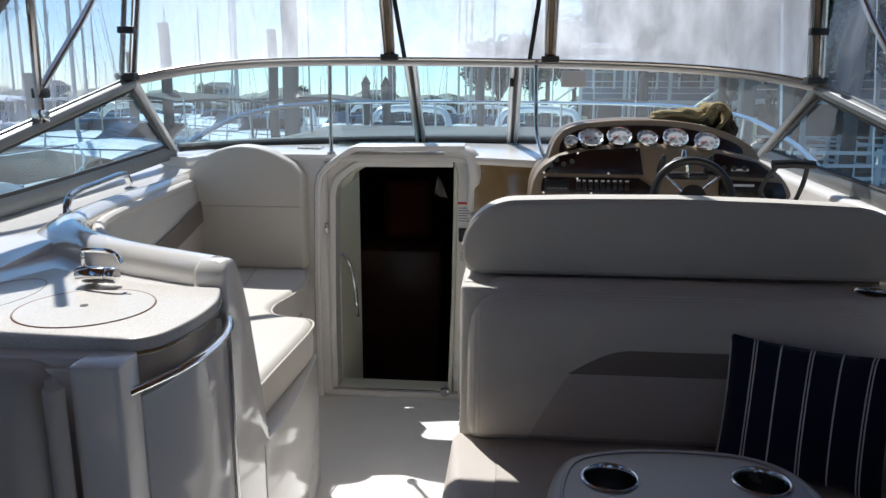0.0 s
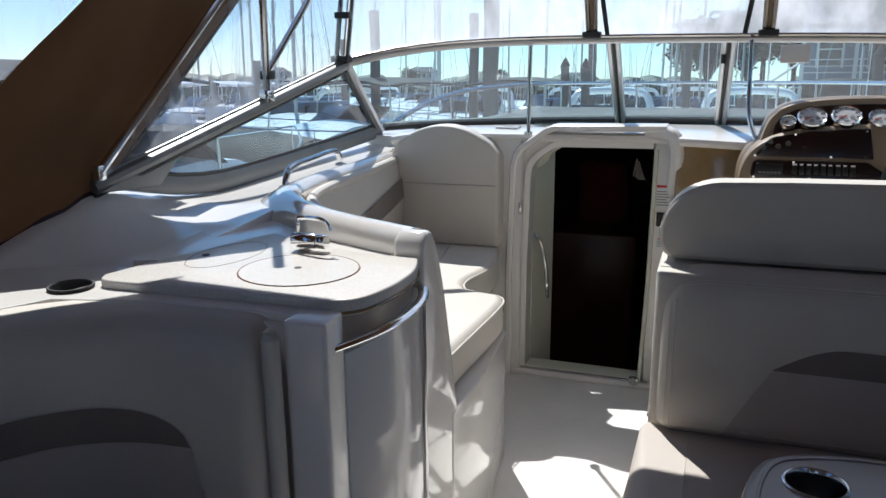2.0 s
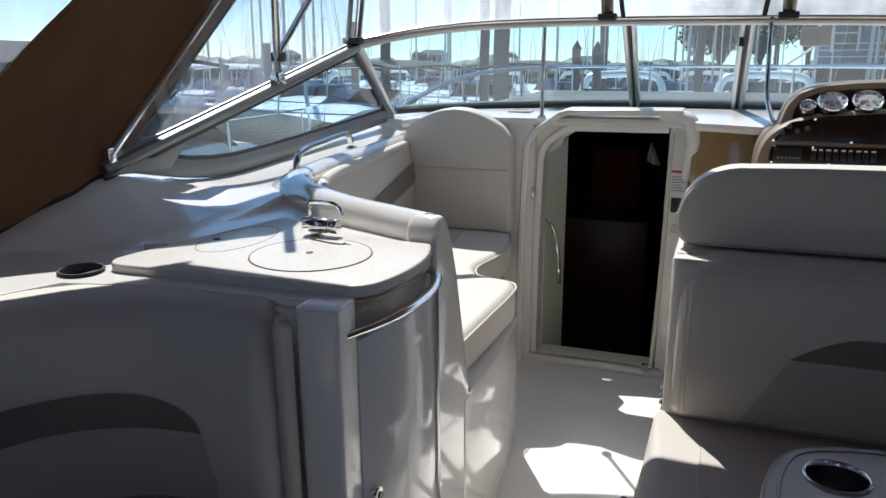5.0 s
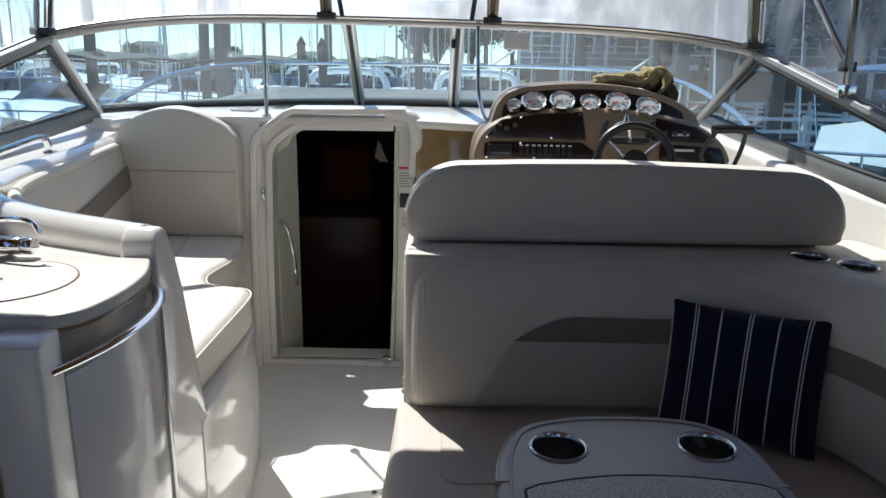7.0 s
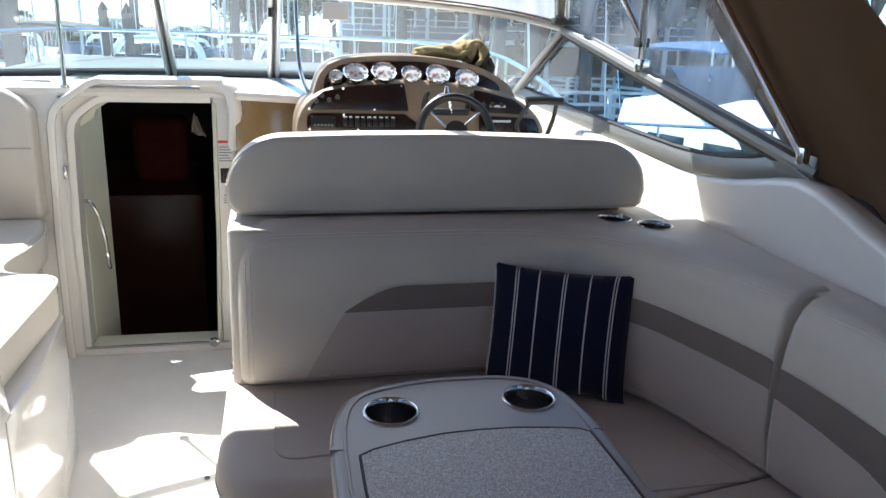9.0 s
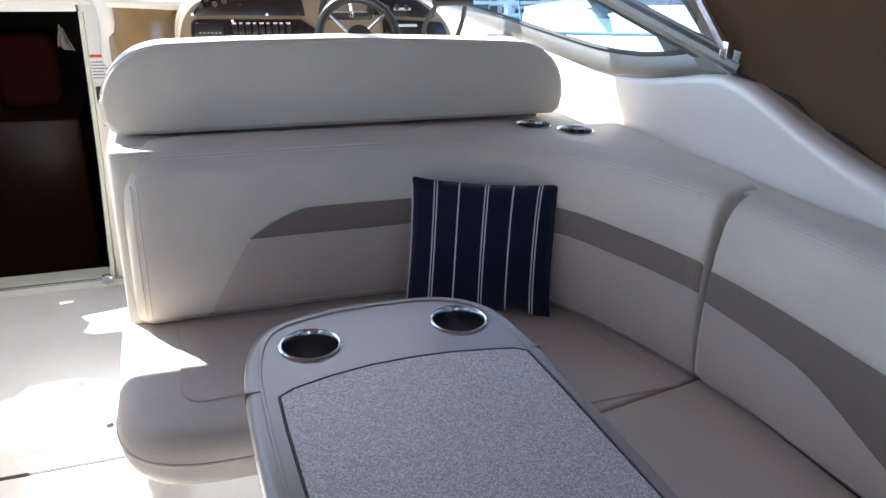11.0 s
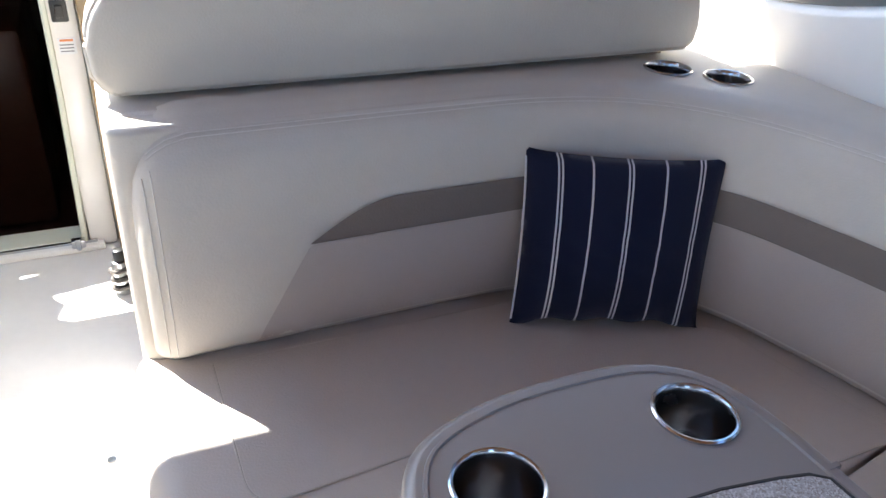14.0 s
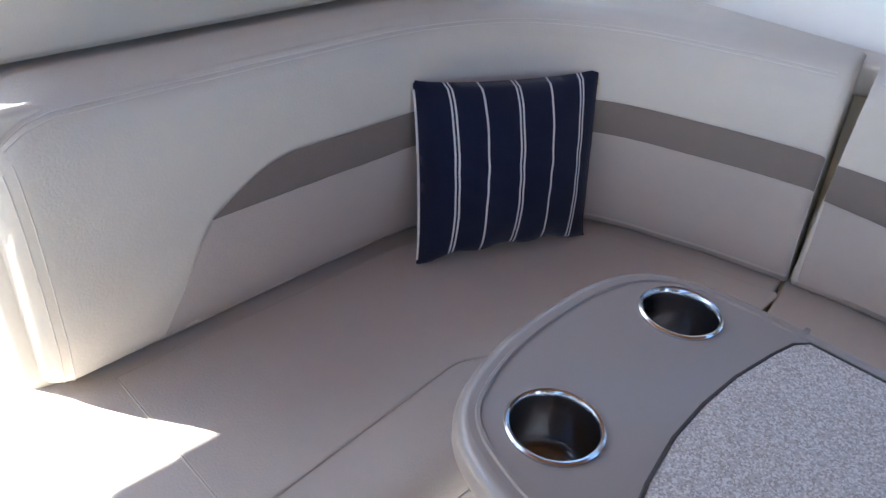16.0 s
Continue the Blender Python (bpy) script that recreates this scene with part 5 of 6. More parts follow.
# ---- doorway details ----
hand = thing("door_grab_rail", "slim stainless grab rail inside the doorway", "grab rail")
part("rail", tube(smooth_path([(-0.545, 3.605, 0.62), (-0.52, 3.60, 0.615), (-0.495, 3.60, 0.56), (-0.478, 3.61, 0.46), (-0.472, 3.615, 0.35), (-0.476, 3.64, 0.325)], 5), 0.0085, 8), STEEL, hand)
cloth = whole("hanging_towel", sheet(lambda u, v: Vector((-0.110 + 0.05 * (u - 0.5) * (0.2 + v) + 0.012 * v, 3.72 + 0.02 * math.sin(9 * u), 0.965 - 0.08 * v - 0.02 * u)), 10, 10, 0.004), TABLEGREY, "small pale cloth hanging in the dark cabin", "cloth")
catch = thing("door_catch", "small steel door catch on the sill", "catch")
part("plate", box(-0.075, -0.035, 3.46, 3.485, 0.022, 0.05, 0.003), STEEL, catch)
part("pin", cyl((-0.055, 3.455, 0), 0.008, 0.022, 0.06), STEEL, catch)
plate = thing("warning_sticker", "white warning sticker with red heading on the door jamb", "sticker", "jamb stickers")
part("paper", box(-0.012, 0.048, 3.4965, 3.4985, 0.795, 0.89), WHITE, plate)
part("heading", box(-0.008, 0.044, 3.4955, 3.4968, 0.876, 0.886), RED, plate)
for k in range(6):
    part("text_line", box(-0.006, 0.044 - 0.006 * (k % 3), 3.4955, 3.4968, 0.803 + 0.011 * k, 0.807 + 0.011 * k), INK, plate)
plate = thing("warning_sticker", "small white sticker with red heading on the door jamb", "sticker", "jamb stickers")
part("paper", box(0.0, 0.046, 3.4965, 3.4985, 0.625, 0.67), WHITE, plate)
part("heading", box(0.006, 0.040, 3.4955, 3.4968, 0.661, 0.667), ORANGE, plate)
for k in range(3):
    part("text_line", box(0.004, 0.040, 3.4955, 3.4968, 0.632 + 0.009 * k, 0.635 + 0.009 * k), INK, plate)
sw = thing("rocker_switch", "black rocker switch plate on the door jamb", "switch")
part("plate", box(-0.003, 0.04, 3.490, 3.4985, 0.715, 0.775, 0.008), BLACK, sw)
part("rocker", box(0.008, 0.029, 3.485, 3.492, 0.728, 0.762, 0.003), BLACK, sw)
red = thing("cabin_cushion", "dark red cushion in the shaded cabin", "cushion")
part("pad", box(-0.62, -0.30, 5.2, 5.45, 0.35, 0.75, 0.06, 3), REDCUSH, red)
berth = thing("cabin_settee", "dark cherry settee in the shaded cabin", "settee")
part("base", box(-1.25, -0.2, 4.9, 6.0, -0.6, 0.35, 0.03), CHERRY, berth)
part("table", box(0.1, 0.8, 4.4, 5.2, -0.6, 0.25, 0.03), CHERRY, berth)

# ---- helm ----
tanp = thing("dash_panel", "glossy tan dash panel beside the cabin door", "dash panel", kind="structure")
part("panel", box(0.064, 0.42, 3.44, 3.5, 0.0, 1.052, 0.006), TANGLOSS, tanp)
console = thing("helm_console", "tan helm console with dark burl panels and gauges", "helm console")


def face_y(z):
    """The dash face leans forward as it rises."""
    return 3.10 + (z - 0.95) * 0.28


def slanted(outline, depth, proud, mat, nm, parent=console, bevel=0.006, label=""):
    bm = prism([(x, z) for x, z in outline], 0.0, depth, "y", bevel, 2)
    for v in bm.verts:
        v.co.y += face_y(v.co.z) - proud
    return part(nm, bm, mat, parent, label)


def curve2(points, steps=6):
    return [(p.x, p.y) for p in smooth_path([(a, b, 0) for a, b in points], steps)]


lower = curve2([(0.272, 0.70), (0.276, 0.92), (0.290, 1.03), (0.345, 1.100), (0.46, 1.143), (0.67, 1.162), (0.90, 1.152), (1.08, 1.115), (1.18, 1.045), (1.215, 0.94), (1.22, 0.70)])
slanted(lower, 0.30, 0.0, TAN, "pod", bevel=0.02)
hood = curve2([(0.345, 1.08), (0.352, 1.12), (0.380, 1.182), (0.445, 1.224), (0.60, 1.244), (0.80, 1.243), (0.96, 1.215), (1.08, 1.155), (1.12, 1.08)])
slanted(hood, 0.20, -0.055, TAN, "hood", bevel=0.016)
inner_hood = curve2([(0.385, 1.11), (0.395, 1.165), (0.45, 1.206), (0.60, 1.225), (0.79, 1.223), (0.94, 1.196), (1.03, 1.160), (1.05, 1.13)])
slanted(inner_hood, 0.02, -0.047, DARKPANEL, "gauge_panel", bevel=0.003)
slanted(round_poly([(0.325, 1.055, 0.01), (0.685, 1.055, 0.005), (0.67, 1.153, 0.004), (0.50, 1.141, 0.06), (0.375, 1.118, 0.05)], 6), 0.02, 0.010, DARKPANEL, "upper_panel", bevel=0.003)
slanted(round_poly([(0.325, 1.045, 0.02), (0.318, 0.985, 0.02), (0.735, 0.985, 0.01), (0.72, 1.012, 0.02), (0.67, 1.045, 0.02)], 6), 0.02, 0.010, DARKPANEL, "switch_panel", bevel=0.003)
slanted(round_poly([(0.915, 1.058, 0.01), (1.16, 1.048, 0.02), (1.08, 1.105, 0.03), (0.93, 1.138, 0.02)], 6), 0.02, 0.010, DARKPANEL, "right_panel", bevel=0.003)
slanted(round_poly([(0.95, 0.985, 0.01), (1.185, 0.985, 0.01), (1.165, 1.036, 0.02), (0.95, 1.045, 0.01)], 5), 0.02, 0.010, DARKPANEL, "right_lower_panel", bevel=0.003)
slanted([(0.335, 0.997), (0.42, 0.997), (0.42, 1.035), (0.335, 1.035)], 0.006, 0.014, BLACK, "radio", bevel=0.002)
for k in range(6):
    slanted([(0.345 + 0.012 * k, 1.004), (0.352 + 0.012 * k, 1.004), (0.352 + 0.012 * k, 1.008), (0.345 + 0.012 * k, 1.008)], 0.004, 0.017, INK, "radio_key", bevel=0)
for k in range(9):
    x = 0.447 + 0.0215 * k
    slanted([(x, 1.002), (x + 0.015, 1.002), (x + 0.015, 1.028), (x, 1.028)], 0.008, 0.016, BLACK, "rocker", bevel=0.002)
    slanted([(x + 0.001, 1.031), (x + 0.014 - 0.003 * (k % 2), 1.031), (x + 0.014 - 0.003 * (k % 2), 1.036), (x + 0.001, 1.036)], 0.003, 0.012, WHITE, "switch_legend", bevel=0)
for x, z in ((0.355, 1.085), (0.40, 1.09), (0.375, 1.105), (0.43, 1.10), (0.965, 1.085), (1.0, 1.085), (1.035, 1.085)):
    bm = cyl((x, 0, z), 0.0085, face_y(z) - 0.019, face_y(z) - 0.006, "y", 12)
    part("knob", bm, BLACK, console)
slanted([(0.99, 1.075), (1.05, 1.075), (1.05, 1.083), (0.99, 1.083)], 0.003, 0.013, WHITE, "legend", bevel=0)
slanted([(0.98, 1.022), (1.07, 1.022), (1.07, 1.030), (0.98, 1.030)], 0.003, 0.013, WHITE, "legend", bevel=0)
for x, z in ((0.33, 1.06), (0.45, 1.13), (0.56, 1.06), (0.66, 1.062), (0.66, 1.144), (0.33, 0.99), (0.50, 0.99), (0.71, 0.99), (0.45, 1.041)):
    part("screw", cyl((x, 0, z), 0.004, face_y(z) - 0.013, face_y(z) - 0.008, "y", 8), CHROME, console)
for x, z, r in ((0.428, 1.158, 0.023), (0.499, 1.173, 0.042), (0.601, 1.178, 0.042), (0.701, 1.172, 0.035), (0.801, 1.175, 0.042), (0.911, 1.163, 0.041)):
    c = Vector((x, face_y(z) + 0.022, z + 0.010))
    r *= 1.03

    def dial(a, q, h=0.0, c=c, r=r):
        # a point on the gauge's leaning face: angle, share of its radius, height over it
        return c + q * r * Vector((math.cos(a), 0.74 * math.sin(a), 0.67 * math.sin(a))) + h * Vector((0, -0.67, 0.74))

    turn_full = [2 * math.pi * k / 28 for k in range(28)]
    g = part("gauge", loft([[dial(a, 1.0, -0.02) for a in turn_full], [dial(a, 1.0, 0.004) for a in turn_full]]), DIAL, console, "round white-faced gauge")
    part("sleeve", loft([[dial(a, 1.03, -0.075) for a in turn_full], [dial(a, 1.03, -0.008) for a in turn_full]]), DARKPANEL, g)
    part("bezel", loft([[dial(a, q, h) for a in turn_full] for q, h in ((1.06, -0.01), (1.08, 0.006), (1.02, 0.0095), (0.93, 0.0075), (0.90, 0.0042))], True, False), CHROME, g)
    for k in range(9):
        a = radians(220 - 32.5 * k)
        part("tick", tube([dial(a, 0.68, 0.0048), dial(a, 0.86, 0.0048)], 0.0013, 4), BLACK, g)
    for a in (200, 340, 265) if r > 0.034 else (230,):
        p = dial(radians(a), 0.42)
        part("sub_dial", loft([[p + 0.17 * (dial(b, 1.0, h) - c) for b in turn_full[::2]] for h in (0.02, 0.032)]), INK, g)
    part("needle", tube([dial(0, 0, 0.006), dial(radians(212), 0.62, 0.006)], 0.0016, 4), RED if r > 0.034 else BLACK, g)
wheel = thing("steering_wheel", "black steering wheel with polished spokes", "steering wheel")
W = Vector((0.816, 2.93, 1.006))
tilt = Matrix.Rotation(radians(-20), 3, "X")


def on_wheel(a, r, h=0.0):
    return W + tilt @ Vector((r * math.cos(a), h, r * math.sin(a)))


part("rim", tube([on_wheel(2 * math.pi * k / 48, 0.126) for k in range(49)], 0.0145, 10, up=(0.1, 1, 0.1)), BLACK, wheel)
for a in (radians(40), radians(140), radians(270)):
    part("spoke", tube([on_wheel(a, 0.03, 0.02), on_wheel(a, 0.075, 0.015), on_wheel(a, 0.124)], [0.020, 0.016, 0.012], 8, flat=0.4), CHROME, wheel)
part("hub", tube([W + tilt @ Vector((0, -0.012, 0)), W + tilt @ Vector((0, 0.05, 0))], 0.042, 20), BLACK, wheel)
part("column", tube([W + tilt @ Vector((0, 0.05, 0)), W + Vector((0, 0.18, -0.06))], 0.03, 12), BLACK, wheel)
for px in (0.735, 0.895):
    brk = thing("plotter_bracket", "black upright bracket with chrome knob on the console", "bracket", "console brackets")
    part("arm", tube(smooth_path([(px, 3.10, 1.055), (px - 0.005, 3.06, 1.09), (px + 0.004, 3.05, 1.135)], 4), [0.011] * 8 + [0.006], 8), BLACK, brk)
bar = thing("plotter_mount", "black bar with curved chrome stalk on the console", "mount")
part("bar", box(0.735, 0.895, 3.05, 3.085, 1.05, 1.075, 0.008), BLACK, bar)
part("stalk", tube(smooth_path([(0.745, 3.04, 1.075), (0.765, 3.03, 1.115), (0.80, 3.03, 1.125), (0.815, 3.03, 1.09), (0.82, 3.035, 1.06)], 5), 0.006, 8), CHROME, bar)
part("ball", tube([(0.80, 3.03, 1.125), (0.80, 3.03, 1.155)], [0.014, 0.006], 10), CHROME, bar)
thr = thing("throttle", "black twin throttle levers with chrome base", "throttle")
part("base", box(1.10, 1.21, 2.93, 3.08, 0.94, 0.995, 0.012), CHROME, thr)
part("handle", tube([(1.07, 2.95, 1.118), (1.14, 2.95, 1.122), (1.205, 2.95, 1.118)], 0.015, 10), BLACK, thr, "black grip")
part("lever", tube(smooth_path([(1.08, 3.0, 0.98), (1.05, 2.98, 1.03), (1.085, 2.955, 1.11)], 5), 0.008, 8), BLACK, thr)
part("lever", tube(smooth_path([(1.17, 3.0, 0.98), (1.185, 2.98, 1.05), (1.185, 2.955, 1.115)], 5), 0.008, 8), BLACK, thr)

# crumpled canvas bag on the dash
def bag():
    ob = thing("canvas_bag", "crumpled olive canvas bag lying on the helm hood", "bag")
    for c, r, nm in (((0.815, 3.36, 1.252), (0.075, 0.055, 0.027), "fold"), ((0.885, 3.36, 1.258), (0.065, 0.06, 0.031), "fold"), ((0.952, 3.37, 1.262), (0.040, 0.05, 0.046), "fold"), ((1.005, 3.39, 1.245), (0.045, 0.055, 0.055), "lining"), ((1.03, 3.39, 1.20), (0.042, 0.06, 0.05), "lining")):
        bm = bmesh.new()
        bmesh.ops.create_icosphere(bm, subdivisions=4, radius=1)
        for v in bm.verts:
            d = v.co.copy()
            k = 1 + 0.22 * noise.noise(d * 1.6 + Vector(c) * 9) + 0.16 * abs(noise.noise(d * 3.1 + Vector(c) * 4)) + 0.05 * noise.noise(d * 9)
            k -= 0.10 * max(0, math.sin(7 * d.x + 3 * d.z + 5 * c[0])) ** 4
            v.co = Vector(c) + Vector((d.x * r[0] * k, d.y * r[1] * k, max(-0.75, d.z) * r[2] * k))
        part(nm, bm, OLIVE if nm == "fold" else OLIVE_DARK, ob, sharp=80)
    strap = smooth_path([(0.945, 3.32, 1.25), (0.955, 3.31, 1.295), (0.985, 3.32, 1.305), (1.01, 3.32, 1.285), (1.0, 3.31, 1.24), (0.985, 3.32, 1.215)], 6)
    part("strap", tube(strap, 0.02, 8, flat=0.35), OLIVE, ob)
    part("hem", tube(smooth_path([(0.755, 3.31, 1.245), (0.82, 3.295, 1.262), (0.90, 3.295, 1.25), (0.95, 3.31, 1.272)], 5), 0.008, 6), OLIVE, ob)


bag()

# bow rail on the foredeck
bow_rail = thing("bow_rail", "polished stainless bow rail round the foredeck", "rail")
half = [(-1.50, 4.0, 0.98), (-1.50, 4.4, 1.08), (-1.45, 5.1, 1.18), (-1.30, 6.0, 1.21), (-1.02, 7.0, 1.20), (-0.55, 8.0, 1.18), (0.08, 8.5, 1.17)]
full = half + [(2 * MID - x, y, z) for x, y, z in reversed(half[:-1])]
railp = smooth_path(full, 6)
part("top_rail", tube(railp, 0.0145, 8), STEEL, bow_rail)
for x, y, z in full[1:-1]:
    part("stanchion", tube([(x, y, z), (x, y + 0.05, 1.055 - 0.035 * (y - 3.6) - 0.1)], 0.011, 8), STEEL, bow_rail)


# ---- the marina outside, in its own tilted frame ----
def put(ob, x, y, z=0.0, turn=0.0):
    ob.matrix_world = EXT @ pose(x, y, z, 0, 0, turn)
    return ob


def bare(name, label, category, group="", kind=""):
    return tagged(new(name), label, category, group, kind)


def piece(name, bm, mat, parent, label="", smooth=True, sharp=35):
    """A part given in its thing's own frame."""
    bmesh.ops.recalc_face_normals(bm, faces=bm.faces)
    me = bpy.data.meshes.new(name)
    for f in bm.faces:
        f.smooth = smooth
    for e in bm.edges:
        if smooth and len(e.link_faces) == 2 and e.calc_face_angle(0) > radians(sharp):
            e.smooth = False
    bm.to_mesh(me)
    bm.free()
    me.materials.append(mat)
    ob = new(name, me)
    ob.parent = parent
    if label:
        ob["label"] = label
    return ob


water = whole("water", sheet(lambda u, v: Vector(((u - 0.5) * 3000, (v - 0.5) * 3000, 0)), 2, 2), WATER, "dark rippled harbour water", "water", kind="structure")
water.matrix_world = EXT
bank = tagged(piece("ground", prism([(-1400, 62), (-60, 135), (-12, 130), (-6, 52), (9, 40), (16, 33), (30, 27), (70, 12), (1400, -200), (1400, 1400), (-1400, 1400)], -1.0, 0.55, "z", 0.2, 1), GRASS, None), "grassy bank along the marina", "ground", kind="structure")
bank.matrix_world = EXT


def boat(x, y, turn, n=9.0, beam=3.0, label="white cabin cruiser moored in the marina", hull=HULL, top=None, cabin=True, mast=0, arch=False, rails=True, flare=1.0, cover=None, gear=False):
    """A moored boat; bow along its own +y."""
    ob = bare("motor_boat", label, "boat", "moored boats")
    rings = []
    for k in range(15):
        t = k / 14
        w = beam / 2 * (1 - max(0.0, (t - 0.45) / 0.55) ** 2.2) * (0.92 + 0.08 * min(1, t * 3))
        w = max(w, 0.03)
        deck = (0.95 + 0.45 * t * t) * flare
        yy = -n / 2 + n * t
        keel = -0.35 + 0.9 * max(0, t - 0.8)
        rings.append([(-w, yy, deck), (-w * 0.98, yy, deck - 0.12), (-w * 0.82, yy, 0.15), (-w * 0.55, yy, -0.1), (0, yy, keel), (w * 0.55, yy, -0.1), (w * 0.82, yy, 0.15), (w * 0.98, yy, deck - 0.12), (w, yy, deck), (w * 0.7, yy, deck + 0.05), (0, yy, deck + 0.09), (-w * 0.7, yy, deck + 0.05)])
    piece("hull", loft(rings), hull, ob, sharp=40)
    piece("rub_rail", tube([Vector(r[0]) + Vector((-0.02, 0, -0.06)) for r in rings], 0.035, 6), GASKET, ob)
    piece("rub_rail", tube([Vector(r[8]) + Vector((0.02, 0, -0.06)) for r in rings], 0.035, 6), GASKET, ob)
    h = 1.05 * flare
    # whip aerials and fishing rods standing up from the cockpit
    for j, sx in enumerate((-0.36, 0.38, 0.1)[:2 + int(n * 10) % 2]):
        piece("aerial", tube([(sx * beam, -n * 0.16 * (j + 1), h), (sx * beam * 1.08, -n * 0.16 * (j + 1) - 0.35, h + 2.6 + 0.9 * j)], [0.02, 0.009], 5), WHITE, ob)
    if cabin:
        c = loft([[(-s * beam * 0.40, yy, h), (-s * beam * 0.34, yy, zz), (-s * beam * 0.15, yy, zz + 0.06), (s * beam * 0.15, yy, zz + 0.06), (s * beam * 0.34, yy, zz), (s * beam * 0.40, yy, h)] for yy, zz, s in ((-n * 0.12, h + 0.75, 1), (n * 0.0, h + 0.78, 1), (n * 0.08, h + 0.70, 0.97), (n * 0.22, h + 0.30, 0.85), (n * 0.36, h + 0.12, 0.5))])
        piece("cabin", c, HULL, ob, sharp=30)
        shield = loft([[(-beam * 0.36, n * 0.02, h + 0.72), (-beam * 0.34, -n * 0.05, h + 1.15), (beam * 0.34, -n * 0.05, h + 1.15), (beam * 0.36, n * 0.02, h + 0.72)], [(-beam * 0.365, n * 0.03, h + 0.72), (-beam * 0.345, -n * 0.04, h + 1.15), (beam * 0.345, -n * 0.04, h + 1.15), (beam * 0.365, n * 0.03, h + 0.72)]], True, True)
        piece("windscreen", shield, SHADEGLASS, ob, "dark tinted windscreen")
        for sx in (-1, 1):
            for yy in (-0.02, 0.07, 0.15):
                bmw = box(-0.01, 0.01, -n * 0.03, n * 0.03, -0.09, 0.09, 0.004)
                for v in bmw.verts:
                    v.co += Vector((sx * beam * (0.382 - 0.05 * max(0, yy - 0.05) * 6), n * yy, h + 0.36 - 0.8 * max(0, yy - 0.05)))
                piece("window", bmw, SHADEGLASS, ob, "dark cabin window")
    if top:
        z = h + 1.75
        piece("canopy", sheet(lambda u, v: Vector(((u - 0.5) * beam * 0.8, -n * 0.32 + n * 0.32 * v, z + 0.14 * math.sin(math.pi * u) - 0.08 * (2 * v - 1) ** 2)), 10, 8, 0.04), top, ob, "stretched canopy")
        for sx in (-1, 1):
            for yy in (-0.30, -0.02):
                piece("canopy_pole", tube([(sx * beam * 0.42, n * yy * 0.8, h), (sx * beam * 0.40, n * yy, z)], 0.02, 6), STEEL, ob)
    if arch:
        piece("arch", tube(smooth_path([(-beam * 0.45, -n * 0.22, h), (-beam * 0.40, -n * 0.27, h + 1.2), (-beam * 0.25, -n * 0.29, h + 1.5), (beam * 0.25, -n * 0.29, h + 1.5), (beam * 0.40, -n * 0.27, h + 1.2), (beam * 0.45, -n * 0.22, h)], 4), 0.11, 8), HULL, ob)
        piece("antenna", tube([(beam * 0.2, -n * 0.29, h + 1.5), (beam * 0.22, -n * 0.32, h + 3.6)], 0.012, 5), WHITE, ob)
    if rails:
        pts = [Vector((r[0][0] * 0.94, r[0][1], r[0][2] + 0.55)) for r in rings[6:]] + [Vector((r[8][0] * 0.94, r[8][1], r[8][2] + 0.55)) for r in reversed(rings[6:])]
        piece("rail", tube(pts, 0.018, 6), STEEL, ob)
        for q in pts[::2]:
            piece("stanchion", tube([q, q - Vector((0, 0, 0.55))], 0.014, 5), STEEL, ob)
    if gear:
        yb = n * 0.30
        zb = (0.95 + 0.45 * 0.64) * flare + 0.08
        piece("hatch", box(-0.28, 0.28, n * 0.24 - 0.25, n * 0.24 + 0.25, zb - 0.02, zb + 0.05, 0.02), SHADEGLASS, ob, "dark deck hatch")
        piece("windlass", cyl((0, yb, 0), 0.11, zb, zb + 0.16, bevel=0.02), CHROME, ob, "chrome anchor windlass")
        piece("windlass_base", box(-0.16, 0.16, yb - 0.2, yb + 0.2, zb - 0.03, zb + 0.03, 0.01), STEEL, ob)
        piece("rope_coil", tube([((0.16 + 0.03 * math.sin(k * 0.9)) * math.cos(k * 0.45) + 0.4, (0.16 + 0.03 * math.cos(k * 1.3)) * math.sin(k * 0.45) + yb - 0.35, zb - 0.02 + 0.0025 * k) for k in range(60)], 0.022, 6), DOCKWOOD, ob, "coiled grey dock line")
        for sx in (-1, 1):
            piece("cleat", tube([(sx * 0.55, yb - 0.62, zb + 0.05), (sx * 0.55, yb - 0.32, zb + 0.05)], 0.025, 8), CHROME, ob)
            piece("cleat_foot", box(sx * 0.55 - 0.03, sx * 0.55 + 0.03, yb - 0.52, yb - 0.42, zb - 0.08, zb + 0.05, 0.005), CHROME, ob)
    if cover:
        piece("cover", sheet(lambda u, v: Vector(((u - 0.5) * beam * 0.95, -n * 0.48 + n * 0.55 * v, h + 0.1 + 0.75 * math.sin(math.pi * u) ** 0.6 * (0.6 + 0.4 * math.sin(math.pi * v)))), 12, 10, 0.03), cover, ob, "fitted boat cover")
    if mast:
        piece("mast", tube([(0, n * 0.05, h), (0, n * 0.05, h + mast)], 0.06, 8), ALU, ob)
        piece("boom", tube([(0, n * 0.05, h + 1.1), (0, -n * 0.35, h + 1.1)], 0.07, 8), COVERBLUE, ob)
        for sx in (-1, 1):
            piece("shroud", tube([(sx * beam * 0.45, 0, h), (0, n * 0.05, h + mast)], 0.01, 4), STEEL, ob)
        piece("spreader", tube([(-beam * 0.25, n * 0.05, h + mast * 0.6), (beam * 0.25, n * 0.05, h + mast * 0.6)], 0.02, 5), ALU, ob)
    return put(ob, x, y, 0.0, turn)


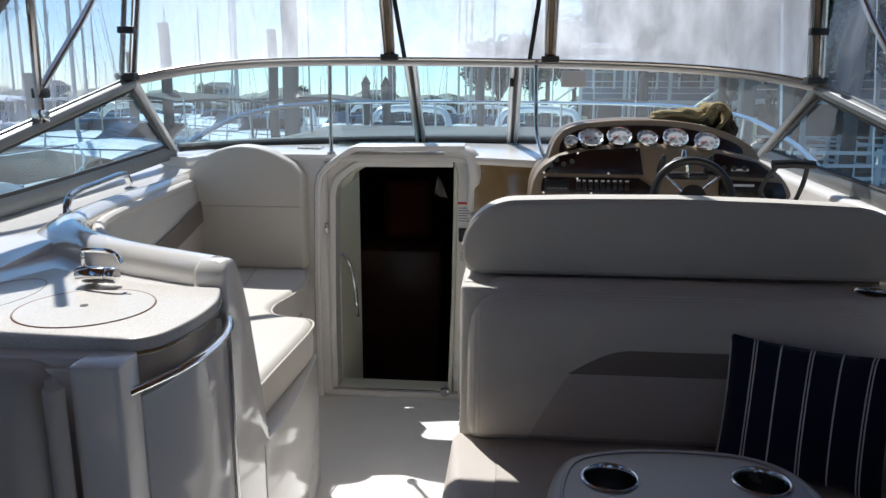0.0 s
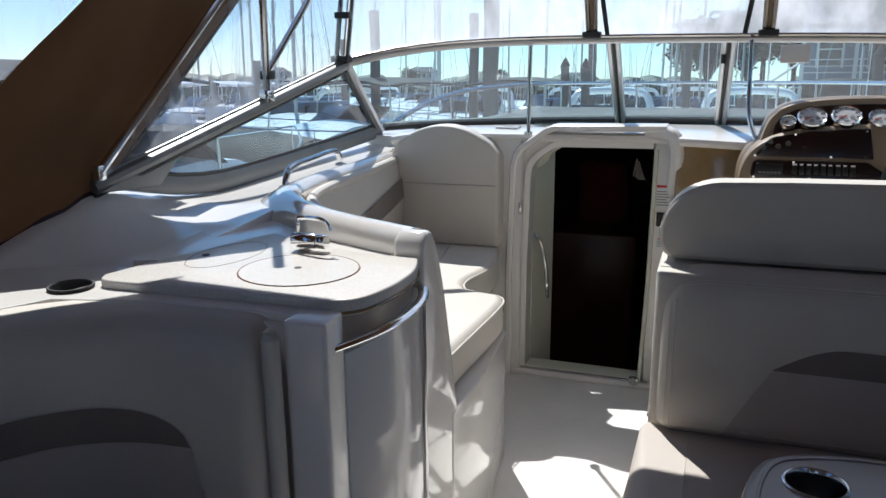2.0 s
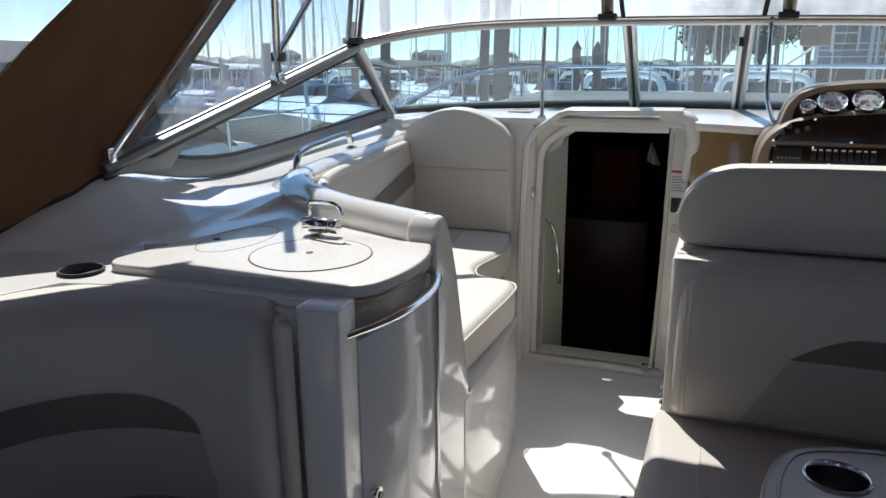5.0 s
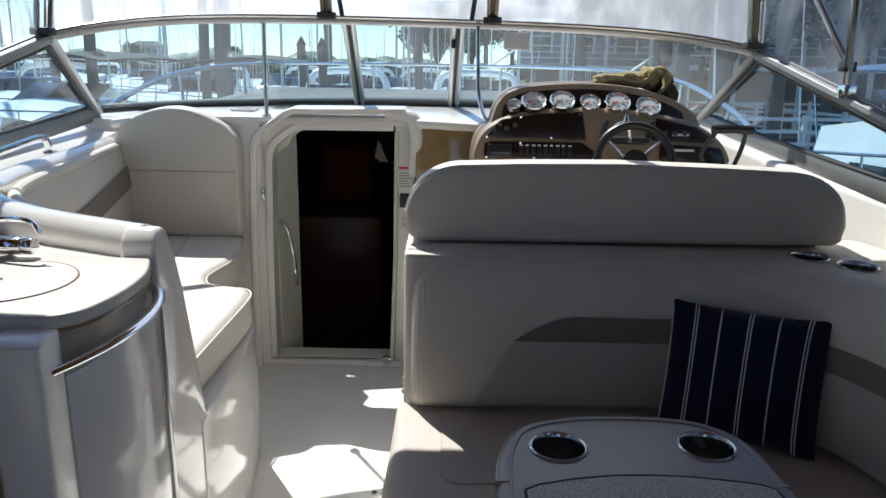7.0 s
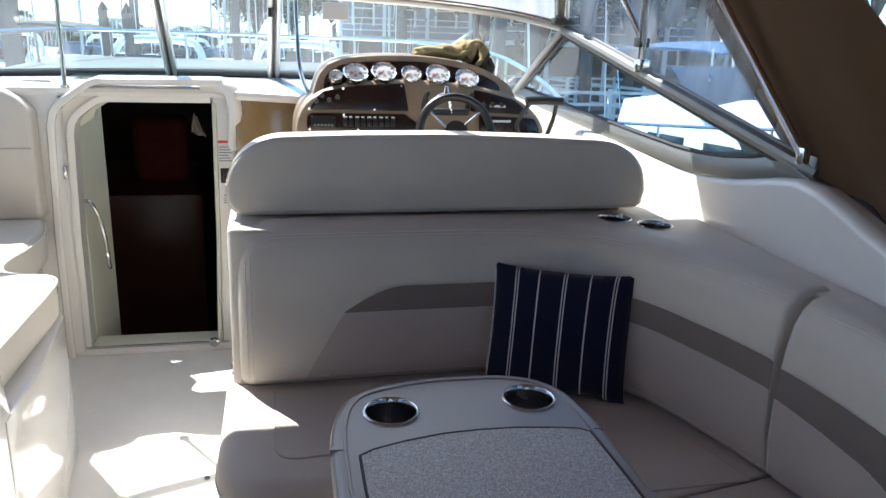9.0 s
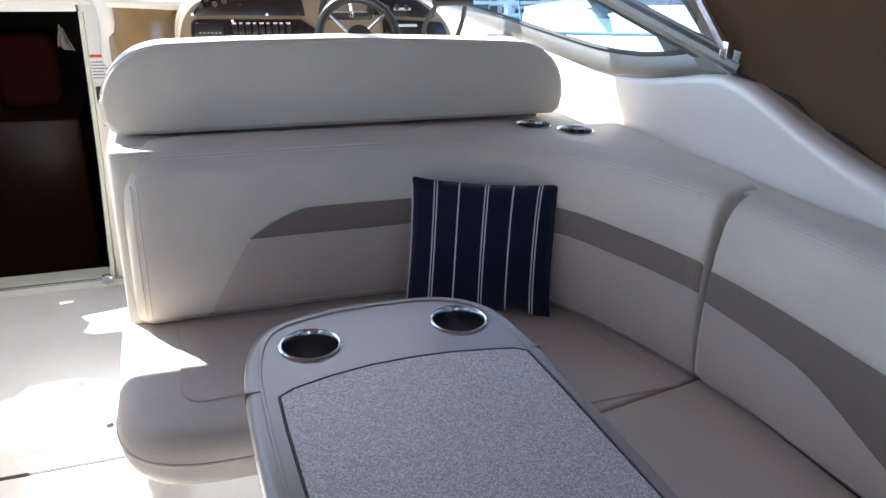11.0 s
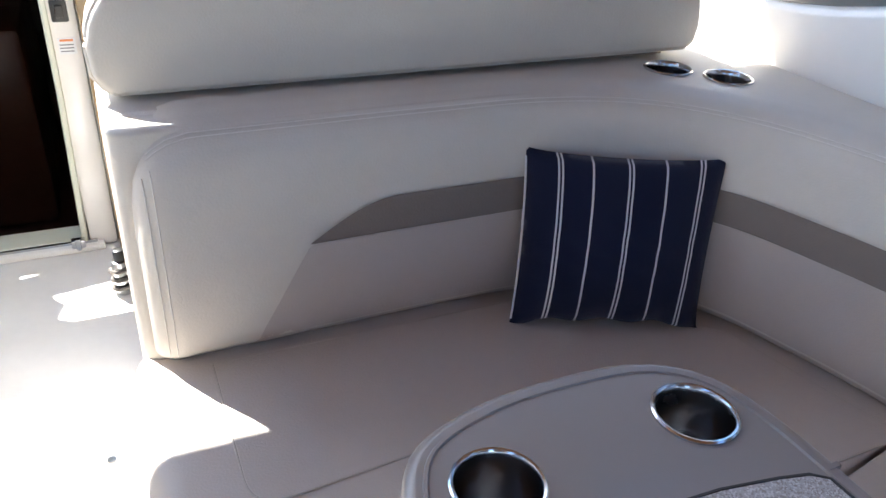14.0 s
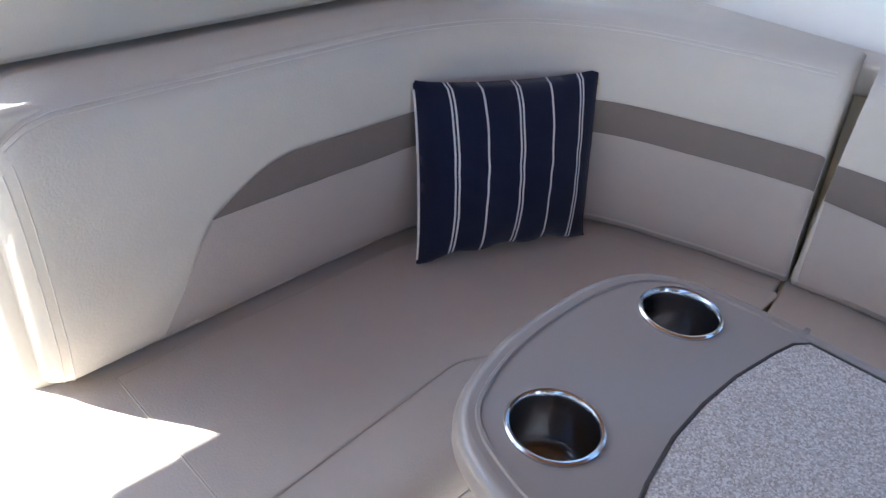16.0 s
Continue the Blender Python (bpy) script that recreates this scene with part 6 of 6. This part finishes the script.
def piling(x, y, r=0.16, h=3.0, cap=False):
    ob = bare("piling", "weathered grey wooden mooring piling", "piling", "pilings")
    pts = [(0.02 * math.sin(3 * k), 0, -1.0 + (h + 1.0) * k / 6) for k in range(7)]
    piece("post", tube(pts, r, 12), PILING, ob)
    if cap:
        piece("cap", cyl((0, 0, 0), r * 1.25, h, h + 0.28, r2=0.02, sides=14), COVERBLACK, ob, "dark cone cap")
    return put(ob, x, y)


# boats ahead and around
boat(-6.6, 7.6, 8, 10.5, 3.4, "white cruiser with dark canopy in the next berth", top=COVERBLACK, arch=True, gear=True)
boat(-12.5, 13.5, 100, 10.0, 3.2, "white cruiser under a black cover", cabin=False, cover=COVERBLACK)
boat(-8.6, 17.5, 160, 10.0, 3.3, "white cruiser with dark bimini", top=COVERBLACK)
boat(-4.6, 18.5, 178, 9.0, 3.0, "white open boat with dark bimini top", top=COVERBLACK, cabin=False)
boat(-2.6, 21.0, 185, 8.5, 2.8, "white cabin boat with radar arch", arch=True)
boat(-0.6, 25.0, 175, 8.0, 2.7, "small boat under a blue cover", cabin=False, cover=COVERBLUE)
boat(1.75, 15.0, 182, 9.5, 3.1, "white express cruiser with curved windscreen", arch=False, gear=True)
boat(-14.0, 24.0, 170, 11.0, 3.5, "tall white flybridge cruiser with hardtop", top=HULL, arch=True)
boat(-10.5, 30.0, 180, 10.5, 3.3, "white sailing boat with bare mast", mast=9.5)
boat(-6.5, 32.0, 172, 10.0, 3.2, "white sailing boat with furled boom", mast=10.5)
boat(-18.5, 33.0, 185, 11.0, 3.4, "white sailing boat with bare mast", mast=10.0)
boat(-3.2, 35.0, 180, 10.0, 3.2, "white cruiser with hardtop", top=HULL)
boat(5.4, 7.6, 192, 9.0, 3.0, "white cabin boat in the starboard berth", rails=True, flare=1.35, gear=True)
boat(8.4, 11.6, 192, 9.0, 3.0, "blue-hulled cruiser with blue canopy", hull=HULLBLUE, top=COVERBLUE)
boat(7.4, 2.6, 186, 8.5, 2.9, "white cruiser with blue cover", cover=COVERBLUE, flare=0.9)
boat(12.5, 8.0, 190, 11.0, 3.5, "tall dark blue cruiser", hull=HULLBLUE, arch=True, flare=1.4)
rnd = random.Random(21)
for k, (bx, by) in enumerate(((-16.5, 19.0), (-12.2, 21.5), (-11.0, 37.0), (-7.6, 24.5), (-14.5, 40.0), (-4.8, 39.0), (-1.6, 33.5), (1.2, 21.0), (3.6, 24.5), (5.2, 33.0), (-20.5, 27.0), (-24.0, 36.0), (-8.5, 44.0), (-18.0, 46.0), (-2.5, 45.0))):
    style = k % 5
    boat(bx, by, 180 + rnd.uniform(-14, 14), rnd.uniform(8, 11), rnd.uniform(2.7, 3.4), ("white cruiser with pale hardtop among the berths", "white sailing boat with slim mast among the berths", "white cabin boat with radar arch among the berths", "white boat with black bimini among the berths", "white sailing boat with blue sail cover")[style],
         top=(HULL, None, None, COVERBLACK, None)[style], mast=(0, 10, 0, 0, 11.5)[style], arch=style == 2)
# a forest of masts and hardtops further out
for k in range(26):
    bx, by = -30 + 33 * ((k * 0.618) % 1.0), 29 + 34 * ((k * 0.381 + 0.2) % 1.0)
    bx *= by / 40
    style = k % 4
    boat(bx, by, 180 + rnd.uniform(-20, 20), rnd.uniform(8, 12), rnd.uniform(2.7, 3.5), ("white sailing boat with bare mast far along the berths", "white cruiser with hardtop far along the berths", "white sailing boat with blue sail cover far along the berths", "white cruiser with radar arch far along the berths")[style],
         top=HULL if style == 1 else None, mast=(rnd.uniform(8, 13), 0, rnd.uniform(9, 12), 0)[style], arch=style == 3, rails=False)
for px, py, r, h, cap in ((-5.15, 18.6, 0.20, 5.2, False), (-6.1, 20.2, 0.13, 4.6, False), (-8.3, 18.6, 0.13, 4.6, False), (-3.4, 22.2, 0.13, 3.2, True), (-3.9, 26.5, 0.14, 4.4, False),
                          (-4.9, 27.0, 0.15, 3.4, True), (-13.0, 26.0, 0.15, 4.4, False), (-15.5, 24.0, 0.15, 3.6, False), (-0.9, 29.0, 0.15, 5.0, False),
                          (5.4, 17.5, 0.16, 4.3, False), (6.9, 19.5, 0.20, 4.8, False), (8.9, 20.5, 0.17, 4.6, False), (4.6, 26.0, 0.15, 3.6, True), (1.4, 27.0, 0.14, 2.9, False), (11.5, 18.5, 0.17, 4.4, False), (8.4, 14.5, 0.13, 3.0, False), (10.6, 9.4, 0.15, 3.3, False)):
    piling(px, py, r, h, cap)


def pier(x0, y0, x1, y1, width, label, rail=True, z=0.6):
    """A boarded pier on the water, with an open rail along one side."""
    a, b = Vector((x0, y0)), Vector((x1, y1))
    n = (b - a).length
    ob = bare("pier", label, "pier", "piers", "structure")
    boards = int(n / 0.3)
    bm = bmesh.new()
    for k in range(boards):
        bmesh.ops.create_cube(bm, size=1, matrix=Matrix.Translation((0, (k + 0.5) * n / boards, z - 0.02)) @ Matrix.Diagonal((width, n / boards - 0.02, 0.05, 1)))
    piece("boards", bm, DOCKWOOD, ob, smooth=False)
    piece("beam", box(-width / 2 + 0.05, width / 2 - 0.05, 0, n, z - 0.35, z - 0.05), PILING, ob)
    if rail:
        for zz in (0.45, 0.75, 1.05):
            piece("rail_bar", box(-width / 2, -width / 2 + 0.06, 0, n, z + zz - 0.04, z + zz + 0.04), WHITE, ob, "white rail bar")
        for k in range(int(n / 1.6) + 1):
            piece("rail_post", box(-width / 2 - 0.02, -width / 2 + 0.08, 1.6 * k - 0.05, 1.6 * k + 0.05, z, z + 1.15), WHITE, ob)
    ang = math.degrees(math.atan2(-(b - a).x, (b - a).y))
    return put(ob, x0, y0, 0.0, ang)


pier(-20, 27.5, 14, 27.5, 2.0, "grey boarded pier with white rails ahead of the boats")
pier(9.5, 27.0, 10.8, 13.0, 1.6, "grey boarded finger pier with white rails")
pier(4.2, 17.5, 13.5, 18.5, 1.6, "grey boarded pier with white rails near the bank")
pier(-3.4, 12.0, -3.4, 27.0, 1.2, "narrow boarded finger pier", rail=False)


def house(x, y, turn, w, d, storeys, wall, label):
    """A marina house on posts with porches, windows and a hipped roof; its front looks along -y."""
    ob = bare("house", label, "house", "marina houses")
    z0, sh = 2.6, 2.9
    H = z0 + storeys * sh
    piece("wall", box(-w / 2, w / 2, 0, d, z0, H, 0.02), wall, ob, smooth=False)
    roof_bm = bmesh.new()
    e = 0.5
    low = [roof_bm.verts.new(p) for p in ((-w / 2 - e, -1.9 - e, H), (w / 2 + e, -1.9 - e, H), (w / 2 + e, d + e, H), (-w / 2 - e, d + e, H))]
    hi = [roof_bm.verts.new(p) for p in ((-w / 4, d / 2 - 0.5, H + 2.3), (w / 4, d / 2 - 0.5, H + 2.3))]
    for f in ((low[0], low[1], hi[1], hi[0]), (low[1], low[2], hi[1]), (low[2], low[3], hi[0], hi[1]), (low[3], low[0], hi[0]), (low[3], low[2], low[1], low[0])):
        roof_bm.faces.new(f)
    piece("roof", roof_bm, ROOF, ob, smooth=False)
    # dark box added between the posts in place of the shade there
    piece("undercroft_shade", box(-w / 2 + 0.4, w / 2 - 0.4, 0.6, d - 0.5, 0.0, z0 - 0.02), PILING, ob, "dark box standing in for the shade under the house", smooth=False)
    cols = max(3, int(w / 2.2))
    for s in range(storeys):
        z = z0 + s * sh
        piece("porch_floor", box(-w / 2, w / 2, -1.9, 0, z - 0.18, z), WHITE, ob, smooth=False)
        for zz in (0.35, 0.65, 0.95):
            piece("porch_rail", box(-w / 2, w / 2, -1.9, -1.84, z + zz - 0.022, z + zz + 0.022), WHITE, ob, smooth=False)
        for k in range(cols):
            cx0 = -w / 2 + (k + 0.5) * w / cols
            win = piece("window", box(cx0 - 0.5, cx0 + 0.5, -0.05, 0.02, z + 0.7, z + 2.3), SHADEGLASS, ob, "dark sash window", smooth=False)
            piece("frame", box(cx0 - 0.62, cx0 - 0.5, -0.08, 0.02, z + 0.6, z + 2.42), WHITE, win, smooth=False)
            piece("frame", box(cx0 + 0.5, cx0 + 0.62, -0.08, 0.02, z + 0.6, z + 2.42), WHITE, win, smooth=False)
            piece("frame", box(cx0 - 0.5, cx0 + 0.5, -0.08, 0.02, z + 2.3, z + 2.42), WHITE, win, smooth=False)
            piece("frame", box(cx0 - 0.5, cx0 + 0.5, -0.08, 0.02, z + 1.47, z + 1.53), WHITE, win, smooth=False)
    for k in range(cols + 1):
        cx0 = -w / 2 + k * w / cols
        piece("post", box(cx0 - 0.09, cx0 + 0.09, -1.9, -1.72, 0.0, H), WHITE, ob, smooth=False)
    st = bmesh.new()
    for k in range(12):
        bmesh.ops.create_cube(st, size=1, matrix=Matrix.Translation((-w / 2 - 0.2 - 0.27 * k, -1.2, z0 - 0.1 - 0.2 * k)) @ Matrix.Diagonal((0.3, 1.1, 0.06, 1)))
    piece("stair_treads", st, WHITE, ob, smooth=False)
    piece("stair_string", tube([(-w / 2, -1.75, z0 + 0.9), (-w / 2 - 3.3, -1.75, z0 - 1.5)], 0.06, 4), WHITE, ob)
    piece("stair_string", tube([(-w / 2, -1.75, z0 - 0.1), (-w / 2 - 3.3, -1.75, z0 - 2.5)], 0.12, 4), WHITE, ob)
    return put(ob, x, y, 0.4, turn)


house(8.6, 42.0, -8, 9.0, 8.0, 2, SIDING, "blue-grey marina house with white porches on posts")
house(13.8, 30.0, -24, 9.0, 8.0, 3, SIDING, "tall blue-grey marina house with white porches on posts")
house(30.0, 24.0, -50, 11.0, 8.0, 2, SIDINGW, "pale marina house with white porches on posts")
house(-118.0, 300.0, 12, 14.0, 9.0, 2, SIDINGW, "pale waterfront house with grey roof")
house(-180.0, 285.0, 24, 12.0, 9.0, 2, SIDING, "blue-grey waterfront house with grey roof")
house(-52.0, 290.0, 4, 16.0, 9.0, 1, SIDINGW, "long pale boat shed with grey roof")


def tree(x, y, h, spread, seed, palm=False):
    rnd = random.Random(seed)
    ob = bare("palm" if palm else "tree", "cabbage palm with a ragged green crown" if palm else "broad dark green tree behind the pier", "tree", "trees on the bank")
    lean_x, lean_y = rnd.uniform(-0.4, 0.4), rnd.uniform(-0.4, 0.4)
    trunk = smooth_path([(0, 0, 0), (lean_x * 0.3, lean_y * 0.3, h * 0.4), (lean_x, lean_y, h * (0.95 if palm else 0.62))], 5)
    piece("trunk", tube(trunk, [0.20 - 0.09 * k / (len(trunk) - 1) for k in range(len(trunk))], 9), BARK, ob)
    bm = bmesh.new()
    topv = trunk[-1]
    if palm:
        for k in range(30):
            a, el = rnd.uniform(0, 6.28), rnd.uniform(-0.9, 1.2)
            ln = rnd.uniform(1.2, 1.8)
            d = Vector((math.cos(a) * math.cos(el), math.sin(a) * math.cos(el), math.sin(el)))
            prev = topv
            for s in range(1, 6):
                p = topv + d * ln * s / 5 + Vector((0, 0, -0.7 * (s / 5) ** 2))
                for q in range(3):
                    side = d.cross(Vector((0, 0, 1))).normalized() * rnd.uniform(0.3, 0.6) * (1 - s / 7)
                    tip = p + d * 0.2 + Vector((0, 0, -rnd.uniform(0.0, 0.25)))
                    for sg in (-1, 1):
                        vs = [bm.verts.new(prev), bm.verts.new(p), bm.verts.new(tip + side * sg + Vector((0, 0, 0.05 * q)))]
                        bm.faces.new(vs)
                prev = p
    else:
        for k in range(7):
            a = rnd.uniform(0, 6.28)
            tip = topv + Vector((math.cos(a) * spread * rnd.uniform(0.4, 0.8), math.sin(a) * spread * rnd.uniform(0.4, 0.8), h * rnd.uniform(0.05, 0.32)))
            piece("limb", tube([trunk[len(trunk) // 2], (trunk[-1] + tip) / 2, tip], [0.10, 0.07, 0.03], 6), BARK, ob)
            for c in range(46):
                cc = tip + Vector((rnd.gauss(0, spread * 0.26), rnd.gauss(0, spread * 0.26), rnd.gauss(0, h * 0.085)))
                for q in range(22):
                    o = cc + Vector((rnd.gauss(0, 0.26), rnd.gauss(0, 0.26), rnd.gauss(0, 0.2)))
                    u = Vector((rnd.gauss(0, 1), rnd.gauss(0, 1), rnd.gauss(0, 1))).normalized() * 0.15
                    w = u.cross(Vector((rnd.gauss(0, 1), rnd.gauss(0, 1), rnd.gauss(0, 1)))).normalized() * 0.08
                    bm.faces.new([bm.verts.new(o - u), bm.verts.new(o + w), bm.verts.new(o + u), bm.verts.new(o - w)])
    piece("crown", bm, LEAF, ob, smooth=False)
    return put(ob, x, y, 0.4)


for i, (x, y, h, s, palm) in enumerate(((-0.6, 56, 6.5, 2.8, False), (2.0, 58, 7.0, 3.0, False), (4.8, 55, 8.0, 3.2, False), (-2.2, 58, 6.5, 0, True), (0.4, 54, 6.5, 0, True), (2.8, 53, 7.5, 0, True), (5.4, 50, 8.0, 3.2, False),
                                        (14.5, 27, 7.5, 2.6, False), (17.0, 33, 8.5, 3.2, False), (25, 17, 8.5, 3.2, False), (24, 27, 9.5, 3.4, False), (6.9, 24.5, 8.5, 2.6, False), (9.3, 25.5, 6.0, 2.2, False), (12.2, 24.5, 6.5, 2.4, False), (8.0, 29.0, 8.5, 2.6, False), (5.0, 30, 7.5, 2.4, False), (10.2, 34, 9.0, 3.0, False), (-70, 250, 8.0, 3.2, False), (-105, 255, 8.0, 3.4, False), (6.4, 37, 7.5, 0, True))):
    tree(x, y, h, s, 11 + i, palm)


def far_woods():
    """A low belt of woods and roofs all round the harbour."""
    bm = bmesh.new()
    rnd = random.Random(5)
    for k in range(220):
        a = radians(rnd.uniform(-100, 100))
        r = rnd.uniform(165, 210)
        c = Vector((r * math.sin(a), r * math.cos(a), 0))
        s = rnd.uniform(1.8, 3.6)
        m = Matrix.Translation(c + Vector((0, 0, s * 0.8))) @ Matrix.Diagonal((s * 1.7, s * 1.7, s, 1))
        bmesh.ops.create_icosphere(bm, subdivisions=2, radius=1, matrix=m)
    for v in bm.verts:
        v.co += v.co.normalized() * 0.5 * noise.noise(v.co * 0.8) + Vector((0, 0, 0.5 * noise.noise(v.co * 1.7)))
    ob = tagged(piece("far_woods", bm, LEAF, None, smooth=False), "low distant belt of dark woods round the harbour", "woods", kind="stuff")
    ob.matrix_world = EXT


far_woods()
